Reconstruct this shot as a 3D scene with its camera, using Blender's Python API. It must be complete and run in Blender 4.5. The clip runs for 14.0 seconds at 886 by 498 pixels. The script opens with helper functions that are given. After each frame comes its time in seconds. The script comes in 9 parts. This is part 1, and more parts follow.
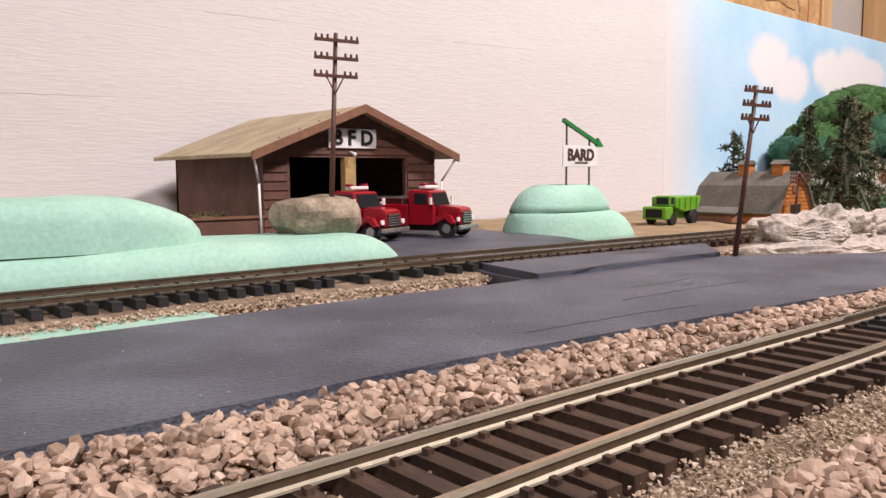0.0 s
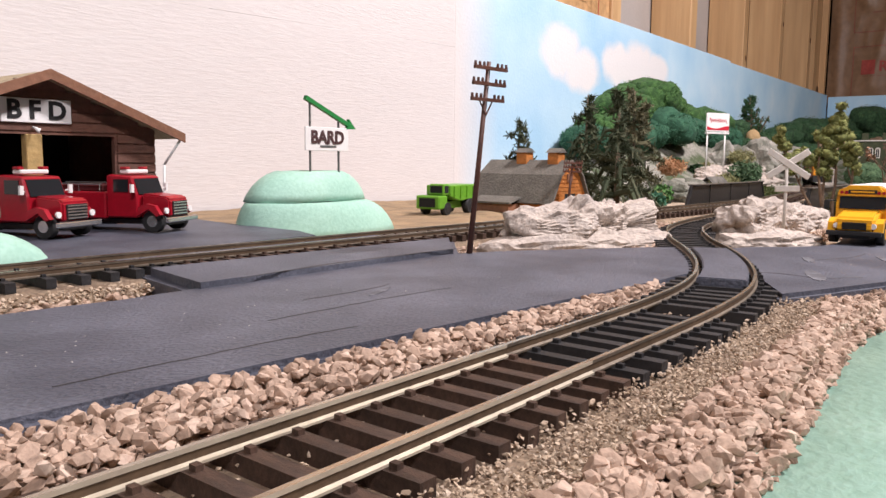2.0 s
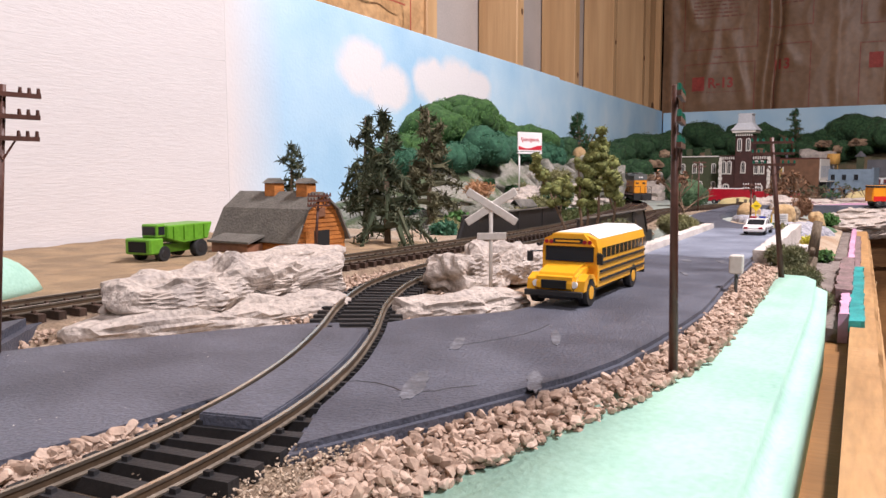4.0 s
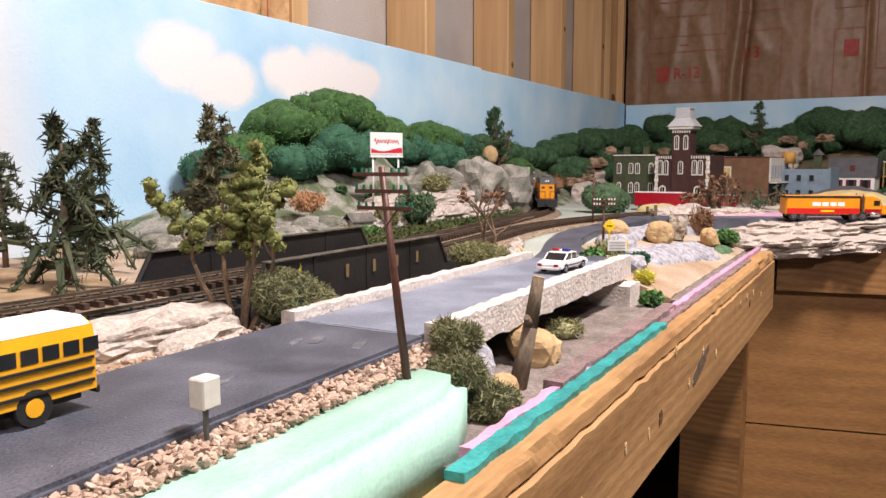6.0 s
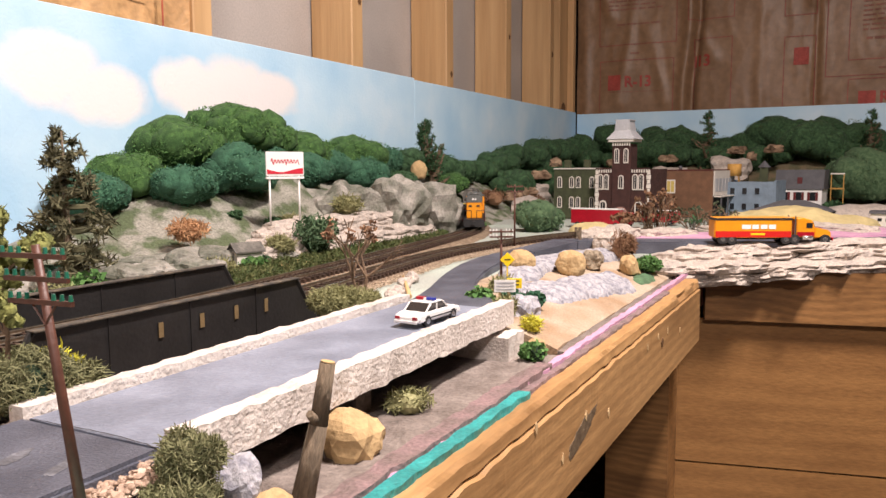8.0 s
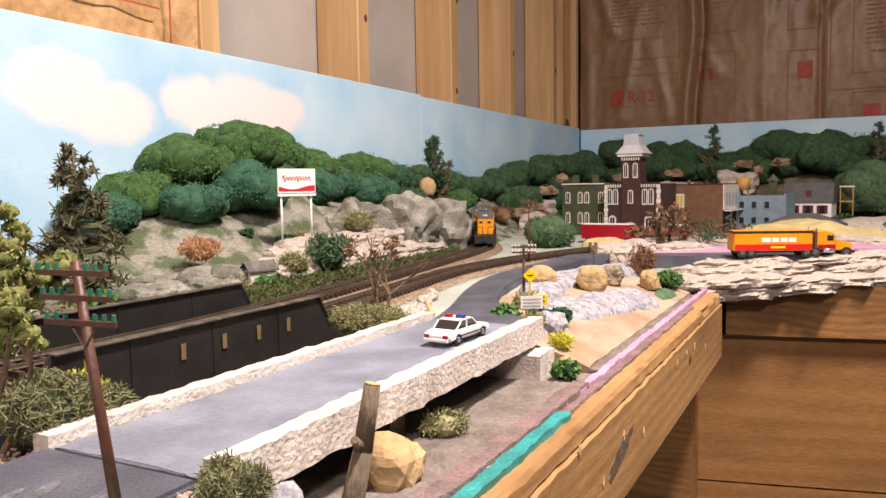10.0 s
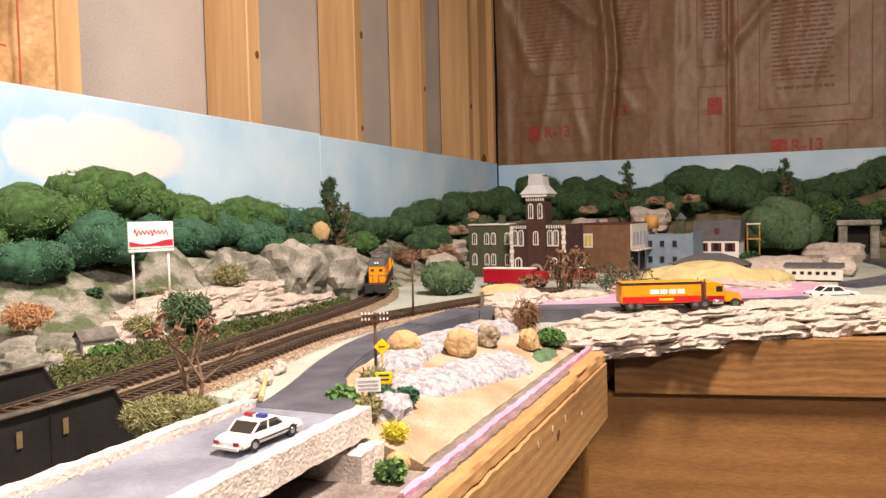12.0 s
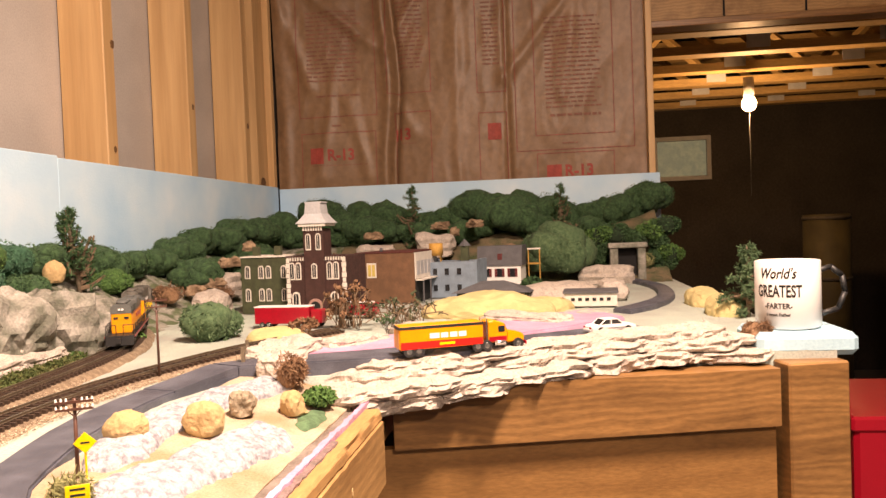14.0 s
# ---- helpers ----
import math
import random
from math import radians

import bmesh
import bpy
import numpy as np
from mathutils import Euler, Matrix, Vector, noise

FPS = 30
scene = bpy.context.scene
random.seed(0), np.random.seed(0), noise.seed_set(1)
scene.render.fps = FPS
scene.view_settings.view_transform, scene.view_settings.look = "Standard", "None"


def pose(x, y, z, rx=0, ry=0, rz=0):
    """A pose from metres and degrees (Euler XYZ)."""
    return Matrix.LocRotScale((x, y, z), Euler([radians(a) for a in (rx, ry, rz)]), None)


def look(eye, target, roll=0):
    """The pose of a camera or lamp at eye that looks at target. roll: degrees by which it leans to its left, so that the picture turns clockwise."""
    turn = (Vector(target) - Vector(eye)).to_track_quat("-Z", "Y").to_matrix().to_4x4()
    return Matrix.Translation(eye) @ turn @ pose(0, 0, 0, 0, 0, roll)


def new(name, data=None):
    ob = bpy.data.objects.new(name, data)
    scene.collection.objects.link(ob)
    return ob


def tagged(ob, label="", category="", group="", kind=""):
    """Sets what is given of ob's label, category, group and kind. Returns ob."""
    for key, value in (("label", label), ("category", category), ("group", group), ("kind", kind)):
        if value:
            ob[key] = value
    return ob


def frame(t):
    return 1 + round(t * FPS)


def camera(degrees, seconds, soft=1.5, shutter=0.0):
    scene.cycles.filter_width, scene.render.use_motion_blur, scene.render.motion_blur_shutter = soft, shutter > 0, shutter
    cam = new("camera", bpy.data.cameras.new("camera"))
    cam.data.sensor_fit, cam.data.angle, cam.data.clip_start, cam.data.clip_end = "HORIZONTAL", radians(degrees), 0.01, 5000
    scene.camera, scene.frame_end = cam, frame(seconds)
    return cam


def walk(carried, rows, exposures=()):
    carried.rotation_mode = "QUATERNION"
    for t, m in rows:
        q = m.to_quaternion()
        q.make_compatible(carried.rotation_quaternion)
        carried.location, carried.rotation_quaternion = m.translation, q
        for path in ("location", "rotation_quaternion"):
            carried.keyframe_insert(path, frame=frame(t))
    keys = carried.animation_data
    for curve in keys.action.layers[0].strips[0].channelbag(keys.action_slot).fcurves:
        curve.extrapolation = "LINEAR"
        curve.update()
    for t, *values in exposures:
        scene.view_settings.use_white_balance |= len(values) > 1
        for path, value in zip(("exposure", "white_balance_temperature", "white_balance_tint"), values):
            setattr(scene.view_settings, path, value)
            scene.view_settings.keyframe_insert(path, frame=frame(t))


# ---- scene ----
cam = camera(59.9, 14.0)
METRES, EYE, TILT, LEAN, TURN = 0.88, 1.044, 0.0, 0.0, -39.9
ROWS = [
    (0.0, 0.0, 0.0, 0.0, -0.03, -5.55, 0.32),
    (0.5, 0.0031, 0.0051, 0.0002, -2.21, -6.02, 0.13),
    (1.0, 0.0217, 0.025, -0.0001, -5.53, -6.46, -0.14),
    (1.5, 0.0464, 0.0449, -0.0004, -8.99, -6.57, -0.39),
    (2.0, 0.0661, 0.0578, -0.0005, -12.61, -6.57, -0.59),
    (2.5, 0.0828, 0.0675, 0.0016, -15.69, -6.25, -0.63),
    (3.0, 0.1189, 0.0834, 0.0085, -18.24, -6.0, -0.5),
    (3.5, 0.1547, 0.1009, 0.0139, -20.23, -5.74, -0.19),
    (4.0, 0.2096, 0.1196, 0.016, -21.68, -5.54, 0.12),
    (6.5, 0.5559, 0.2138, 0.0467, -20.52, -6.4, 0.02),
    (7.0, 0.5887, 0.231, 0.0516, -20.82, -6.38, 0.11),
    (7.5, 0.6023, 0.2399, 0.0564, -21.71, -6.17, 0.19),
    (8.0, 0.6161, 0.2441, 0.0615, -22.69, -5.95, 0.28),
    (10.5, 0.6045, 0.2728, 0.0579, -22.53, -4.04, 1.09),
    (11.0, 0.6403, 0.2671, 0.0633, -21.92, -3.45, 1.2),
    (11.5, 0.6968, 0.2595, 0.0744, -23.36, -3.15, 1.24),
    (12.0, 0.707, 0.2963, 0.0855, -27.27, -2.59, 1.3),
    (12.5, 0.7045, 0.3456, 0.0895, -32.13, -2.2, 1.51),
    (13.0, 0.7443, 0.369, 0.0992, -36.61, -1.95, 1.82),
    (13.5, 0.7829, 0.3707, 0.1025, -40.41, -1.83, 2.03),
    (14.0, 0.7955, 0.3707, 0.1051, -42.52, -1.59, 2.17),
]
EXPOSURES = [(0.0, -0.27, 6200, 21), (1.0, -0.22, 6050, 19), (2.5, -0.15, 6000, 21), (4.0, -0.26, 5950, 22), (6.5, -0.13, 6350, 20), (8.0, -0.08, 6550, 21), (11.0, -0.01, 6850, 21), (12.5, 0.22, 7500, 24), (14.0, 0.47, 8600, 30)]
walk(cam, [(t, pose(0, 0, EYE, TILT, LEAN, TURN) @ pose(METRES * x, METRES * y, METRES * z, 90 + pitch, roll, yaw)) for t, x, y, z, yaw, pitch, roll in ROWS], EXPOSURES)

# ---------- exposure and light ----------
world = bpy.data.worlds.new("world")
scene.world = world
world.use_nodes = True
world.node_tree.nodes["Background"].inputs[0].default_value = (0.9, 0.95, 1.0, 1)
world.node_tree.nodes["Background"].inputs[1].default_value = 0.01


def area_lamp(name, loc, target, sx, sy, watts, color):
    d = bpy.data.lights.new(name, "AREA")
    d.shape, d.size, d.size_y, d.energy, d.color = "RECTANGLE", sx, sy, watts, color
    ob = new(name, d)
    ob.matrix_world = look(loc, target)
    return ob


area_lamp("ceiling_lamp", (0.98, -0.45, 2.22), (0.98, -0.1, 1.0), 0.34, 0.12, 46, (1.0, 0.92, 0.82))
area_lamp("ceiling_lamp", (-0.6, -0.9, 2.22), (-0.2, 0.0, 1.0), 0.5, 0.12, 26, (1.0, 0.93, 0.85))


# ---------- materials ----------
def mat(name, color, rough=0.7, metal=0.0, var=0.25, grain=300.0, stain=25.0, bump=0.15, color2=None, emit=0.0,
        stretch=(1, 1, 1), spread=0.0, detail=6.0, spec=0.5, mix_at=(0.4, 0.65)):
    """Colour with stains (broad noise) and grain (fine noise), a little relief; spread: random shade per object."""
    m = bpy.data.materials.new(name)
    m.use_nodes = True
    nt = m.node_tree
    n, l = nt.nodes, nt.links
    b = n["Principled BSDF"]
    b.inputs["Roughness"].default_value, b.inputs["Metallic"].default_value = rough, metal
    b.inputs["Specular IOR Level"].default_value = spec
    tc, mp = n.new("ShaderNodeTexCoord"), n.new("ShaderNodeMapping")
    mp.inputs["Scale"].default_value = stretch
    l.new(tc.outputs["Object"], mp.inputs["Vector"])
    big, fine = n.new("ShaderNodeTexNoise"), n.new("ShaderNodeTexNoise")
    big.inputs["Scale"].default_value, big.inputs["Detail"].default_value = stain, detail
    fine.inputs["Scale"].default_value, fine.inputs["Detail"].default_value = grain, 4
    for t in (big, fine):
        l.new(mp.outputs[0], t.inputs["Vector"])
    c2 = color2 or tuple(c * (1 - var) for c in color)
    ramp = n.new("ShaderNodeValToRGB")
    ramp.color_ramp.elements[0].position, ramp.color_ramp.elements[1].position = mix_at
    ramp.color_ramp.elements[0].color, ramp.color_ramp.elements[1].color = (*c2, 1), (*color, 1)
    l.new(big.outputs[0], ramp.inputs[0])
    mul = n.new("ShaderNodeMix")
    mul.data_type, mul.blend_type = "RGBA", "OVERLAY"
    mul.inputs[0].default_value = min(1.0, var * 1.6)
    l.new(ramp.outputs[0], mul.inputs[6])
    l.new(fine.outputs[0], mul.inputs[7])
    out = mul.outputs[2]
    if spread:
        oi, hsv, mr = n.new("ShaderNodeObjectInfo"), n.new("ShaderNodeHueSaturation"), n.new("ShaderNodeMapRange")
        mr.inputs[3].default_value, mr.inputs[4].default_value = 1 - spread, 1 + spread
        l.new(oi.outputs["Random"], mr.inputs[0])
        l.new(mr.outputs[0], hsv.inputs["Value"])
        l.new(out, hsv.inputs["Color"])
        out = hsv.outputs[0]
    l.new(out, b.inputs["Base Color"])
    if bump:
        bp = n.new("ShaderNodeBump")
        bp.inputs["Strength"].default_value = min(1.0, bump * 2)
        bp.inputs["Distance"].default_value = 0.5 / grain
        l.new(fine.outputs[0], bp.inputs["Height"])
        l.new(bp.outputs[0], b.inputs["Normal"])
    if emit:
        b.inputs["Emission Color"].default_value, b.inputs["Emission Strength"].default_value = (*color, 1), emit
    return m


def island_mat(name, colors, rough=0.9, bump=0.3, grain=600.0):
    """Loose pieces joined into one mesh: each island takes its own shade."""
    m = mat(name, colors[0], rough, var=0.3, grain=grain, stain=80, bump=bump)
    nt = m.node_tree
    n, l = nt.nodes, nt.links
    g, r = n.new("ShaderNodeNewGeometry"), n.new("ShaderNodeValToRGB")
    el = r.color_ramp.elements
    el[0].color, el[1].color = (*colors[0], 1), (*colors[-1], 1)
    for i, c in enumerate(colors[1:-1]):
        e = el.new((i + 1) / (len(colors) - 1))
        e.color = (*c, 1)
    l.new(g.outputs["Random Per Island"], r.inputs[0])
    mix = [x for x in n if x.type == "MIX"][0]
    l.new(r.outputs[0], mix.inputs[6])
    return m



def wood(name, light, dark, along, rings, warp, rough=0.42):
    """Sawn board: warped growth bands running along one axis, fine pores, a few darker streaks."""
    m = bpy.data.materials.new(name)
    m.use_nodes = True
    n, l = m.node_tree.nodes, m.node_tree.links
    b = n["Principled BSDF"]
    b.inputs["Roughness"].default_value = rough
    tc, mp = n.new("ShaderNodeTexCoord"), n.new("ShaderNodeMapping")
    mp.inputs["Scale"].default_value = (0.16, 1, 1) if along == "x" else (1, 0.16, 1)
    l.new(tc.outputs["Object"], mp.inputs["Vector"])
    wave, pore, streak = n.new("ShaderNodeTexWave"), n.new("ShaderNodeTexNoise"), n.new("ShaderNodeTexNoise")
    wave.wave_type, wave.bands_direction = "BANDS", "Z"
    wave.inputs["Scale"].default_value, wave.inputs["Distortion"].default_value = rings, warp
    wave.inputs["Detail"].default_value, wave.inputs["Detail Scale"].default_value = 2.5, 0.5
    pore.inputs["Scale"].default_value, pore.inputs["Detail"].default_value = 420, 4
    streak.inputs["Scale"].default_value, streak.inputs["Detail"].default_value = 26, 3
    for t in (wave, pore, streak):
        l.new(mp.outputs[0], t.inputs["Vector"])
    ramp, mul = n.new("ShaderNodeValToRGB"), n.new("ShaderNodeMix")
    e = ramp.color_ramp.elements
    e[0].position, e[1].position = 0.15, 0.85
    e[0].color, e[1].color = (*light, 1), (*[0.68 * c + 0.32 * d for c, d in zip(light, dark)], 1)
    l.new(wave.outputs[0], ramp.inputs[0])
    mul.data_type, mul.blend_type = "RGBA", "MIX"
    mr = n.new("ShaderNodeMapRange")
    mr.inputs[1].default_value, mr.inputs[2].default_value, mr.inputs[4].default_value = 0.45, 0.75, 0.75
    l.new(streak.outputs[0], mr.inputs[0])
    l.new(mr.outputs[0], mul.inputs[0])
    l.new(ramp.outputs[0], mul.inputs[6])
    mul.inputs[7].default_value = (*dark, 1)
    ov = n.new("ShaderNodeMix")
    ov.data_type, ov.blend_type = "RGBA", "OVERLAY"
    ov.inputs[0].default_value = 0.35
    l.new(mul.outputs[2], ov.inputs[6])
    l.new(pore.outputs[0], ov.inputs[7])
    l.new(ov.outputs[2], b.inputs["Base Color"])
    bp = n.new("ShaderNodeBump")
    bp.inputs["Strength"].default_value, bp.inputs["Distance"].default_value = 0.25, 0.001
    l.new(pore.outputs[0], bp.inputs["Height"])
    l.new(bp.outputs[0], b.inputs["Normal"])
    return m



ASPHALT = mat("asphalt_paint", (0.102, 0.110, 0.140), 0.52, var=0.4, grain=900, stain=30, bump=0.5, color2=(0.058, 0.063, 0.084))
MINT = mat("mint_foam", (0.39, 0.63, 0.51), 0.7, var=0.14, grain=500, stain=30, bump=0.12, color2=(0.32, 0.55, 0.445))
PINK = mat("pink_foam", (0.60, 0.33, 0.47), 0.7, var=0.2, grain=500, stain=40, bump=0.2)
TEAL = mat("teal_paint", (0.03, 0.33, 0.32), 0.5, var=0.3, grain=500, stain=60, bump=0.4)
EARTH = mat("tan_plaster", (0.315, 0.21, 0.126), 0.95, var=0.3, grain=700, stain=22, bump=0.4, color2=(0.42, 0.345, 0.26))
DIRT = mat("brown_dirt", (0.36, 0.25, 0.14), 0.95, var=0.4, grain=1200, stain=40, bump=0.5, color2=(0.24, 0.17, 0.10))
RAVINE = mat("mauve_plaster", (0.140, 0.112, 0.096), 0.9, var=0.35, grain=400, stain=40, bump=0.5, color2=(0.225, 0.188, 0.165))
PALE = mat("pale_town_ground", (0.40, 0.465, 0.405), 0.9, var=0.25, grain=500, stain=9, bump=0.25, color2=(0.34, 0.36, 0.325))
CINDER = mat("cork_roadbed", (0.28, 0.21, 0.14), 0.95, var=0.5, grain=900, stain=120, bump=0.6, color2=(0.17, 0.12, 0.08))
STONE = island_mat("pink_ballast_stone", [(0.24, 0.165, 0.115), (0.48, 0.35, 0.265), (0.37, 0.265, 0.195), (0.58, 0.45, 0.355)])
FINE_STONE = island_mat("fine_tan_ballast", [(0.28, 0.205, 0.14), (0.50, 0.395, 0.285), (0.40, 0.31, 0.22), (0.58, 0.48, 0.375)])
PLASTER = mat("white_plaster_rock", (0.46, 0.40, 0.348), 0.9, var=0.4, grain=420, stain=95, bump=0.6, color2=(0.34, 0.30, 0.27), mix_at=(0.33, 0.50))
GREYROCK = mat("grey_rock", (0.33, 0.31, 0.275), 0.92, var=0.35, grain=350, stain=38, bump=0.5, color2=(0.13, 0.135, 0.105))
TANROCK = mat("tan_hill_rock", (0.36, 0.25, 0.16), 0.92, var=0.4, grain=350, stain=40, bump=0.5, color2=(0.16, 0.10, 0.06))
BLUEROCK = mat("blue_white_rock", (0.38, 0.375, 0.40), 0.95, var=0.35, grain=500, stain=170, bump=0.6, color2=(0.20, 0.20, 0.235), mix_at=(0.36, 0.56))
SANDROCK = mat("sand_rock", (0.50, 0.35, 0.175), 0.85, var=0.2, grain=400, stain=40, bump=0.3, color2=(0.40, 0.27, 0.13))
PEBBLE = mat("river_stone", (0.38, 0.31, 0.22), 0.75, var=0.4, grain=600, stain=90, bump=0.25, color2=(0.20, 0.16, 0.11))
SAND = mat("yellow_sand", (0.60, 0.49, 0.24), 0.95, var=0.2, grain=900, stain=40, bump=0.3)
TURF = mat("green_turf", (0.10, 0.16, 0.045), 0.95, var=0.5, grain=900, stain=60, bump=0.7, color2=(0.16, 0.14, 0.06))
PINE = mat("pine_wood", (0.58, 0.365, 0.178), 0.55, var=0.10, grain=22, stain=7, bump=0.04, color2=(0.47, 0.28, 0.128), stretch=(4, 4, 0.22))
PINE_X = wood("varnished_pine", (0.46, 0.265, 0.11), (0.20, 0.10, 0.036), "x", 34, 8.0, 0.55)
STAINED = wood("stained_beam", (0.31, 0.155, 0.056), (0.075, 0.033, 0.012), "y", 40, 20.0)
PLY = wood("plywood", (0.31, 0.155, 0.054), (0.19, 0.088, 0.030), "y", 13, 6.0)
# end-wall kraft paper, darkened by colour for the weaker light there
KRAFT = mat("kraft_shaded", (0.245, 0.143, 0.078), 0.5, var=0.2, grain=60, stain=4, bump=0.03, color2=(0.20, 0.115, 0.062))
GREYBOARD = mat("grey_board", (0.46, 0.415, 0.38), 0.9, var=0.15, grain=300, stain=6, bump=0.1)
CONCRETE = mat("concrete", (0.20, 0.19, 0.18), 0.9, var=0.25, grain=120, stain=3, bump=0.2)
# near-black colour that holds the gloom of the unlit basement and under-table space
UNLIT_DARK = mat("dark_block_wall", (0.05, 0.042, 0.035), 0.95, var=0.3, grain=60, stain=3, bump=0.2)
FOAMBOARD = mat("white_foam_board", (0.67, 0.638, 0.624), 0.8, var=0.08, grain=250, stain=5, bump=0.12, color2=(0.635, 0.604, 0.59), stretch=(0.4, 1, 3))
BROWN_TIE = mat("brown_tie", (0.070, 0.040, 0.027), 0.6, var=0.5, grain=1500, stain=220, bump=0.2, spread=0.2, stretch=(4, 1, 1))
BLACK_TIE = mat("black_tie", (0.022, 0.022, 0.024), 0.6, var=0.3, grain=900, stain=120, bump=0.2, spread=0.2)
# dark brown web: the rail's shadow side painted in
RAIL_WEB = mat("shaded_rail_web", (0.13, 0.085, 0.05), 0.6, metal=0.3, var=0.3, grain=500, stain=60, bump=0.1)
RAIL_TOP = mat("nickel_rail_top", (0.62, 0.54, 0.42), 0.25, metal=0.9, var=0.2, grain=200, stain=30, bump=0.02)
RAIL_SIDE = mat("tarnished_rail", (0.20, 0.165, 0.125), 0.5, metal=0.6, var=0.3, grain=500, stain=60, bump=0.1)
# cream nickel: light caught by the rail's foot and side, put into colour
RAIL_BRIGHT = mat("lit_nickel_rail", (0.62, 0.55, 0.42), 0.35, metal=0.35, var=0.15, grain=500, stain=40, bump=0.03)
POLE_WOOD = mat("brown_plastic_pole", (0.10, 0.038, 0.024), 0.5, var=0.25, grain=500, stain=60, bump=0.1)
BLACK = mat("black_plastic", (0.018, 0.018, 0.019), 0.5, var=0.2, grain=500, stain=60, bump=0.05)
GIRDER = mat("black_girder_plastic", (0.020, 0.019, 0.019), 0.42, var=0.25, grain=400, stain=40, bump=0.08)
GOLD = mat("gold_bars", (0.18, 0.125, 0.06), 0.5, var=0.1)
CHALK = mat("white_paint", (0.80, 0.79, 0.77), 0.55, var=0.08, grain=400, stain=40, bump=0.05)
GLASS = mat("dark_window", (0.02, 0.022, 0.025), 0.12, var=0.05, grain=50, bump=0.0)
CURB = mat("white_kerb_plaster", (0.62, 0.565, 0.515), 0.9, var=0.2, grain=420, stain=48, bump=0.7, color2=(0.47, 0.42, 0.375), mix_at=(0.30, 0.55))


# ---------- mesh helpers ----------
def box(bm, x0, x1, y0, y1, z0, z1, bev=0.0, m=None):
    v = [bm.verts.new(p) for p in ((x0, y0, z0), (x1, y0, z0), (x1, y1, z0), (x0, y1, z0),
                                   (x0, y0, z1), (x1, y0, z1), (x1, y1, z1), (x0, y1, z1))]
    fs = [bm.faces.new([v[i] for i in q]) for q in ((0, 3, 2, 1), (4, 5, 6, 7), (0, 1, 5, 4), (1, 2, 6, 5), (2, 3, 7, 6), (3, 0, 4, 7))]
    if bev:
        es = list({e for f in fs for e in f.edges})
        r = bmesh.ops.bevel(bm, geom=es, offset=bev, segments=1, affect="EDGES", clamp_overlap=True)
        v = list({w for f in r["faces"] for w in f.verts} | {w for w in v if w.is_valid})
    if m is not None:
        bmesh.ops.transform(bm, matrix=m, verts=v)
    return v


def tube(bm, p0, p1, r0, r1=None, n=8, cap=True):
    p0, p1 = Vector(p0), Vector(p1)
    r1 = r0 if r1 is None else r1
    q = (p1 - p0).to_track_quat("Z", "Y").to_matrix()
    ra, rb = [], []
    for i in range(n):
        a = 2 * math.pi * i / n
        d = q @ Vector((math.cos(a), math.sin(a), 0))
        ra.append(bm.verts.new(p0 + d * r0))
        rb.append(bm.verts.new(p1 + d * r1))
    for i in range(n):
        f = bm.faces.new((ra[i], ra[(i + 1) % n], rb[(i + 1) % n], rb[i]))
        f.smooth = n > 6
    if cap:
        bm.faces.new(ra[::-1])
        bm.faces.new(rb)


def prism(bm, poly, d0, d1, axis="y"):
    """A flat outline pushed from d0 to d1 along an axis. y: outline in x, z; x: in y, z; z: in x, y."""
    def at(p, d):
        return {"y": (p[0], d, p[1]), "x": (d, p[0], p[1]), "z": (p[0], p[1], d)}[axis]
    a, b = [bm.verts.new(at(p, d0)) for p in poly], [bm.verts.new(at(p, d1)) for p in poly]
    bm.faces.new(a)
    bm.faces.new(b[::-1])
    for i in range(len(poly)):
        j = (i + 1) % len(poly)
        bm.faces.new((a[i], b[i], b[j], a[j]))
    bmesh.ops.recalc_face_normals(bm, faces=bm.faces)


def part(name, bm, material, parent=None, label="", smooth=False):
    me = bpy.data.meshes.new(name)
    bm.normal_update()
    bm.to_mesh(me)
    bm.free()
    for m in (material if isinstance(material, (list, tuple)) else [material]):
        me.materials.append(m)
    if smooth:
        me.polygons.foreach_set("use_smooth", [True] * len(me.polygons))
    ob = new(name, me)
    if parent is not None:
        ob.parent = parent
    if label:
        ob["label"] = label
    return ob


def mesh_from(name, verts, faces, material, parent=None, smooth=False):
    me = bpy.data.meshes.new(name)
    me.from_pydata([tuple(v) for v in verts], [], [tuple(f) for f in faces])
    me.materials.append(material)
    if smooth:
        me.polygons.foreach_set("use_smooth", [True] * len(me.polygons))
    ob = new(name, me)
    if parent is not None:
        ob.parent = parent
    return ob


def thing(name, loc, label, category, group="", rz=0.0, rx=0.0, ry=0.0, scale=1.0):
    ob = new(name)
    ob.empty_display_size = 0.01
    ob.matrix_basis = pose(*loc, rx, ry, rz) @ Matrix.Diagonal((scale, scale, scale, 1))
    return tagged(ob, label, category, group)


def box_part(name, dims, material, parent, bev=0.0, label="", m=None):
    bm = bmesh.new()
    box(bm, *dims, bev=bev, m=m)
    return part(name, bm, material, parent, label)


def setting(name, bm, material, label, category, smooth=False):
    return tagged(part(name, bm, material, smooth=smooth), label, category, kind="structure")


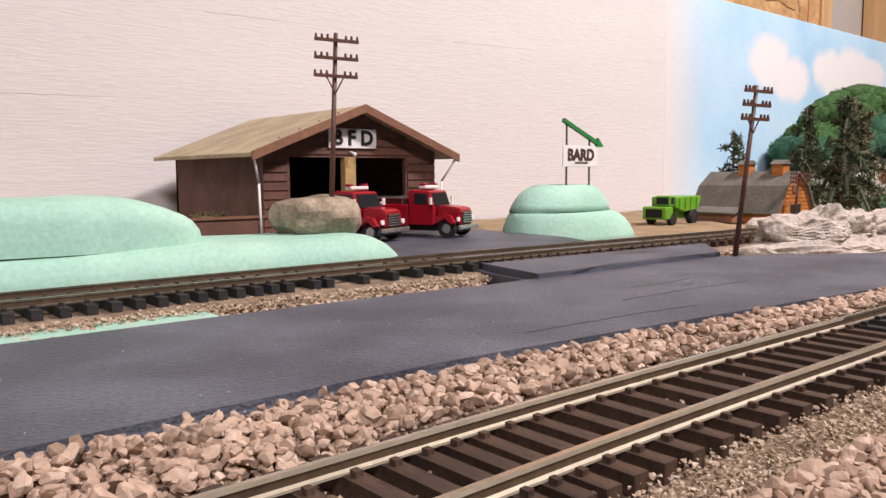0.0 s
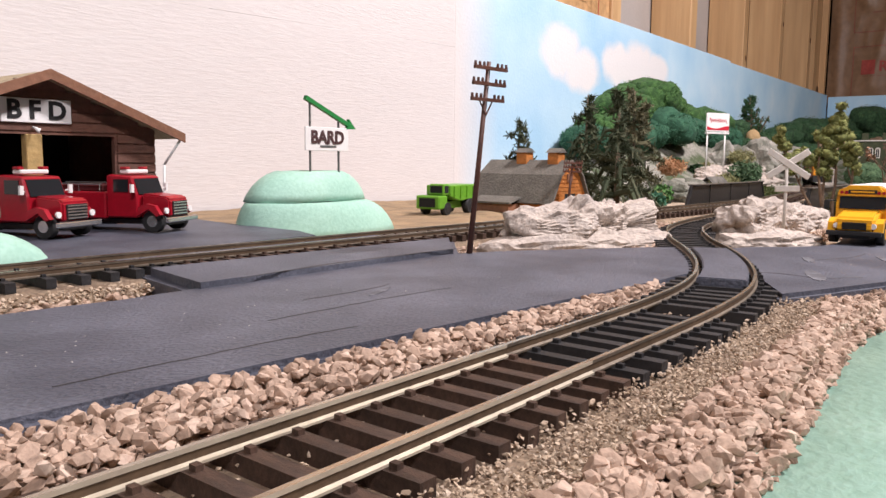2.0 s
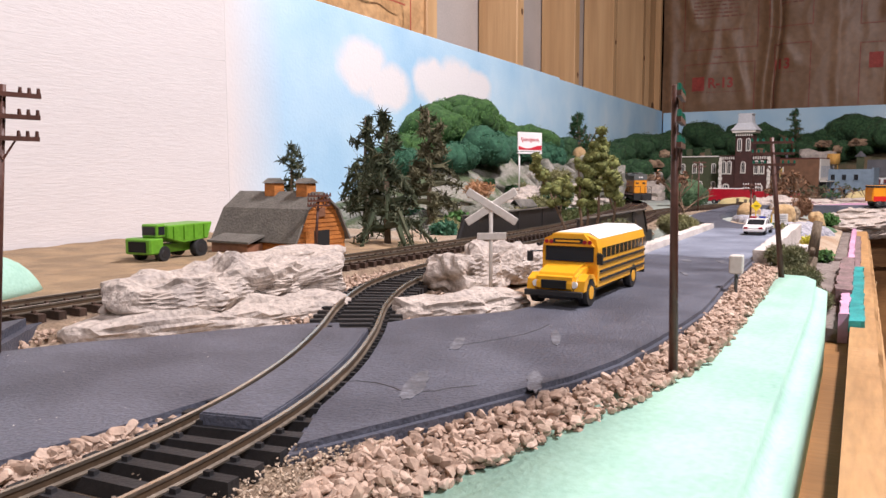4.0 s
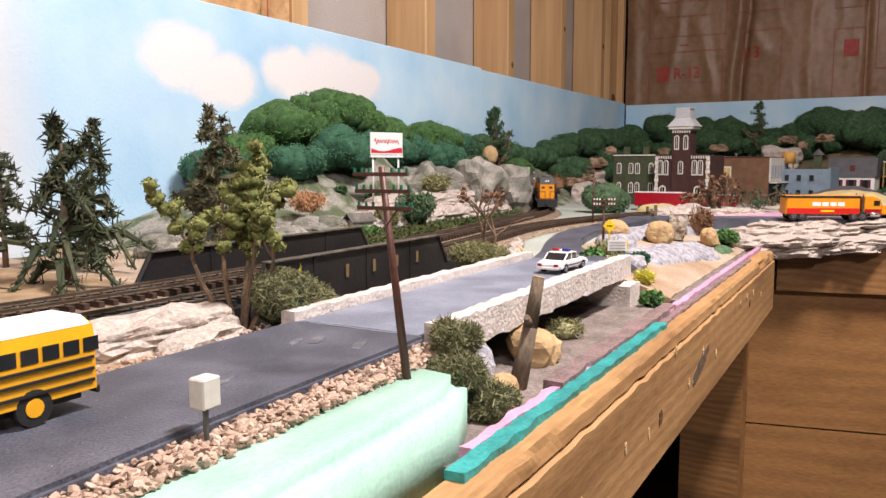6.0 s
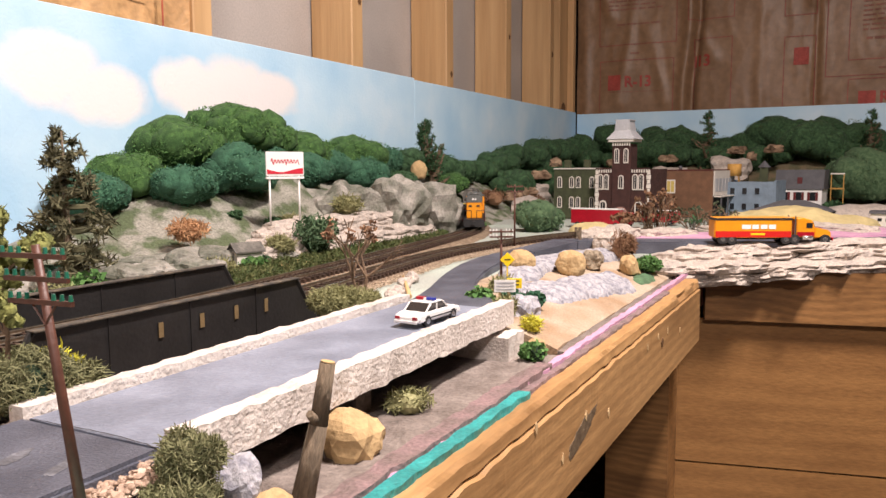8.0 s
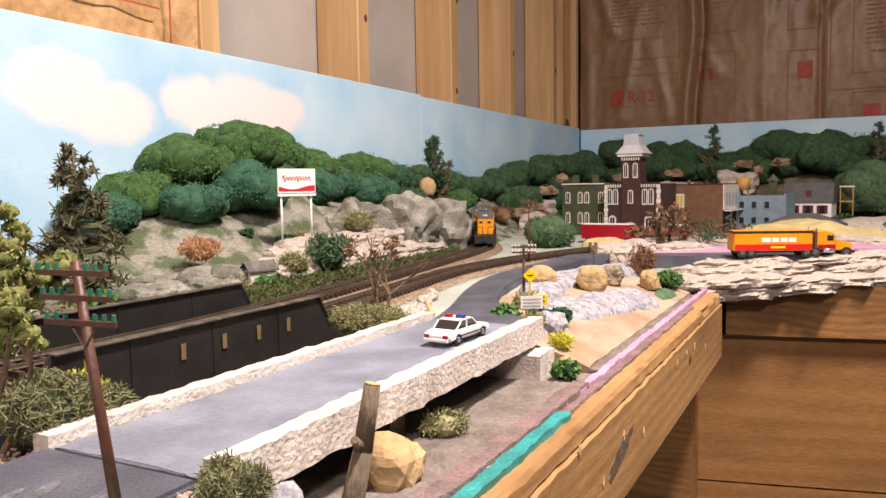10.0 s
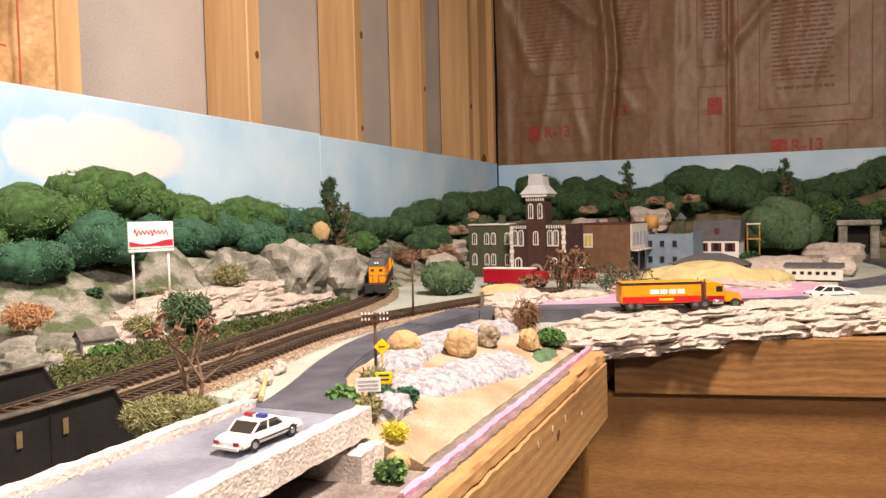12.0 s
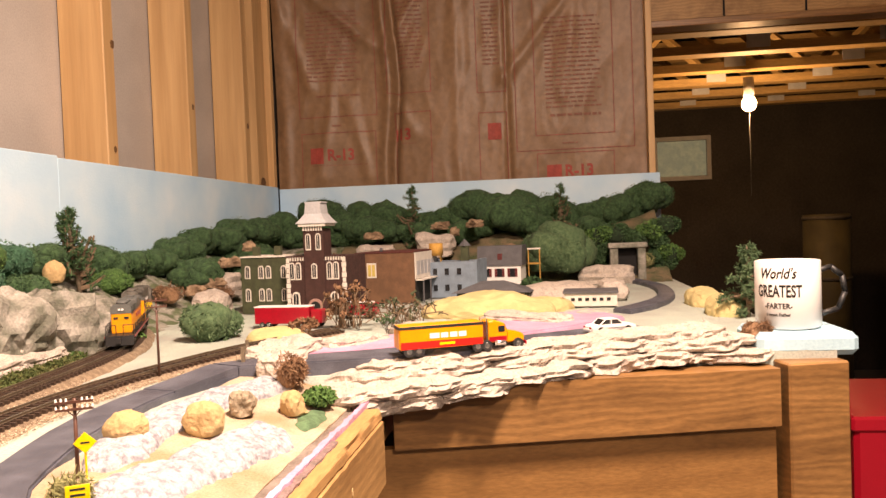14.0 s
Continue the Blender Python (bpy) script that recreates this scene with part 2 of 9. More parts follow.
def smooth_line(pts, step=0.01):
    """A Catmull-Rom line through the points, at about even steps."""
    p = [Vector((*q, 0)) if len(q) == 2 else Vector(q) for q in pts]
    p = [p[0] * 2 - p[1]] + p + [p[-1] * 2 - p[-2]]
    out = []
    for a, b, c, d in zip(p, p[1:], p[2:], p[3:]):
        k = max(2, int((c - b).length / step))
        for i in range(k):
            t = i / k
            out.append(0.5 * ((2 * b) + (c - a) * t + (2 * a - 5 * b + 4 * c - d) * t * t + (3 * b - a - 3 * c + d) * t ** 3))
    out.append(p[-2])
    return out


def normals(line):
    res = []
    for i in range(len(line)):
        d = line[min(i + 1, len(line) - 1)] - line[max(i - 1, 0)]
        res.append(Vector((-d.y, d.x, 0)).normalized())
    return res


def ribbon(bm, line, profile, closed=True, mats=None):
    """Sweep a profile of (offset to the left, height) along a line."""
    ns, rings = normals(line), []
    for p, n in zip(line, ns):
        rings.append([bm.verts.new(p + n * o + Vector((0, 0, h))) for o, h in profile])
    k = len(profile)
    for a, b in zip(rings, rings[1:]):
        for i in range(k if closed else k - 1):
            f = bm.faces.new((a[i], a[(i + 1) % k], b[(i + 1) % k], b[i]))
            if mats:
                f.material_index = mats[i]
    if closed:
        bm.faces.new(rings[0][::-1])
        bm.faces.new(rings[-1])
    bmesh.ops.recalc_face_normals(bm, faces=bm.faces)


def rock_mesh(bm, size, seed=0, sub=2, rough=0.3, flat=0.0, layers=0, at=(0, 0, 0)):
    """A broken stone: an icosphere, squared off where it is layered, pushed about by noise of an even scale."""
    r = bmesh.ops.create_icosphere(bm, subdivisions=sub, radius=1.0)
    off = Vector((seed * 7.13, seed * 3.7, seed * 1.9))
    m = (min(size) * (size[0] * size[1] * size[2]) ** (1 / 3)) ** 0.5
    sv = Vector(size)
    for v in r["verts"]:
        d = v.co.normalized()
        p = d / max(abs(d.x), abs(d.y), abs(d.z)) ** (0.6 if layers else 0.15)
        q = p * sv
        w = q / m
        push = rough * (0.9 * noise.noise(w * 0.75 + off) + 0.5 * noise.noise(w * 1.9 + off) + 0.25 * noise.noise(w * 4.3 + off))
        side = Vector((d.x, d.y, 0))
        q += d * m * push
        if layers:
            h = p.z * layers * 0.5 + 0.3 * noise.noise(Vector((w.x * 0.6, w.y * 0.6, 0)) + off)
            groove = math.exp(-(((h % 1.0) - 0.5) / 0.12) ** 2)
            step = noise.noise(Vector((math.floor(h + 0.5) * 5.3, w.x * 0.8, w.y * 0.8)) + off)
            q += side * m * (0.20 * step - 0.15 * groove)
        q.z = max(q.z, (-1 + flat) * size[2])
        v.co = q + Vector(at)


def rock(name, loc, size, seed, material, label, category="rock", group="", sub=3, rough=0.35, layers=0, rz=0.0, flat=0.3, sink=0.75):
    bm = bmesh.new()
    rock_mesh(bm, size, seed, sub, rough, flat, layers)
    ob = part(name, bm, material)
    ob.matrix_basis = pose(loc[0], loc[1], loc[2] + size[2] * (1 - flat) * sink, 0, 0, rz)
    return tagged(ob, label, category, group)


def leaf_cloud(blobs, leaf, seed, squash=1.0, thin=1.0, shell=0.72):
    """Vertices and faces of many small leaf scraps spread over lumpy balls (centre, radius, count)."""
    rg = np.random.default_rng(seed)
    vs, fs = [], []
    for c, r, n in blobs:
        d = rg.normal(size=(n, 3))
        d /= np.linalg.norm(d, axis=1)[:, None]
        rad = np.asarray(r) * (shell + max(1.06 - shell, 0.14) * rg.random((n, 1)) ** 0.7)
        p = np.asarray(c) + d * rad * (1, 1, squash)
        u = rg.normal(size=(n, 3)) * leaf * 0.5 / thin ** 0.5
        u[:, 2] -= (1 - thin) * leaf * 0.4
        w = np.cross(u, rg.normal(size=(n, 3)))
        w *= (leaf * 0.55 * thin) / (np.linalg.norm(w, axis=1)[:, None] + 1e-9)
        b = len(vs)
        q = np.stack([p - u - w, p + u - w, p + u * 0.7 + w, p - u * 0.7 + w], 1).reshape(-1, 3)
        vs.extend(q.tolist())
        fs.extend([(b + 4 * i, b + 4 * i + 1, b + 4 * i + 2, b + 4 * i + 3) for i in range(n)])
    return vs, fs


def leaf_mat(name, a, b, c):
    return island_mat(name, [a, b, c], rough=0.9, bump=0.0)


LEAF_DARK = leaf_mat("dark_green_foliage", (0.022, 0.066, 0.026), (0.038, 0.10, 0.037), (0.056, 0.122, 0.05))
LEAF_MID = leaf_mat("green_foliage", (0.042, 0.12, 0.026), (0.074, 0.18, 0.045), (0.105, 0.21, 0.055))
LEAF_BLUE = leaf_mat("blue_green_foliage", (0.025, 0.105, 0.06), (0.048, 0.155, 0.085), (0.072, 0.18, 0.10))
LEAF_OLIVE = leaf_mat("olive_lichen", (0.15, 0.15, 0.06), (0.23, 0.23, 0.10), (0.30, 0.29, 0.14))
LEAF_LICHEN = leaf_mat("grey_green_lichen", (0.10, 0.105, 0.045), (0.16, 0.165, 0.075), (0.23, 0.225, 0.115))
LEAF_YELLOW = leaf_mat("yellow_lichen", (0.45, 0.42, 0.03), (0.60, 0.56, 0.05), (0.70, 0.66, 0.10))
LEAF_RUST = leaf_mat("rust_lichen", (0.13, 0.065, 0.035), (0.20, 0.105, 0.055), (0.26, 0.145, 0.08))
LEAF_ORANGE = leaf_mat("orange_tan_lichen", (0.34, 0.17, 0.08), (0.45, 0.25, 0.12), (0.52, 0.31, 0.17))
LEAF_MOSS = leaf_mat("olive_brown_moss", (0.06, 0.06, 0.03), (0.10, 0.095, 0.048), (0.15, 0.14, 0.075))
# very dark green: the shade between leaves, put into the core's colour
CORE_SHADE = mat("foliage_inside_shade", (0.014, 0.034, 0.014), 1.0, var=0.3, grain=500, stain=90)
LEAF_SAGE = leaf_mat("sage_green_foliage", (0.045, 0.10, 0.045), (0.075, 0.14, 0.065), (0.11, 0.17, 0.085))
LEAF_TREE = leaf_mat("yellow_green_leaf", (0.13, 0.145, 0.038), (0.20, 0.215, 0.062), (0.30, 0.30, 0.105))
LEAF_PINE = leaf_mat("dark_conifer_scrap", (0.025, 0.04, 0.018), (0.05, 0.065, 0.03), (0.08, 0.085, 0.045))
TWIG = mat("twig_bark", (0.20, 0.13, 0.08), 0.9, var=0.4, grain=700, stain=120, bump=0.4)


FOAM = {m.name: mat(m.name + "_foam", c, 1.0, var=0.5, grain=900, stain=150, bump=1.0, color2=d) for m, c, d in (
    (LEAF_DARK, (0.046, 0.105, 0.042), (0.020, 0.052, 0.022)), (LEAF_MID, (0.056, 0.130, 0.034), (0.025, 0.070, 0.018)), (LEAF_BLUE, (0.040, 0.122, 0.068), (0.020, 0.075, 0.042)), (LEAF_SAGE, (0.085, 0.145, 0.070), (0.045, 0.090, 0.042)))}


def bush(loc, r, seed, material, label, n=700, leaf=0.0035, squash=0.8, lumps=5, category="bush", group="", shell=0.72, thin=1.0, foam=None):
    rg = random.Random(seed)
    blobs = []
    for i in range(lumps):
        a = rg.random() * 6.28
        k = 0.0 if i == 0 else 0.55
        blobs.append(((math.cos(a) * r * k, math.sin(a) * r * k, r * squash * (0.75 + 0.3 * rg.random())), r * (0.75 if i == 0 else 0.5), n // lumps))
    vs, fs = leaf_cloud(blobs, leaf, seed, squash, 0.28 if "lichen" in material.name else thin, shell)
    ob = mesh_from("bush", vs, fs, material)
    ob.location = loc
    bm = bmesh.new()
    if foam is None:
        # core fills the bush; green ones get the painted inner shade
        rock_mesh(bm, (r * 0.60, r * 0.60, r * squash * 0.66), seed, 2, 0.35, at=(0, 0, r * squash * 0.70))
        part("core", bm, CORE_SHADE if "green" in material.name else material, ob)
    else:
        for k, (c, rr, _) in enumerate(blobs):
            rock_mesh(bm, (rr * 0.94, rr * 0.94, rr * squash * 0.94), seed + 3.7 * k, 3, 0.36, at=c)
        part("foam_lump", bm, foam, ob, smooth=True)
    return tagged(ob, label, category, group)

# ---------- room ----------
CX, BY = 2.92, 0.57          # far wall and long backdrop


def slab(name, dims, material, label, category, bev=0.0):
    bm = bmesh.new()
    box(bm, *dims, bev=bev)
    return setting(name, bm, material, label, category)


slab("floor", (-2.6, 7.2, -4.6, 1.2, -0.1, 0.0), CONCRETE, "bare grey concrete basement floor", "floor")
slab("ceiling", (-2.6, 2.898, -4.6, 1.2, 2.3, 2.4), PLY, "bare wooden ceiling over the layout", "ceiling")
slab("wall_west", (-2.7, -2.6, -4.6, 1.2, 0.0, 2.4), GREYBOARD, "plain grey wall behind the walk", "wall")
# unseen south wall, dark so that it bounces little light
slab("wall_south", (-2.6, 7.2, -4.7, -4.6, 0.0, 2.4), UNLIT_DARK, "unseen wall made dark to hold down bounced light", "wall")
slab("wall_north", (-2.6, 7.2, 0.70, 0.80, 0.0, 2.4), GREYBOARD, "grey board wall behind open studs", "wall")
# basement darkness is put into this wall's colour
slab("wall_basement", (6.6, 6.7, -4.6, 0.7, 0.0, 2.4), UNLIT_DARK, "far basement wall, coloured dark for the unlit room", "wall")

# studs along the long wall
for x in (0.246, 0.61, 0.985, 1.364, 1.745, 2.114, 2.454, 2.790):
    st_ = slab("stud", (x - 0.018, x + 0.018, 0.607, 0.697, 0.95, 2.3), PINE, "bare pine wall stud", "stud", 0.002)
    tagged(st_, group="wall studs")
# the same paper on the long wall, its stronger light put into the colour
KRAFT_LIT = mat("kraft_lit", (0.56, 0.34, 0.16), 0.5, var=0.3, grain=90, stain=9, bump=0.15, color2=(0.40, 0.23, 0.10))
for x0, x1 in ((0.628, 0.966), (1.004, 1.352)):
    bm = bmesh.new()
    rows_x, rows_z = 46, 60
    grid = []
    for i in range(rows_x + 1):
        f = i / rows_x
        col = []
        for j in range(rows_z + 1):
            x, z = x0 + (x1 - x0) * f, 1.2 + 1.1 * j / rows_z
            fold = abs(noise.noise(Vector((x * 11 + z * 3, z * 5, 1.0)))) * 0.030 + abs(noise.noise(Vector((x * 9 - z * 9, z * 3, 6.0)))) * 0.018
            col.append(bm.verts.new((x, 0.612 + fold * min(1.0, 6 * f, 6 * (1 - f)), z)))
        grid.append(col)
    for i in range(rows_x):
        for j in range(rows_z):
            bm.faces.new((grid[i][j], grid[i + 1][j], grid[i + 1][j + 1], grid[i][j + 1]))
    setting("insulation_paper_north", bm, KRAFT_LIT, "creased kraft paper facing of wall insulation", "insulation", True)

# end wall: creased kraft paper between the corner stud and the opening
FOLDS = ((0.569, 1.83, 0.473, 1.56, 0.014), (0.461, 1.83, 0.288, 1.68, 0.016), (0.149, 1.82, 0.247, 1.66, 0.014), (-0.322, 1.83, -0.097, 1.56, 0.016), (0.45, 1.30, 0.40, 1.62, 0.009),
         (0.31, 1.30, 0.36, 1.52, 0.010), (0.555, 1.25, 0.565, 1.9, 0.012), (0.04, 1.25, 0.045, 2.2, 0.008), (-0.30, 1.78, -0.26, 1.50, 0.009), (-0.12, 1.3, -0.10, 1.75, 0.008), (0.17, 1.42, 0.215, 1.50, 0.010))


def paper_x(y, z):
    """Where the paper's face lies: slack waves, sharp folds, and one sheet lapping over the next."""
    d = 0.016 + 0.010 * noise.noise(Vector((y * 5.0, z * 3.0, 1.0))) + 0.010 * abs(noise.noise(Vector((y * 6 + z * 3.2, z * 1.5, 4.0)))) + 0.004 * abs(noise.noise(Vector((y * 24, z * 10, 2.0))))
    for y0, z0, y1, z1, dp in FOLDS:
        ay, az = y1 - y0, z1 - z0
        ln = math.hypot(ay, az)
        t = max(0.0, min(1.0, ((y - y0) * ay + (z - z0) * az) / ln ** 2))
        off = math.hypot(y - y0 - t * ay, z - z0 - t * az)
        d -= 0.6 * dp * math.exp(-(off / 0.018) ** 2)
    lap = y - 0.236 - 0.010 * math.sin(z * 11)
    d += 0.022 * math.exp(-((lap + 0.012) / 0.012) ** 2) - 0.012 * math.exp(-((lap - 0.014) / 0.018) ** 2)
    d += 0.010 * math.exp(-((y + 0.103) / 0.008) ** 2)
    return CX + 0.03 + d


bm = bmesh.new()
ny, nz = 210, 150
grid = [[bm.verts.new((paper_x(0.585 - 1.075 * i / ny, 1.15 + 1.15 * j / nz), 0.585 - 1.075 * i / ny, 1.15 + 1.15 * j / nz)) for j in range(nz + 1)] for i in range(ny + 1)]
for i in range(ny):
    for j in range(nz):
        bm.faces.new((grid[i][j], grid[i][j + 1], grid[i + 1][j + 1], grid[i + 1][j]))
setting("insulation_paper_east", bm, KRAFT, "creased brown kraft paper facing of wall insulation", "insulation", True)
slab("wall_east", (CX + 0.09, CX + 0.19, -0.49, 0.70, 0.0, 2.3), UNLIT_DARK, "end wall behind the insulation", "wall")
slab("trim", (CX + 0.005, CX + 0.19, -0.505, -0.488, 1.15, 2.3), PINE, "narrow pine edge of the wall opening", "trim", 0.001)
slab("trim", (CX - 0.065, CX + 0.012, 0.605, 0.66, 0.95, 2.3), PINE, "pine corner stud", "trim", 0.001)
slab("trim", (CX + 0.0125, CX + 0.035, 0.587, 0.66, 0.95, 2.3), PINE, "second pine corner stud", "trim", 0.001)

for dims in ((1.10, 1.275, 0.6065, 0.6072, 1.323, 1.3255), (1.291, 1.2935, 0.6065, 0.6072, 1.28, 1.40), (1.10, 1.294, 0.6065, 0.6072, 1.40, 1.4025)):
    slab("printed_frame", dims, mat("red_outline_print", (0.40, 0.09, 0.05), 0.7, var=0.2), "faint red printed outline on kraft paper", "print")


def blotch(name, centre, u, v, ru, rv, thick, material, label, category, seed):
    """A thin patch with an uneven outline, lying in the plane of u and v and raised along their normal."""
    c, u, v = Vector(centre), Vector(u), Vector(v)
    up = u.cross(v) * thick
    bm = bmesh.new()
    rim = [c + u * (ru * math.cos(a) * k) + v * (rv * math.sin(a) * k) for a, k in ((2 * math.pi * i / 26, 1 + 0.45 * noise.noise(Vector((math.cos(2 * math.pi * i / 26) * 2.2, math.sin(2 * math.pi * i / 26) * 2.2, seed)))) for i in range(26))]
    lo_, hi_ = [bm.verts.new(p) for p in rim], [bm.verts.new(p + up) for p in rim]
    bm.faces.new(lo_[::-1])
    bm.faces.new(hi_)
    for i in range(26):
        bm.faces.new((lo_[i], lo_[(i + 1) % 26], hi_[(i + 1) % 26], hi_[i]))
    return setting(name, bm, material, label, category)


KNOT = mat("dark_wood_knot", (0.16, 0.075, 0.028), 0.7, var=0.3, grain=300, stain=90)
for i, (x, z, r) in enumerate(((2.120, 1.309, 0.005), (2.126, 1.509, 0.006), (2.458, 1.44, 0.005), (2.792, 1.437, 0.006), (1.752, 1.40, 0.005), (1.738, 1.62, 0.006), (2.108, 1.78, 0.006), (2.45, 1.70, 0.005), (1.362, 1.44, 0.004))):
    blotch("stud_knot", (x, 0.6068, z), (1, 0, 0), (0, 0, 1), r, r * 1.3, 0.0006, KNOT, "small dark knot in a pine stud", "knot", i)
blotch("stud_knot", (2.848, 0.5895, 1.284), (1, 0, 0), (0, 0, 1), 0.018, 0.014, 0.0006, KNOT, "dark hole at the foot of the corner stud", "knot", 40)

# painted backdrop boards
SKY = bpy.data.materials.new("painted_sky")
SKY.use_nodes = True
nt = SKY.node_tree
n, l = nt.nodes, nt.links
tc, sep, noi = n.new("ShaderNodeTexCoord"), n.new("ShaderNodeSeparateXYZ"), n.new("ShaderNodeTexNoise")
l.new(tc.outputs["Object"], sep.inputs[0])
l.new(tc.outputs["Object"], noi.inputs["Vector"])
noi.inputs["Scale"].default_value, noi.inputs["Detail"].default_value = 7.0, 6.0


def math_node(op, a, b=None, c=None):
    k = n.new("ShaderNodeMath")
    k.operation = op
    for i, v in enumerate((a, b, c)):
        if v is None:
            continue
        if isinstance(v, (int, float)):
            k.inputs[i].default_value = v
        else:
            l.new(v, k.inputs[i])
    return k.outputs[0]


def ramp_node(fac, stops):
    r = n.new("ShaderNodeValToRGB")
    el = r.color_ramp.elements
    el[0].position, el[0].color = stops[0][0], (*stops[0][1], 1)
    el[1].position, el[1].color = stops[-1][0], (*stops[-1][1], 1)
    for p, c in stops[1:-1]:
        e = el.new(p)
        e.color = (*c, 1)
    l.new(fac, r.inputs[0])
    return r.outputs[0]


def mix_node(fac, a, b):
    k = n.new("ShaderNodeMix")
    k.data_type = "RGBA"
    l.new(fac, k.inputs[0])
    for i, v in ((6, a), (7, b)):
        if isinstance(v, tuple):
            k.inputs[i].default_value = (*v, 1)
        else:
            l.new(v, k.inputs[i])
    return k.outputs[2]


mott = ramp_node(noi.outputs[0], [(0.35, (0.36, 0.58, 0.76)), (0.55, (0.46, 0.66, 0.80)), (0.75, (0.60, 0.74, 0.83))])
cl = None
for cx, cz, rx, rz_ in ((1.105, 1.205, 0.062, 0.040), (1.165, 1.185, 0.065, 0.034), (1.30, 1.205, 0.06, 0.036), (1.38, 1.215, 0.075, 0.036), (1.455, 1.21, 0.065, 0.030), (1.40, 1.19, 0.11, 0.018)):
    dx = math_node("DIVIDE", math_node("SUBTRACT", sep.outputs[0], cx), rx)
    dz = math_node("DIVIDE", math_node("SUBTRACT", sep.outputs[2], cz), rz_)
    e = math_node("ADD", math_node("MULTIPLY", dx, dx), math_node("MULTIPLY", dz, dz))
    cl = e if cl is None else math_node("MINIMUM", cl, e)
edge_n = n.new("ShaderNodeTexNoise")
edge_n.inputs["Scale"].default_value = 38.0
l.new(tc.outputs["Object"], edge_n.inputs["Vector"])
cl = math_node("ADD", cl, math_node("MULTIPLY", math_node("SUBTRACT", edge_n.outputs[0], 0.5), 1.0))
fac = n.new("ShaderNodeMapRange")
fac.inputs[1].default_value, fac.inputs[2].default_value, fac.inputs[3].default_value, fac.inputs[4].default_value = 0.55, 1.35, 1.0, 0.0
l.new(cl, fac.inputs[0])
sky_col = mix_node(fac.outputs[0], mott, (0.74, 0.72, 0.72))
left = n.new("ShaderNodeMapRange")
left.inputs[1].default_value, left.inputs[2].default_value = 0.845, 0.935
l.new(math_node("ADD", sep.outputs[0], math_node("MULTIPLY", math_node("SUBTRACT", noi.outputs[0], 0.5), 0.05)), left.inputs[0])
sky_col = mix_node(left.outputs[0], (0.67, 0.638, 0.624), sky_col)
l.new(sky_col, n["Principled BSDF"].inputs["Base Color"])
n["Principled BSDF"].inputs["Roughness"].default_value = 0.75
bmpn = n.new("ShaderNodeBump")
bmpn.inputs["Strength"].default_value, bmpn.inputs["Distance"].default_value = 0.2, 0.002
fine = n.new("ShaderNodeTexNoise")
fine.inputs["Scale"].default_value = 260.0
l.new(tc.outputs["Object"], fine.inputs["Vector"])
l.new(fine.outputs[0], bmpn.inputs["Height"])
l.new(bmpn.outputs[0], n["Principled BSDF"].inputs["Normal"])

slab("backdrop_board", (-1.2, 0.84, BY, BY + 0.02, 0.93, 1.275), FOAMBOARD, "unpainted white foam backdrop board with scuffed lines", "backdrop")
slab("backdrop_board", (0.84, 1.888, BY + 0.0005, BY + 0.02, 0.93, 1.275), SKY, "backdrop board painted as blue sky with two white clouds", "backdrop", 0.001)
slab("backdrop_board", (1.89, CX - 0.002, BY + 0.002, BY + 0.02, 0.93, 1.272), SKY, "backdrop board painted hazy blue sky", "backdrop", 0.001)
slab("backdrop_board", (CX, CX + 0.012, -0.515, BY - 0.001, 0.93, 1.266), SKY, "end backdrop board painted pale sky", "backdrop", 0.001)

for pts in (((-0.4, 1.152), (0.243, 1.167), (0.489, 1.170), (0.84, 1.180)), ((-0.4, 1.090), (0.104, 1.098), (0.33, 1.103))):
    bm = bmesh.new()
    for (xa, za), (xb, zb_) in zip(pts, pts[1:]):
        tube(bm, (xa, BY + 0.00252, za), (xb, BY + 0.00252, zb_), 0.0026, n=12)
    setting("board_scuff", bm, FOAMBOARD, "raised scuff line along the white foam board", "backdrop")

# ---------- benchwork ----------
CUTPALE = mat("pale_bare_pine", (0.66, 0.46, 0.24), 0.7, var=0.15)
bm = bmesh.new()
rings = []
for i in range(421):
    x = -0.7 + 2.105 * i / 420
    j1, j2, j3 = (noise.noise(Vector((x * 60, k, 3.0))) for k in (0.0, 4.0, 9.0))
    chip = max(0.0, noise.noise(Vector((x * 22, 1.5, 8.0))) - 0.25) * 0.008
    rings.append([bm.verts.new((x, y, z)) for y, z in ((-0.036, 0.979 + 0.0006 * j2), (-0.0478 + 0.0006 * j1, 0.979 - 0.4 * chip + 0.0008 * j3), (-0.0498 + 0.0008 * j2 + chip, 0.9765 - chip + 0.0008 * j1),
                                                       (-0.0505, 0.9705 + 0.0012 * j1), (-0.0480, 0.9695 + 0.0014 * j1), (-0.0520 + 0.0005 * j3, 0.9680 + 0.0016 * j1), (-0.0520, 0.944), (-0.0520, 0.913), (-0.0495, 0.911), (-0.036, 0.911))])
for g, h in zip(rings, rings[1:]):
    for k in range(10):
        bm.faces.new((g[k], g[(k + 1) % 10], h[(k + 1) % 10], h[k]))
bm.faces.new(rings[0])
bm.faces.new(rings[-1][::-1])
bmesh.ops.recalc_face_normals(bm, faces=bm.faces)
setting("bench_frame", bm, PINE_X, "rough varnished pine edge beam of the train table", "bench")
RETURN = [Vector((1.462, -0.049, 0)), Vector((1.549, -0.427, 0))]
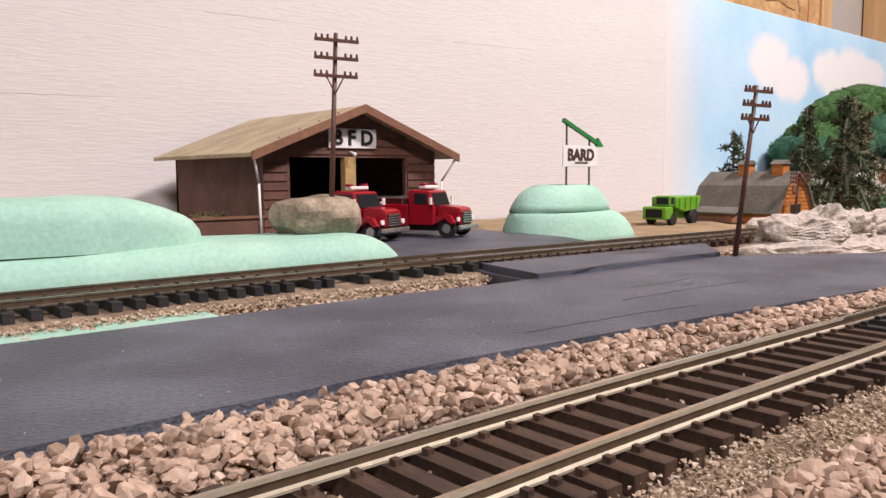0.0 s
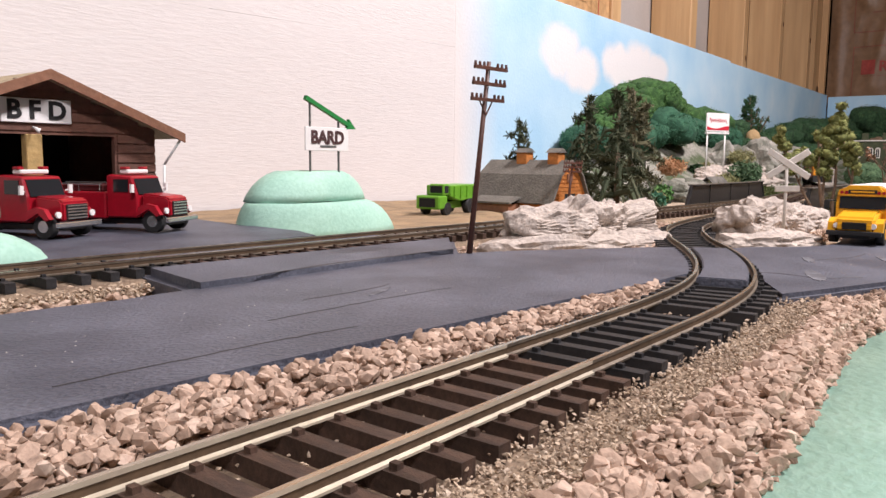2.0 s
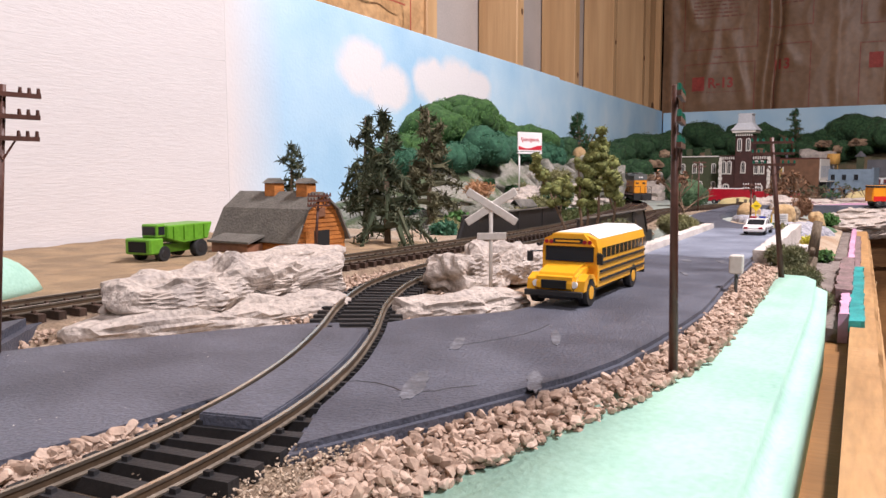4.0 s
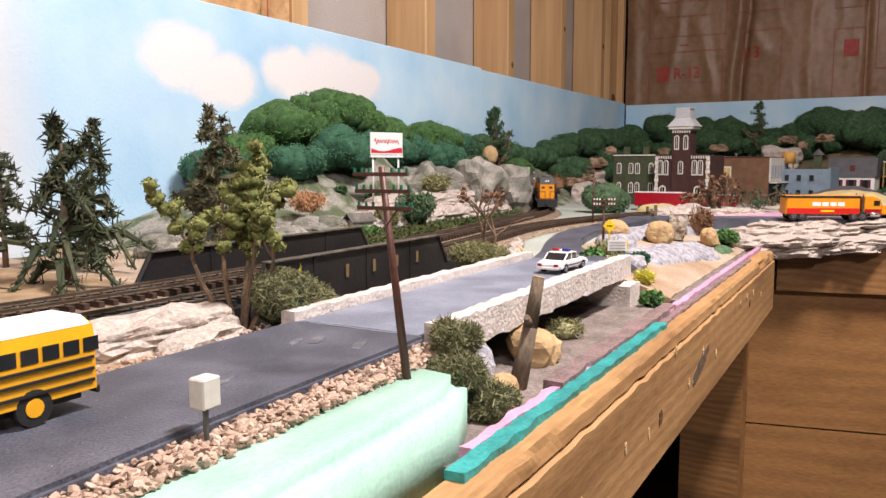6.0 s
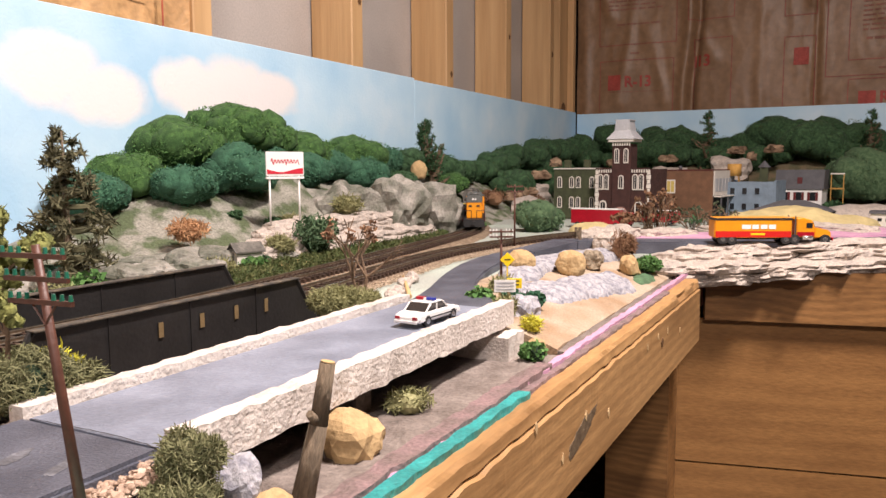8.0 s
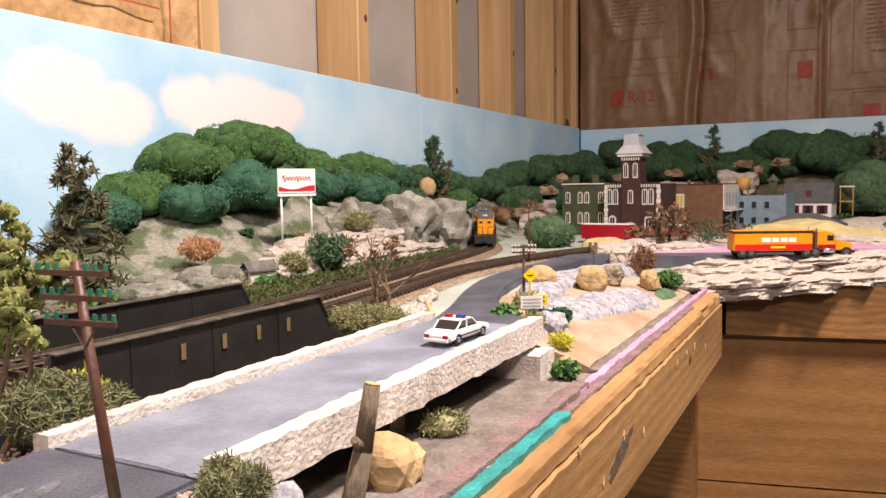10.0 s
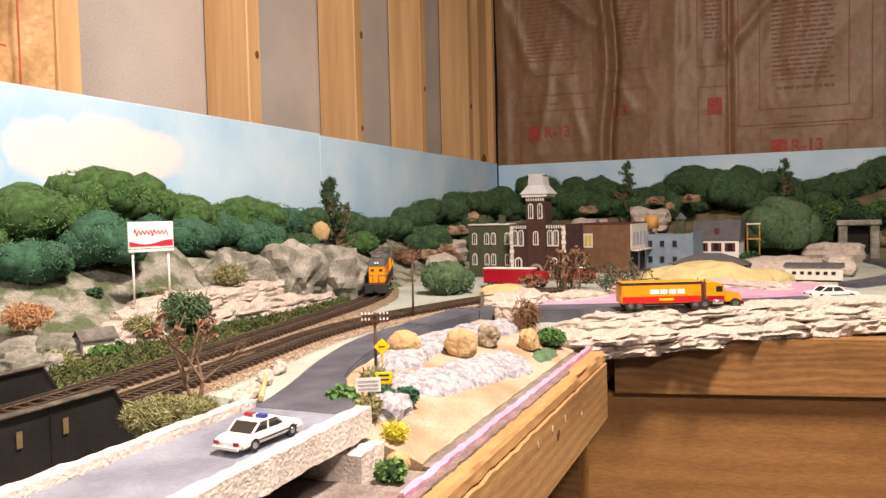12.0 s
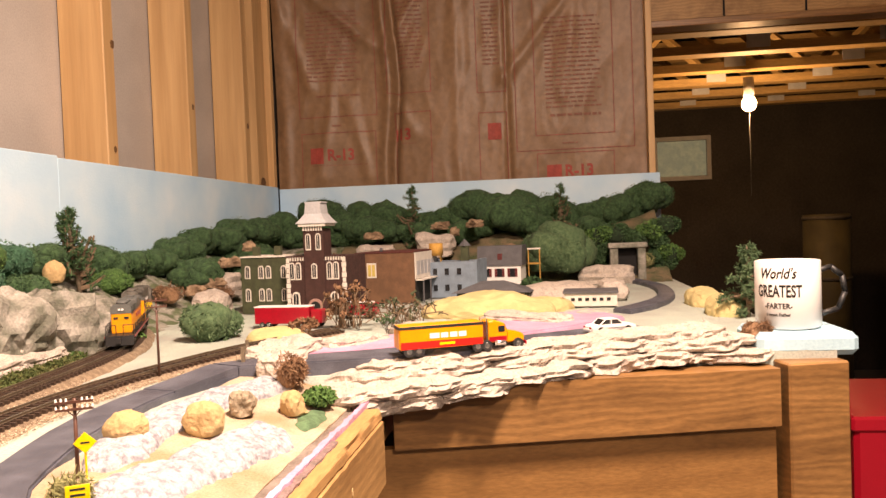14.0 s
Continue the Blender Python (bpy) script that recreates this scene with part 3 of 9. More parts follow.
for nm, prof, mt, lb in (("bench_frame", [(0, 0.925), (0.036, 0.925), (0.036, 0.983), (0, 0.983)], STAINED, "dark stained pine cross beam of the table"),
                         ("bench_panel", [(0.012, 0.752), (0.026, 0.752), (0.026, 0.923), (0.012, 0.923)], PLY, "varnished pine board under the table"),
                         ("bench_panel", [(0.0125, 0.560), (0.026, 0.560), (0.026, 0.7495), (0.0125, 0.7495)], PLY, "varnished pine board under the table"),
                         ("bench_panel", [(0.010, 0.12), (0.024, 0.12), (0.024, 0.557), (0.010, 0.557)], PLY, "varnished pine board under the table")):
    bm = bmesh.new()
    ribbon(bm, [p.copy() for p in RETURN] if nm == "bench_frame" else [RETURN[0] + (RETURN[0] - RETURN[1]) * 0.12, RETURN[1].copy()], prof)
    setting(nm, bm, mt, lb, "bench")
bm = bmesh.new()
box(bm, -0.032, 0.032, -0.02, 0.022, 0.0, 0.988, 0.002, m=Matrix.Translation((1.572, -0.461, 0)) @ Matrix.Rotation(radians(-77), 4, "Z"))
setting("bench_post", bm, STAINED, "stained pine corner post of the table", "bench")
slab("bench_top", (-1.2, CX, -0.0355, BY - 0.002, 0.93, 0.966), PLY, "plywood deck of the train table", "bench")
slab("bench_top", (1.60, CX, -0.50, -0.046, 0.93, 0.966), PLY, "plywood deck of the table's return", "bench")
slab("bench_leg", (1.405, 1.452, -0.022, 0.048, 0.0, 0.9105), STAINED, "dark stained table leg", "bench")
# dark sheet added for the shade below the deck
slab("bench_back_panel", (-1.2, 1.46, 0.3, 0.315, 0.0, 0.93), UNLIT_DARK, "dark sheet standing for the shade under the table", "bench")


blotch("beam_stain", (0.984, -0.0520, 0.9425), (0.97, 0, 0.24), (-0.24, 0, 0.97), 0.028, 0.006, 0.00025, mat("grey_brown_stain", (0.16, 0.115, 0.07), 0.6, var=0.4, grain=300, stain=120), "grey-brown stain smeared on the beam", "stain", 3)
blotch("beam_knot", (0.873, -0.0521, 0.938), (1, 0, 0), (0, 0, 1), 0.0035, 0.0045, 0.0004, KNOT, "dark knot in the beam", "knot", 5)
blotch("beam_knot", (1.21, -0.0521, 0.95), (1, 0, 0), (0, 0, 1), 0.004, 0.004, 0.0004, KNOT, "dark knot in the beam", "knot", 6)
for i in range(11):
    blotch("beam_chip", (0.74 + 0.055 * i + 0.06 * noise.noise(Vector((i * 3.1, 0, 0))), -0.0521, 0.952 + 0.03 * noise.noise(Vector((i * 2.3, 4.0, 0.5)))), (1, 0, 0), (0, 0, 1), 0.0016, 0.003, 0.0004, CUTPALE, "pale chip in the beam's varnish", "chip", 50 + i)

# ---------- ground sheet ----------
CREST = ((0.86, 1.02), (1.0, 1.06), (1.085, 1.097), (1.144, 1.113), (1.23, 1.155), (1.363, 1.175), (1.42, 1.146), (1.6, 1.148), (1.8, 1.138), (2.07, 1.122), (2.3, 1.155), (2.5, 1.175), (2.92, 1.195))


def hill(x, y):
    """Height of the scenery above the deck."""
    z = 0.996
    if x > 0.86:
        ed = 0.34 + 0.03 * noise.noise(Vector((x * 6, 0, 0))) + (0.09 * max(0, (x - 1.5)))
        u = max(0.0, min(1.0, (y - ed) / (0.555 - ed)))
        u = u * u * (3 - 2 * u)
        top = float(np.interp(x, [c[0] for c in CREST], [c[1] for c in CREST])) - 0.045
        z += (top - 0.996) * u * (0.94 + 0.25 * noise.noise(Vector((x * 9, y * 9, 2)))) + 0.006 * noise.noise(Vector((x * 40, y * 40, 0))) * (u > 0)
    if x > 2.45:
        u = max(0.0, min(1.0, (x - 2.50) / 0.32))
        z = max(z, 0.996 + 0.15 * u * u * (3 - 2 * u) * (0.9 + 0.3 * noise.noise(Vector((x * 7, y * 7, 5)))))
    if 0.685 < x < 1.06 and y < 0.32:
        z = min(z, 0.970)
    if 1.0 <= x < 1.46 and y < 0.095:
        z -= 0.03
    return z + 0.0012 * noise.noise(Vector((x * 60, y * 60, 7)))


def sheet(name, x0, x1, y0, y1, step, fn, material, label, category, skirt=0.966):
    nx, ny = max(1, round((x1 - x0) / step)), max(1, round((y1 - y0) / step))
    vs = [(x0 + (x1 - x0) * i / nx, y0 + (y1 - y0) * j / ny) for i in range(nx + 1) for j in range(ny + 1)]
    verts = [(x, y, fn(x, y)) for x, y in vs]
    k = lambda i, j: i * (ny + 1) + j
    faces = [(k(i, j), k(i + 1, j), k(i + 1, j + 1), k(i, j + 1)) for i in range(nx) for j in range(ny)]
    rim = [k(i, 0) for i in range(nx + 1)] + [k(nx, j) for j in range(1, ny + 1)] + [k(i, ny) for i in range(nx - 1, -1, -1)] + [k(0, j) for j in range(ny - 1, 0, -1)]
    b = len(verts)
    verts += [(verts[i][0], verts[i][1], skirt) for i in rim]
    for a in range(len(rim)):
        c = (a + 1) % len(rim)
        faces.append((rim[a], b + a, b + c, rim[c]))
    ob = mesh_from(name, verts, faces, material)
    return tagged(ob, label, category, kind="structure")


def flat(x, y):
    return min(hill(x, y), 0.9965 + 0.0012 * noise.noise(Vector((x * 60, y * 60, 7))))


sheet("ground", -1.2, 1.0, -0.018, BY - 0.003, 0.01, flat, EARTH, "tan plaster ground of the layout", "ground")
sheet("ground", 1.0, CX - 0.003, -0.040, BY - 0.003, 0.01, flat, PALE, "pale painted plaster ground of the layout", "ground")
sheet("ground", 1.575, CX - 0.003, -0.49, -0.0405, 0.01, flat, PALE, "pale painted plaster ground of the town", "ground")
HILLSIDE = mat("mossy_grey_hillside", (0.27, 0.26, 0.22), 0.95, var=0.5, grain=420, stain=38, bump=0.7, color2=(0.085, 0.11, 0.055), mix_at=(0.42, 0.56))
sheet("hillside", 0.865, CX - 0.004, 0.325, BY - 0.004, 0.008, lambda x, y: hill(x, y) - 0.0015 * (hill(x, y) < 1.0), HILLSIDE, "grey-green rocky hillside along the backdrop", "ground", 0.99)
sheet("hillside", 2.50, CX - 0.004, -0.48, 0.324, 0.01, lambda x, y: hill(x, y) - 0.0015, mat("dark_far_turf", (0.05, 0.07, 0.03), 0.95, var=0.5, grain=400, stain=30, bump=0.5, color2=(0.16, 0.12, 0.07)), "dark green turf hillside at the end wall", "ground", 0.99)
sheet("front_slope", 1.035, 1.455, -0.0185, 0.10, 0.006, lambda x, y: 0.976 + 0.0240 * max(0.0, min(1.0, (y + 0.022) / 0.09)) ** 0.7 + 0.0015 * noise.noise(Vector((x * 50, y * 50, 4))), EARTH, "tan plaster slope between road and table edge", "ground")
sheet("ravine_floor", 0.675, 1.034, -0.0300, 0.15, 0.01, lambda x, y: 0.9735 + 0.002 * noise.noise(Vector((x * 50, y * 50, 0))), RAVINE, "mauve-brown painted stream bed under the road bridge", "ground")

# ---------- tracks ----------
TRACK_A = smooth_line([(-0.3, 0.077), (0.0, 0.077), (0.1, 0.078), (0.2, 0.0765), (0.28, 0.0755), (0.33, 0.0805), (0.375, 0.094), (0.42, 0.1145), (0.48, 0.146), (0.55, 0.170),
                       (0.66, 0.181), (0.78, 0.178), (0.9, 0.178), (1.0, 0.184), (1.165, 0.203), (1.3, 0.218), (1.42, 0.212), (1.5, 0.195), (1.6, 0.168), (1.69, 0.13), (1.76, 0.09)], 0.008)
TRACK_B = smooth_line([(-0.3, 0.262), (0.15, 0.262), (0.3, 0.257), (0.45, 0.248), (0.6, 0.238), (0.75, 0.227), (0.9, 0.223), (1.0, 0.229), (1.2, 0.253), (1.4, 0.280), (1.54, 0.302),
                       (1.65, 0.332), (1.75, 0.377), (1.85, 0.43), (1.95, 0.47), (2.1, 0.49), (2.3, 0.49)], 0.008)
G2 = 0.0098
TIE_ME = {}


def track(line, label, z0, tie_mat_at, side_mat):
    t = thing("railway_track", (0, 0, 0), label, "track")
    prof = [(-0.0009, 0), (0.0009, 0), (0.0009, 0.0004), (0.0003, 0.0007), (0.0003, 0.0018), (0.0005, 0.0020), (0.0005, 0.0027), (-0.0005, 0.0027), (-0.0005, 0.0020), (-0.0003, 0.0018), (-0.0003, 0.0007), (-0.0009, 0.0004)]
    mats = [0, 0, 0, 2, 2, 0, 1, 0, 2, 2, 0, 0]
    for side in (-G2, G2):
        for seg, sm in (([p for p in line if p.x < 0.2145], side_mat), ([p for p in line if p.x > 0.2065], RAIL_SIDE)):
            bm = bmesh.new()
            ribbon(bm, [p + Vector((0, 0, z0 + 0.0032)) for p in seg], [(o + side, h) for o, h in prof], mats=mats)
            part("rail", bm, [sm, RAIL_TOP, RAIL_WEB], t)
    acc, k = 0.0, 0
    ns = normals(line)
    for i in range(1, len(line)):
        acc += (line[i] - line[i - 1]).length
        if acc >= 0.0083:
            acc -= 0.0083
            m = tie_mat_at(line[i].x)
            if m.name not in TIE_ME:
                bm = bmesh.new()
                box(bm, -0.0016, 0.0016, -0.0175, 0.0175, 0, 0.0032)
                for s in (-1, 1):
                    for o in (-0.0021, 0.0021):
                        box(bm, -0.0006, 0.0006, s * G2 + o - 0.0008, s * G2 + o + 0.0007, 0.0032, 0.0041)
                me = bpy.data.meshes.new("tie")
                bm.normal_update()
                bm.to_mesh(me)
                bm.free()
                me.materials.append(m)
                TIE_ME[m.name] = me
            ob = new("tie", TIE_ME[m.name])
            ob.parent = t
            nrm = ns[i]
            ob.matrix_basis = Matrix.Translation((line[i].x, line[i].y, z0 + 0.0004 * noise.noise(line[i] * 900))) @ Matrix.Rotation(math.atan2(nrm.y, nrm.x) - math.pi / 2 + 0.03 * noise.noise(line[i] * 300), 4, "Z")
    return t


def roadbed(name, line, half, z0, z1, material, label):
    bm = bmesh.new()
    ribbon(bm, [p.copy() for p in line], [(-half - (z1 - z0) * 1.2, z0), (half + (z1 - z0) * 1.2, z0), (half, z1), (-half, z1)])
    return setting(name, bm, material, label, "roadbed")


def cut(line, a, b):
    return [p for p in line if a <= p.x <= b]


roadbed("roadbed", cut(TRACK_A, -0.3, 0.74), 0.021, 0.992, 1.0, CINDER, "tan cork roadbed under the siding")
roadbed("roadbed", cut(TRACK_A, 1.03, 1.8), 0.021, 0.992, 1.0, CINDER, "brown roadbed under the siding")
roadbed("roadbed", cut(TRACK_B, -0.3, 0.76), 0.021, 0.992, 1.002, CINDER, "brown cork roadbed under the main line")
roadbed("roadbed", cut(TRACK_B, 1.03, 2.35), 0.021, 0.992, 1.002, CINDER, "brown roadbed under the main line")
track(TRACK_A, "siding track with brown and black plastic ties and bright rails", 1.0, lambda x: BROWN_TIE if x < 0.215 or x > 1.0 else BLACK_TIE, RAIL_BRIGHT)
track(TRACK_B, "main line track with dark ties and tarnished rails", 1.002, lambda x: BLACK_TIE if x < 0.24 else BROWN_TIE, RAIL_SIDE)

# ---------- roads ----------
def flat_road(name, poly, z0, z1, material, label, bev=0.0015):
    bm = bmesh.new()
    prism(bm, poly, z0, z1, "z")
    es = [e for e in bm.edges if abs(e.verts[0].co.z - z1) < 1e-6 and abs(e.verts[1].co.z - z1) < 1e-6]
    bmesh.ops.bevel(bm, geom=es, offset=bev, segments=2, affect="EDGES")
    return setting(name, bm, material, label, "road")


def outline(*lines):
    return [(p.x, p.y) for ln in lines for p in ln]


far_edge = smooth_line([(-0.3, 0.212), (0.12, 0.211), (0.19, 0.2055), (0.26, 0.207), (0.345, 0.2), (0.39, 0.172), (0.425, 0.148), (0.44, 0.13)], 0.03)
near_edge = smooth_line([(0.395, 0.095), (0.33, 0.1), (0.28, 0.106), (0.21, 0.114), (0.13, 0.122), (0.05, 0.125), (-0.3, 0.125)], 0.03)
flat_road("road", outline(far_edge, near_edge), 0.99, 1.0035, ASPHALT, "dark blue-grey painted asphalt road with chalky flecks")
flat_road("road", [(0.214, 0.2), (0.345, 0.197), (0.36, 0.21), (0.39, 0.234), (0.223, 0.246)], 0.99, 1.0055, ASPHALT, "raised asphalt grade crossing ramp", 0.003)
flat_road("road", [(0.225, 0.2525), (0.36, 0.2445), (0.36, 0.2615), (0.225, 0.2665)], 1.0, 1.0062, ASPHALT, "asphalt strip between the crossing rails", 0.0005)
flat_road("road", [(0.13, 0.278), (0.335, 0.2745), (0.346, 0.30), (0.349, 0.36), (0.37, 0.50), (0.12, 0.50)], 0.99, 1.007, ASPHALT, "asphalt yard before the fire station")
e1 = smooth_line([(0.325, 0.061), (0.385, 0.036), (0.43, 0.022), (0.53, 0.015), (0.60, 0.018), (0.735, 0.020)], 0.03)
e2 = smooth_line([(0.735, 0.094), (0.62, 0.093), (0.53, 0.082), (0.49, 0.085), (0.462, 0.110)], 0.03) + [p - q * 0.0112 for p, q in list(zip(TRACK_A, normals(TRACK_A)))[::-1] if 0.345 < p.x < 0.445]
flat_road("road", outline(e1, e2), 0.99, 1.0035, ASPHALT, "asphalt road leading past the bus to the bridge")
flat_road("road", outline([p + n * 0.0078 for p, n in zip(TRACK_A, normals(TRACK_A)) if 0.33 < p.x < 0.425], [p - n * 0.0078 for p, n in list(zip(TRACK_A, normals(TRACK_A)))[::-1] if 0.33 < p.x < 0.425]),
          0.996, 1.0062, ASPHALT, "asphalt filling between the crossing rails", 0.0004)
flat_road("road", outline(smooth_line([(1.03, 0.022), (1.08, 0.05), (1.13, 0.085), (1.24, 0.118), (1.36, 0.128), (1.45, 0.10)], 0.03), smooth_line([(1.47, 0.135), (1.38, 0.162), (1.28, 0.162), (1.18, 0.140), (1.09, 0.11), (1.03, 0.094)], 0.03)), 0.99, 1.003, ASPHALT, "asphalt road climbing from the bridge")
bm = bmesh.new()
rim = [(1.375, 0.1255, 1.0034), (1.4535, 0.1005, 1.0098), (1.4705, 0.1365, 1.0098), (1.385, 0.1605, 1.0034)]
hi = [bm.verts.new(c) for c in rim]
lo = [bm.verts.new((c[0], c[1], 0.995)) for c in rim]
bm.faces.new(hi)
bm.faces.new(lo[::-1])
for i in range(4):
    bm.faces.new((lo[i], lo[(i + 1) % 4], hi[(i + 1) % 4], hi[i]))
bmesh.ops.recalc_face_normals(bm, faces=bm.faces)
setting("road", bm, ASPHALT, "asphalt ramp up to the ledge road", "road")
flat_road("road", outline(smooth_line([(1.455, 0.10), (1.475, 0.03), (1.50, -0.06), (1.54, -0.16), (1.60, -0.27), (1.665, -0.335)], 0.03), smooth_line([(1.71, -0.285), (1.66, -0.215), (1.59, -0.1), (1.54, 0.0), (1.51, 0.08), (1.472, 0.137)], 0.03)), 0.99, 1.010, ASPHALT, "asphalt road along the ledge")
flat_road("road", outline(smooth_line([(1.92, -0.322), (1.98, -0.364), (2.07, -0.402), (2.2, -0.430), (2.38, -0.436), (2.575, -0.400)], 0.02), smooth_line([(2.575, -0.370), (2.38, -0.406), (2.2, -0.400), (2.09, -0.374), (2.01, -0.336), (1.95, -0.298)], 0.02)), 0.99, 1.0035, ASPHALT, "black curved roadway to the tunnel")

# mint foam base along the front edge
bm = bmesh.new()
front = [(-0.3, -0.022), (0.40, -0.026), (0.60, -0.026), (0.685, -0.024), (0.708, -0.016)]
back = [(0.712, 0.012), (0.60, 0.012), (0.40, 0.03), (0.28, 0.045), (-0.3, 0.05)]
prism(bm, front + back, 0.966, 0.9985, "z")
bmesh.ops.bevel(bm, geom=[e for e in bm.edges if min(v.co.z for v in e.verts) > 0.99], offset=0.006, segments=3, affect="EDGES")
setting("foam_base", bm, MINT, "mint green painted foam base along the table edge", "foam", True)
# painted foam edge in the ravine
sheet("ravine_floor", 1.0345, 1.40, -0.0300, -0.0190, 0.005, lambda x, y: 0.9780 + 0.002 * noise.noise(Vector((x * 40, y * 40, 0))) - 0.006 * max(0, x - 1.3), RAVINE, "mauve-brown painted strip along the table edge", "ground")


def rough_bar(dims, material, name, parent, seed, amp=0.0012, step=0.006, most=60):
    """A long bar with a wavering, crumbled surface."""
    x0, x1, y0, y1, z0, z1 = dims
    bm = bmesh.new()
    box(bm, *dims)
    bmesh.ops.subdivide_edges(bm, edges=[e for e in bm.edges if abs(e.verts[0].co.x - e.verts[1].co.x) > 1e-5], cuts=min(max(1, int((x1 - x0) / step)), most))
    for v in bm.verts:
        v.co += Vector((0, noise.noise(v.co * 130 + Vector((seed, 0, 0))), 0.8 * noise.noise(v.co * 110 + Vector((0, seed, 0))))) * amp
    return part(name, bm, material, parent)


MAUVE_EDGE = mat("mauve_plaster_edge", (0.145, 0.108, 0.098), 0.9, var=0.4, grain=500, stain=60, bump=0.5, color2=(0.235, 0.155, 0.155))
tagged(rough_bar((0.675, 1.44, -0.0352, -0.0303, 0.955, 0.9822), PINK, "foam_edge", None, 21, 0.0014, 0.004, 190), "torn pink foam edge under the stream bed", "foam", kind="structure")
tagged(rough_bar((0.655, 0.922, -0.0425, -0.0354, 0.9765, 0.9822), TEAL, "foam_edge", None, 22, 0.0012, 0.004, 130), "teal paint smeared on the foam edge", "foam", kind="structure")
tagged(rough_bar((0.760, 0.975, -0.0357, -0.0262, 0.970, 0.9842), MAUVE_EDGE, "foam_edge", None, 23, 0.0016, 0.004, 80), "mauve-painted plaster lip along the stream bed", "foam", kind="structure")
tagged(rough_bar((0.922, 1.30, -0.0405, -0.0354, 0.9770, 0.9808), MAUVE_EDGE, "foam_edge", None, 24, 0.0016, 0.004, 90), "mauve-stained foam crumbs on the beam", "foam", kind="structure")

# ---------- writing ----------
def letters(text, size, material, parent, loc, rot, name="lettering", depth=0.0002, align="CENTER", bold=0.0):
    cu = bpy.data.curves.new(name, "FONT")
    cu.body, cu.size, cu.extrude, cu.align_x, cu.align_y = text, size, depth, align, "CENTER"
    cu.resolution_u = 3
    cu.offset = size * bold
    ob = new(name, cu)
    dg = bpy.context.evaluated_depsgraph_get()
    me = bpy.data.meshes.new_from_object(ob.evaluated_get(dg))
    bpy.data.objects.remove(ob)
    me.materials.clear()
    me.materials.append(material)
    res = new(name, me)
    res.parent = parent
    res.matrix_basis = pose(*loc, *rot)
    return res


RED = mat("red_enamel", (0.36, 0.008, 0.02), 0.3, var=0.15, grain=300, stain=60, bump=0.02)
ORANGE = mat("armour_yellow", (0.80, 0.30, 0.008), 0.4, var=0.12, grain=400, stain=40, bump=0.03)
BUS_YELLOW = mat("bus_yellow", (0.82, 0.40, 0.01), 0.35, var=0.08, grain=400, stain=40, bump=0.02)
GREEN = mat("green_enamel", (0.13, 0.36, 0.02), 0.4, var=0.2, grain=400, stain=60, bump=0.03)
SIGN_GREEN = mat("dark_green_paint", (0.02, 0.22, 0.05), 0.45, var=0.1)
RUBBER = mat("black_rubber", (0.014, 0.014, 0.015), 0.7, var=0.2, grain=500, bump=0.1)
CHROME = mat("chrome_trim", (0.62, 0.62, 0.62), 0.25, metal=0.9, var=0.1, bump=0.0)
RAILGREY = mat("loco_grey", (0.11, 0.115, 0.11), 0.5, var=0.2, grain=400, stain=60, bump=0.05)
WEATHER_GREY = mat("weathered_grey", (0.16, 0.15, 0.13), 0.7, var=0.4, grain=400, stain=90, bump=0.1, color2=(0.08, 0.075, 0.065))
SAFETY = mat("safety_yellow", (0.80, 0.55, 0.02), 0.5, var=0.1)
SIDING = mat("brown_siding", (0.16, 0.07, 0.045), 0.75, var=0.25, grain=300, stain=50, bump=0.15, color2=(0.11, 0.05, 0.035))
SHINGLE = mat("tan_roof", (0.46, 0.38, 0.24), 0.85, var=0.3, grain=700, stain=50, bump=0.4, color2=(0.36, 0.29, 0.19))
TRIMWOOD = mat("brown_trim", (0.24, 0.11, 0.06), 0.6, var=0.2)
BARNWOOD = mat("orange_barn_board", (0.48, 0.17, 0.03), 0.7, var=0.3, grain=400, stain=60, bump=0.2, stretch=(1, 1, 4))
BARNROOF = mat("grey_barn_roof", (0.15, 0.14, 0.12), 0.85, var=0.25, grain=500, stain=60, bump=0.3)
# near-black that puts the shade of interiors, openings and gaps into colour
DARK = mat("dark_gap_shade", (0.008, 0.008, 0.008), 0.9, var=0.2, bump=0.0)
BRICK_DARK = mat("dark_red_brick", (0.055, 0.02, 0.016), 0.85, var=0.3, grain=900, stain=90, bump=0.3)
BRICK_GREEN = mat("dark_green_brick", (0.055, 0.065, 0.03), 0.85, var=0.3, grain=900, stain=90, bump=0.3)
BRICK_BROWN = mat("tan_brown_brick", (0.17, 0.085, 0.045), 0.85, var=0.25, grain=900, stain=60, bump=0.25)
BLUEGREY = mat("blue_grey_paint", (0.20, 0.27, 0.34), 0.8, var=0.2, grain=500, stain=60, bump=0.1)
TRIMWHITE = mat("cream_stone_trim", (0.66, 0.62, 0.56), 0.7, var=0.12, grain=500, stain=60, bump=0.05)
SLATE = mat("grey_slate", (0.10, 0.10, 0.11), 0.8, var=0.2, grain=700, stain=60, bump=0.2)
SILVER = mat("silver_grey_roof", (0.42, 0.43, 0.45), 0.6, var=0.15)
TANK = mat("ochre_wood", (0.50, 0.27, 0.06), 0.8, var=0.3, grain=400, stain=60)
YSIGN = mat("yellow_sign", (0.85, 0.60, 0.01), 0.45, var=0.06)
INSUL = mat("green_glass_bead", (0.02, 0.16, 0.10), 0.2, var=0.1, bump=0.0)
BARKWOOD = mat("grey_brown_bark", (0.20, 0.15, 0.10), 0.9, var=0.4, grain=500, stain=90, bump=0.5, stretch=(2, 2, 0.5))
CUTWOOD = mat("cut_wood", (0.62, 0.42, 0.20), 0.8, var=0.2, grain=600)


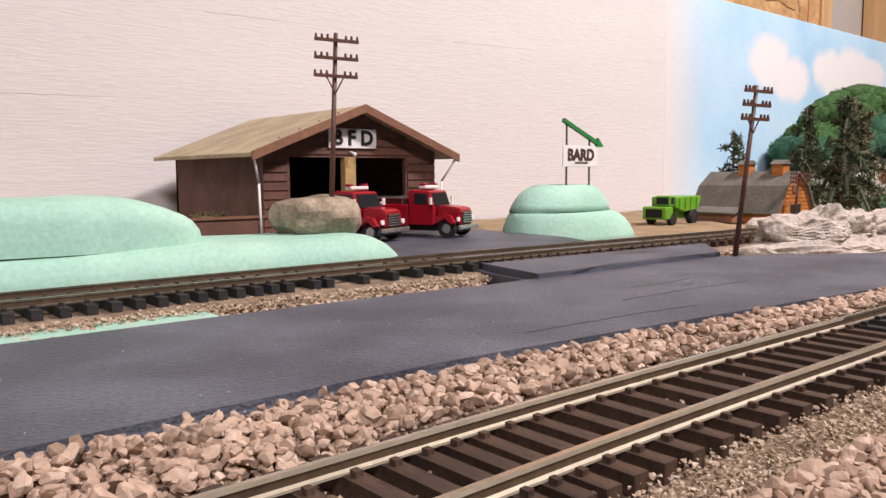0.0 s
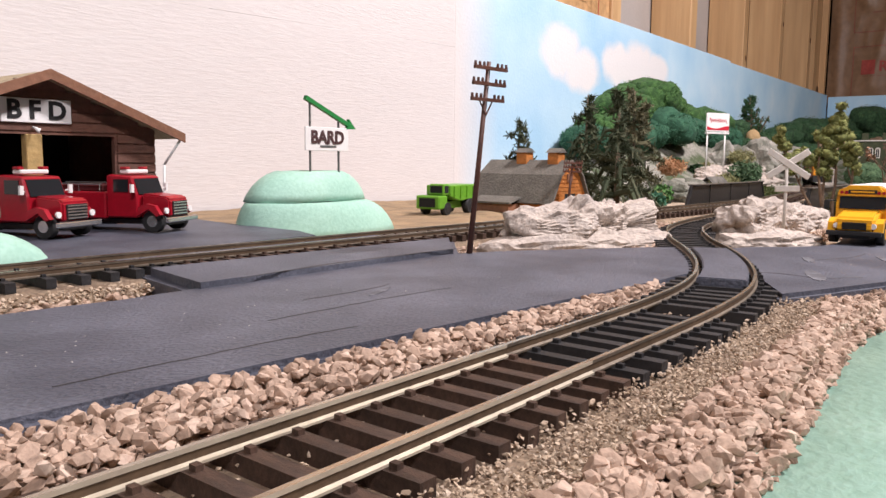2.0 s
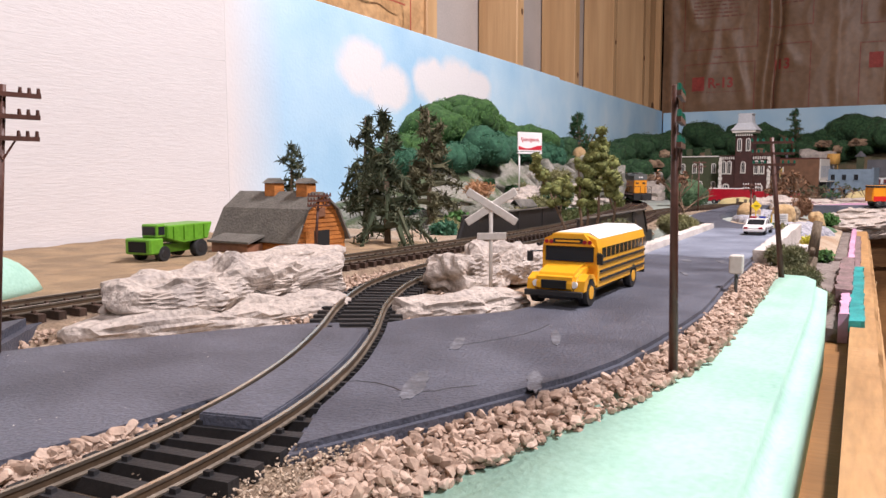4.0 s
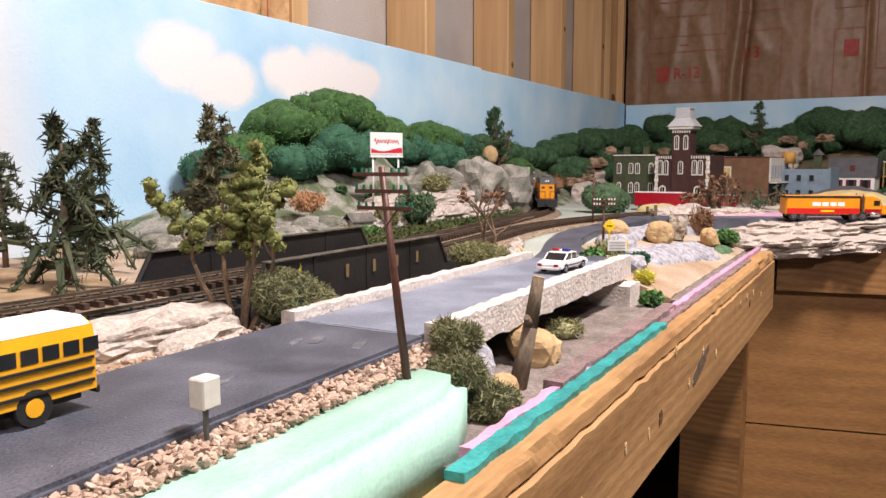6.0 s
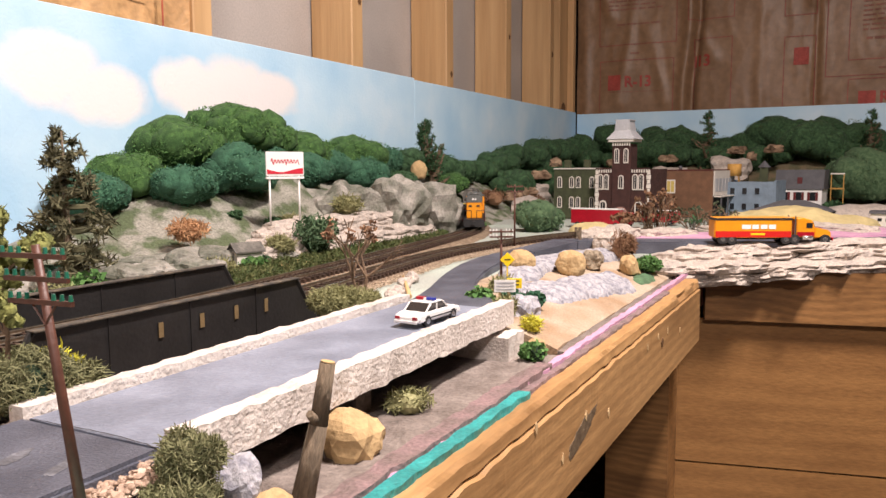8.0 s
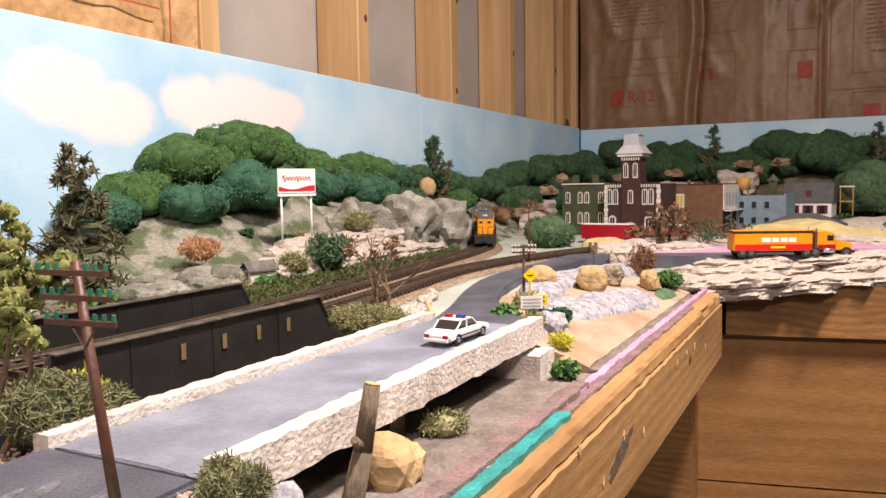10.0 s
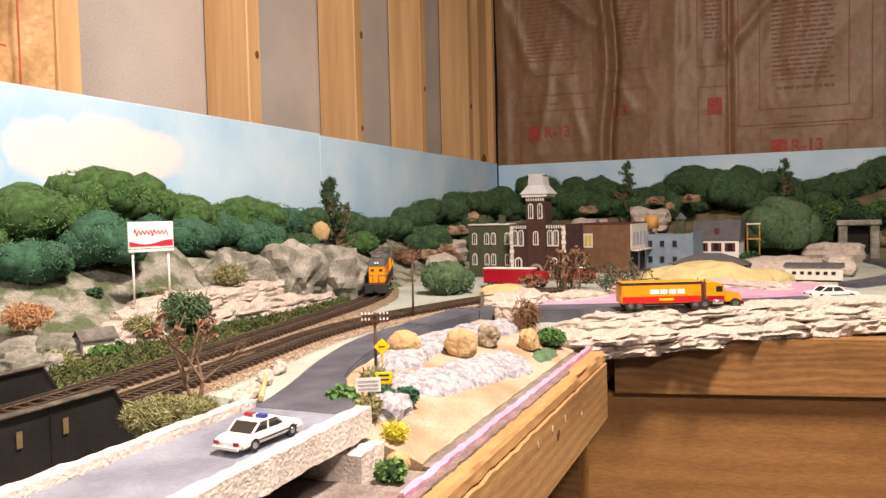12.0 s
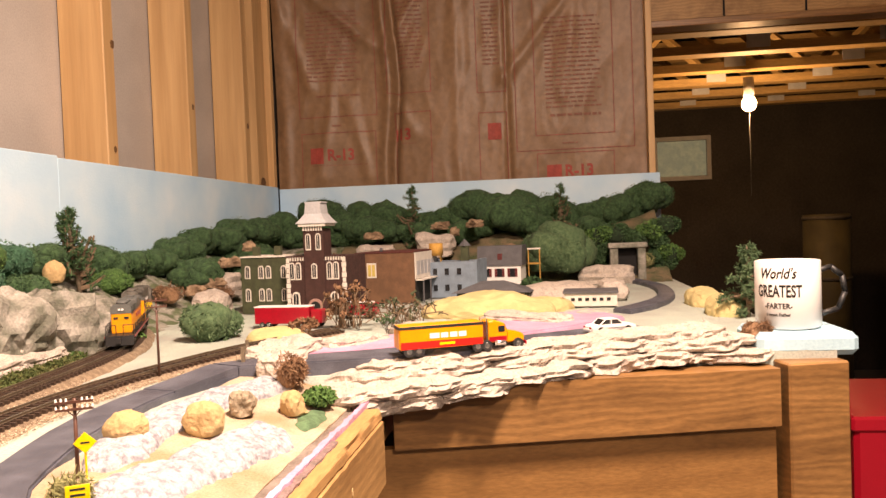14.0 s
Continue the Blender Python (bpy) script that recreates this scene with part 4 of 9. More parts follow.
# ---------- telegraph poles ----------
def telegraph_pole(base, height, lean=(0, 0), arms=3, half=0.0105, rz=0.0, bead=None, label="brown plastic telegraph pole with three crossarms", r=0.0011):
    t = thing("telegraph_pole", base, label, "telegraph pole", "telegraph poles", rz=rz)
    top = Vector((lean[0], lean[1], height))
    bm = bmesh.new()
    tube(bm, (0, 0, -0.004), top, r * 1.25, r * 0.85, 8)
    part("pole", bm, POLE_WOOD, t)
    for k in range(arms):
        f = 1 - (0.035 + 0.078 * k)
        c = top * f
        bm = bmesh.new()
        box(bm, c.x - half, c.x + half, c.y - 0.0022, c.y - 0.001, c.z - 0.0007, c.z + 0.0007)
        a = part("crossarm", bm, POLE_WOOD, t)
        for s in (-0.95, -0.68, -0.42, 0.42, 0.68, 0.95):
            bm = bmesh.new()
            tube(bm, (c.x + s * half, c.y - 0.0016, c.z + 0.0006), (c.x + s * half, c.y - 0.0016, c.z + 0.0024), 0.0007, 0.0005, 6)
            part("insulator", bm, bead or POLE_WOOD, a)
    bm = bmesh.new()
    c = top * (1 - 0.035 - 0.078 * arms)
    tube(bm, (c.x, c.y - 0.0014, c.z), (c.x + half * 0.4, c.y - 0.0014, c.z + height * 0.075), 0.00035, n=5)
    tube(bm, (c.x, c.y - 0.0014, c.z), (c.x - half * 0.4, c.y - 0.0014, c.z + height * 0.075), 0.00035, n=5)
    part("brace", bm, POLE_WOOD, t)
    return t


telegraph_pole((0.348, 0.195, 1.002), 0.083, (0.0035, -0.007), rz=-48 + 90 - 48)
telegraph_pole((0.185, 0.302, 1.007), 0.100, (0.004, -0.002), rz=-8)
telegraph_pole((0.4365, 0.0085, 0.9985), 0.083, (-0.0165, 0.0005), rz=8, bead=INSUL, label="dark brown telegraph pole leaning beside the gravel")
telegraph_pole((0.69, 0.0, 0.9985), 0.080, (-0.0085, -0.004), rz=-83, bead=INSUL, half=0.0112, label="red-brown telegraph pole with green glass insulators", r=0.0014)
telegraph_pole((1.152, 0.072, 0.992), 0.055, (0.0, 0.0), arms=2, rz=-62, half=0.010, bead=CHALK, label="brown pole with white insulators beside the road")
telegraph_pole((1.46, 0.185, 0.998), 0.080, (0.0, 0.0), arms=2, rz=-62, half=0.010, label="brown telegraph pole between the tracks")
telegraph_pole((0.665, 0.318, 0.998), 0.046, (0.004, 0.0), arms=3, rz=-30, half=0.009, label="dark telegraph pole beside the barn")

# ---------- fire station ----------
def fire_station():
    t = thing("fire_station", (0.2645, 0.40, 1.0065), "brown clapboard fire station with a tan gabled roof and open doors", "building")
    w, d, h, a = 0.0625, 0.13, 0.051, 0.0755
    bm = bmesh.new()
    prism(bm, [(-w, 0), (-0.0455, 0), (-0.0455, 0.048), (0.0385, 0.048), (0.0385, 0), (w, 0), (w, h), (0, a), (-w, h)], 0, 0.003, "y")
    part("front_wall", bm, SIDING, t)
    box_part("side_wall", (-w, -w + 0.003, 0.0032, d, 0, h), SIDING, t)
    box_part("side_wall", (w - 0.003, w, 0.0032, d, 0, h), SIDING, t)
    # back wall coloured black, with a black sheet added, for the shade indoors
    bm = bmesh.new()
    prism(bm, [(-w, 0), (w, 0), (w, h), (0, a), (-w, h)], d - 0.003, d, "y")
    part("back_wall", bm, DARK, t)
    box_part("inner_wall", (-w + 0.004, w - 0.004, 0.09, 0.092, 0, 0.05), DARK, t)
    for k in range(14):
        z = 0.003 + k * 0.0052
        half = w if z < h else w * (a - z) / (a - h)
        for x0, x1 in (((-half, -0.047), (0.040, half)) if z < 0.047 else ((-half, half),)):
            box_part("clapboard", (x0, x1, -0.0007, 0.0, z, z + 0.0042), SIDING, t)
    box_part("door_post", (-0.0085, -0.0005, -0.0015, 0.004, 0, 0.048), mat("tan_post", (0.50, 0.34, 0.13), 0.7), t, 0.0004, "tan painted post between the doors")
    s = (a - h) / w
    for sg in (-1, 1):
        bm = bmesh.new()
        e = w + 0.0115
        prism(bm, [(0, a + 0.0035), (sg * e, a - s * e + 0.0035), (sg * e, a - s * e + 0.0012), (0, a + 0.0012)], -0.011, d + 0.01, "y")
        part("roof", bm, SHINGLE, t)
        bm = bmesh.new()
        prism(bm, [(0, a + 0.0042), (sg * (e + 0.0005), a - s * e + 0.0042), (sg * (e + 0.0005), a - s * e - 0.0008), (0, a - 0.0008)], -0.0125, -0.0112, "y")
        part("bargeboard", bm, TRIMWOOD, t)
        bm = bmesh.new()
        tube(bm, (sg * (w + 0.010), -0.010, h - 0.004), (sg * (w + 0.004), -0.003, h - 0.018), 0.0007)
        tube(bm, (sg * (w + 0.004), -0.003, h - 0.018), (sg * (w + 0.003), -0.0025, 0.001), 0.0007)
        part("downpipe", bm, CHALK, t, "white downpipe")
    sg = box_part("sign", (-0.020, 0.0145, -0.0022, -0.0009, 0.0535, 0.0655), CHALK, t, 0.0003, "white sign board with three block letters")
    letters("B F D", 0.0125, BLACK, sg, (-0.0028, -0.0024, 0.0595), (90, 0, 0), bold=0.035)
    bm = bmesh.new()
    tube(bm, (-0.0045, -0.006, 0.0505), (-0.0045, 0, 0.0515), 0.0006)
    tube(bm, (-0.0045, -0.006, 0.0505), (-0.0045, -0.0065, 0.0485), 0.0014, 0.0006)
    part("lamp", bm, CHALK, t)
    # low yard wall beside it
    t2 = thing("yard_wall", (0.195, 0.40, 1.0065), "low brown wooden yard wall beside the station", "wall")
    box_part("panel", (-0.055, 0.006, -0.002, 0.0, 0, 0.0135), SIDING, t2, 0.0003)
    box_part("cap", (-0.056, 0.006, -0.003, 0.001, 0.0136, 0.015), TRIMWOOD, t2)


fire_station()
bush((0.178, 0.425, 1.0065), 0.013, 3, LEAF_OLIVE, "dull green bush beside the fire station", 400, 0.002)
bush((0.150, 0.435, 1.0065), 0.012, 4, LEAF_DARK, "dull dark bush behind the yard wall", 400, 0.002)


# ---------- vehicles ----------
def wheel(parent, x, y, r, w, rim=None, name="wheel"):
    bm = bmesh.new()
    tube(bm, (x, y - w / 2, r), (x, y + w / 2, r), r, n=16)
    wl = part(name, bm, RUBBER, parent)
    bm = bmesh.new()
    s = -1 if y < 0 else 1
    tube(bm, (x, y + s * w * 0.3, r), (x, y + s * (w / 2 + 0.0003), r), r * 0.55, r * 0.5, n=12)
    part("rim", bm, rim or CHROME, wl)
    return wl


def fire_truck(loc, rz):
    t = thing("fire_truck", loc, "red toy fire truck with a white light bar and bumper", "truck", "fire trucks", rz=rz, scale=0.86)
    bm = bmesh.new()
    box(bm, -0.07, -0.021, -0.0135, 0.0135, 0.007, 0.0225, 0.0008)
    part("body", bm, RED, t)
    bm = bmesh.new()
    prism(bm, [(-0.0205, 0.008), (-0.0005, 0.008), (-0.0005, 0.021), (-0.004, 0.0315), (-0.018, 0.0325), (-0.0205, 0.0315)], -0.013, 0.013)
    bmesh.ops.bevel(bm, geom=bm.edges[:], offset=0.0008, segments=1, affect="EDGES")
    cab = part("cab", bm, RED, t)
    bm = bmesh.new()
    prism(bm, [(-0.0008, 0.0215), (0.0000, 0.0215), (-0.0032, 0.0302), (-0.0040, 0.0302)], -0.0115, 0.0115)
    part("windscreen", bm, GLASS, cab)
    for s in (-1, 1):
        box_part("side_window", (-0.0155, -0.006, s * 0.0131 - 0.0003, s * 0.0131 + 0.0003, 0.0225, 0.0298), GLASS, cab)
        wheel(t, 0.009, s * 0.0115, 0.0063, 0.0042)
        wheel(t, -0.050, s * 0.0115, 0.0063, 0.0042)
        bm = bmesh.new()
        tube(bm, (-0.002, s * 0.0135, 0.024), (-0.001, s * 0.0165, 0.0245), 0.0004, n=5)
        box(bm, -0.0018, -0.0006, s * 0.0165 - 0.0012, s * 0.0165 + 0.0012, 0.0225, 0.0272)
        part("mirror", bm, CHALK, t, "white wing mirror")
        bm = bmesh.new()
        prism(bm, [(0.001, 0.009), (0.003, 0.0145), (0.008, 0.0165), (0.0135, 0.0155), (0.0168, 0.0105), (0.0145, 0.0095), (0.0095, 0.0135), (0.004, 0.0105)], s * 0.0145 - 0.003, s * 0.0145)
        part("fender", bm, RED, t)
    bm = bmesh.new()
    prism(bm, [(0.0, 0.009), (0.0178, 0.009), (0.0178, 0.0185), (0.0155, 0.0205), (0.0, 0.0218)], -0.0095, 0.0095)
    bmesh.ops.bevel(bm, geom=bm.edges[:], offset=0.001, segments=2, affect="EDGES")
    hood = part("hood", bm, RED, t)
    g = box_part("grille", (0.0179, 0.0185, -0.0072, 0.0072, 0.0095, 0.0178), DARK, hood, 0.0002)
    for k in range(5):
        box_part("grille_bar", (0.0186, 0.0189, -0.0068, 0.0068, 0.0102 + k * 0.0016, 0.0109 + k * 0.0016), CHROME, g)
    for s in (-1, 1):
        bm = bmesh.new()
        tube(bm, (0.0165, s * 0.0117, 0.0125), (0.0178, s * 0.0117, 0.0125), 0.0017, n=10)
        part("headlight", bm, CHALK, t)
    box_part("bumper", (0.0185, 0.0205, -0.0155, 0.0155, 0.006, 0.0088), CHROME, t, 0.0005, "white front bumper")
    bar = box_part("light_bar", (-0.014, -0.008, -0.0095, 0.0095, 0.0328, 0.0352), CHALK, t, 0.0006, "white roof light bar")
    for s in (-1, 1):
        box_part("beacon", (-0.013, -0.009, s * 0.0082 - 0.002, s * 0.0082 + 0.002, 0.0353, 0.0368), RED, bar, 0.0003)
    box_part("hose_bed", (-0.068, -0.024, -0.011, 0.011, 0.0226, 0.0262), mat("dark_red", (0.10, 0.01, 0.012), 0.6), t, 0.0005)
    for s in (-1, 1):
        bm = bmesh.new()
        tube(bm, (-0.068, s * 0.0125, 0.0268), (-0.024, s * 0.0125, 0.0268), 0.0005, n=6)
        for k in range(4):
            tube(bm, (-0.067 + k * 0.014, s * 0.0125, 0.0225), (-0.067 + k * 0.014, s * 0.0125, 0.0268), 0.0004, n=5)
        part("handrail", bm, CHROME, t)
        for k in range(3):
            box_part("locker", (-0.066 + k * 0.0145, -0.054 + k * 0.0145, s * 0.0136 - 0.0002, s * 0.0136 + 0.0002, 0.012, 0.0205), RED, t)
    box_part("chassis", (-0.069, 0.016, -0.008, 0.008, 0.0042, 0.0069), BLACK, t)
    return t


fire_truck((0.2465, 0.358, 1.0072), -70)
fire_truck((0.2945, 0.352, 1.0072), -66)


def dump_truck(loc, rz):
    t = thing("dump_truck", loc, "bright green toy quarry dump truck", "truck", rz=rz, scale=0.86)
    bm = bmesh.new()
    prism(bm, [(-0.022, 0.018), (-0.004, 0.013), (0.026, 0.015), (0.032, 0.029), (-0.022, 0.0285)], -0.014, 0.014)
    bmesh.ops.bevel(bm, geom=bm.edges[:], offset=0.0008, segments=1, affect="EDGES")
    part("dump_body", bm, GREEN, t)
    for k in range(4):
        for s in (-1, 1):
            box_part("body_rib", (-0.016 + k * 0.012, -0.0145 + k * 0.012, s * 0.0145 - 0.0006, s * 0.0145 + 0.0006, 0.0165, 0.0275), GREEN, t)
    bm = bmesh.new()
    box(bm, -0.041, -0.026, -0.0135, 0.0135, 0.006, 0.019, 0.0012)
    hood = part("hood", bm, GREEN, t)
    box_part("grille", (-0.0416, -0.0409, -0.009, 0.009, 0.008, 0.0165), DARK, hood)
    bm = bmesh.new()
    box(bm, -0.0335, -0.0235, -0.0135, 0.003, 0.0192, 0.030, 0.001)
    cab = part("cab", bm, GREEN, t)
    box_part("window", (-0.0318, -0.0252, -0.0138, -0.0134, 0.0215, 0.0282), GLASS, cab)
    box_part("window", (-0.0339, -0.0334, -0.0118, 0.0015, 0.0215, 0.0282), GLASS, cab)
    box_part("chassis", (-0.038, 0.024, -0.007, 0.007, 0.006, 0.0125), GREEN, t)
    for s in (-1, 1):
        wheel(t, -0.026, s * 0.0115, 0.0062, 0.005, BLACK)
        wheel(t, 0.016, s * 0.0118, 0.0075, 0.0065, BLACK)
    return t


dump_truck((0.6045, 0.398, 0.9985), 5)


def school_bus(loc, rz):
    t = thing("school_bus", loc, "yellow school bus with a white roof and black rails", "bus", rz=rz, scale=0.88)
    L, W = 0.106, 0.0142
    bm = bmesh.new()
    prof = [(-W, 0.0075), (W, 0.0075), (W, 0.026), (W * 0.92, 0.0305), (W * 0.6, 0.0325), (-W * 0.6, 0.0325), (-W * 0.92, 0.0305), (-W, 0.026)]
    prism(bm, prof, 0.021, L, "x")
    body = part("body", bm, BUS_YELLOW, t)
    bm = bmesh.new()
    prism(bm, [(-W * 0.93, 0.0306), (W * 0.93, 0.0306), (W * 0.6, 0.0334), (-W * 0.6, 0.0334)], 0.026, L - 0.001, "x")
    part("roof", bm, CHALK, t, "white painted roof")
    bm = bmesh.new()
    prism(bm, [(0.0, 0.0075), (0.021, 0.0075), (0.021, 0.0195), (0.012, 0.0185), (0.002, 0.0155), (0.0, 0.013)], -W * 0.72, W * 0.72)
    bmesh.ops.bevel(bm, geom=bm.edges[:], offset=0.0015, segments=2, affect="EDGES")
    hood = part("hood", bm, BUS_YELLOW, t)
    box_part("grille", (-0.0006, 0.0004, -0.0062, 0.0062, 0.0088, 0.0128), DARK, hood, 0.0002)
    for s in (-1, 1):
        bm = bmesh.new()
        prism(bm, [(0.0015, 0.0075), (0.0025, 0.0125), (0.008, 0.0150), (0.016, 0.0145), (0.0205, 0.009), (0.018, 0.0085), (0.0145, 0.0128), (0.0085, 0.0128), (0.006, 0.0078)], s * W - s * 0.0048, s * W)
        part("fender", bm, BUS_YELLOW, t)
        bm = bmesh.new()
        tube(bm, (0.0008, s * 0.0095, 0.0108), (0.0025, s * 0.0095, 0.0108), 0.0016, n=10)
        part("headlight", bm, CHALK, t)
        wheel(t, 0.0115, s * 0.0122, 0.0063, 0.0042, BUS_YELLOW)
        wheel(t, 0.083, s * 0.0122, 0.0063, 0.0042, BUS_YELLOW)
        for k in range(11):
            box_part("window", (0.0275 + k * 0.0074, 0.0333 + k * 0.0074, s * (W + 0.00005) - 0.0002, s * (W + 0.00005) + 0.0002, 0.0212, 0.0262), GLASS, body)
        for z in (0.0105, 0.0145, 0.0185):
            box_part("rub_rail", (0.024, L - 0.001, s * (W + 0.0004) - 0.0004, s * (W + 0.0004) + 0.0004, z, z + 0.001), BLACK, body)
        bm = bmesh.new()
        tube(bm, (0.021, s * W, 0.024), (0.014, s * (W + 0.0035), 0.0245), 0.0004, n=5)
        box(bm, 0.0130, 0.0142, s * (W + 0.0035) - 0.0014, s * (W + 0.0035) + 0.0014, 0.0195, 0.0245)
        part("mirror", bm, BLACK, t)
    box_part("windscreen", (0.0203, 0.0209, -W * 0.86, W * 0.86, 0.0196, 0.0268), GLASS, body)
    bm = bmesh.new()
    prism(bm, [(-W * 0.9, 0.0272), (W * 0.9, 0.0272), (W * 0.55, 0.0332), (-W * 0.55, 0.0332)], 0.0185, 0.0262, "x")
    part("front_cap", bm, BUS_YELLOW, t)
    box_part("sign_panel", (0.0180, 0.0184, -0.0075, 0.0075, 0.0285, 0.0308), BLACK, t, label="black sign panel with plain light bars")
    box_part("sign_bar", (0.0177, 0.0179, -0.0062, 0.0062, 0.0292, 0.0301), BUS_YELLOW, t)
    for y in (-0.011, -0.0085, 0.0085, 0.011):
        bm = bmesh.new()
        tube(bm, (0.0178, y, 0.0292), (0.0186, y, 0.0292), 0.0010, n=8)
        part("warning_lamp", bm, RED, t)
    box_part("bumper", (-0.002, 0.0005, -W, W, 0.0052, 0.0080), BLACK, t, 0.0004, "black front bumper")
    box_part("rear_bumper", (L, L + 0.0015, -W, W, 0.0055, 0.0085), BLACK, t, 0.0004)
    box_part("chassis", (0.002, L - 0.002, -0.008, 0.008, 0.0035, 0.0074), BLACK, t)
    return t


school_bus((0.506, 0.0715, 1.0036), -1)


def saloon(loc, rz, label, name="police_car", sc=1.0):
    t = thing(name, loc, label, "car", rz=rz, scale=sc)
    W = 0.0105
    bm = bmesh.new()
    prism(bm, [(-0.027, 0.0035), (0.028, 0.0035), (0.029, 0.0065), (0.026, 0.0090), (0.012, 0.0100), (-0.016, 0.0102), (-0.026, 0.0096), (-0.0285, 0.0065)], -W, W)
    bmesh.ops.bevel(bm, geom=bm.edges[:], offset=0.0011, segments=2, affect="EDGES")
    body = part("body", bm, CHALK, t)
    bm = bmesh.new()
    prism(bm, [(-0.0175, 0.0098), (0.0125, 0.0096), (0.0055, 0.0150), (-0.0105, 0.0152)], -W * 0.84, W * 0.84)
    part("glasshouse", bm, GLASS, t, "dark tinted windows")
    bm = bmesh.new()
    box(bm, -0.0105, 0.0055, -W * 0.82, W * 0.82, 0.0149, 0.0159, 0.0005)
    part("roof", bm, CHALK, t)
    for s in (-1, 1):
        for x0, x1, z1 in ((-0.0175, -0.0105, 0.015), (0.0125, 0.0055, 0.015), (-0.003, -0.003, 0.015)):
            bm = bmesh.new()
            tube(bm, (x0, s * W * 0.84, 0.0098), (x1, s * W * 0.83, z1), 0.0007, n=5)
            part("pillar", bm, CHALK, t)
    for s in (-1, 1):
        wheel(t, 0.0175, s * 0.0092, 0.0039, 0.003)
        wheel(t, -0.0165, s * 0.0092, 0.0039, 0.003)
        box_part("tail_lamp", (-0.0289, -0.0282, s * 0.0072 - 0.0018, s * 0.0072 + 0.0018, 0.0062, 0.0082), RED, body)
        box_part("stripe", (-0.020, 0.022, s * (W + 0.00015) - 0.0002, s * (W + 0.00015) + 0.0002, 0.0058, 0.0065), BLACK, body)
    box_part("bumper", (-0.0296, -0.0284, -W * 0.9, W * 0.9, 0.0035, 0.0055), CHALK, body, 0.0003)
    if name == "police_car":
        lb = box_part("light_bar", (-0.0045, -0.001, -0.0075, 0.0075, 0.016, 0.0176), CHALK, t, 0.0003)
        box_part("red_beacon", (-0.0046, -0.0009, 0.001, 0.0076, 0.0161, 0.0182), RED, lb, 0.0003)
        box_part("blue_beacon", (-0.0046, -0.0009, -0.0076, -0.001, 0.0161, 0.0182), mat("blue_lens", (0.02, 0.04, 0.35), 0.2), lb, 0.0003)
    return t


saloon((0.9695, 0.0435, 1.0034), -4, "white toy police car with a red and blue light bar", sc=0.87)
saloon((1.640, -0.268, 1.0102), -66, "white toy saloon car parked on the ledge road", "car")


BAND_RED = mat("bright_red_band", (0.58, 0.018, 0.012), 0.4, var=0.08, grain=400, stain=40, bump=0.02)


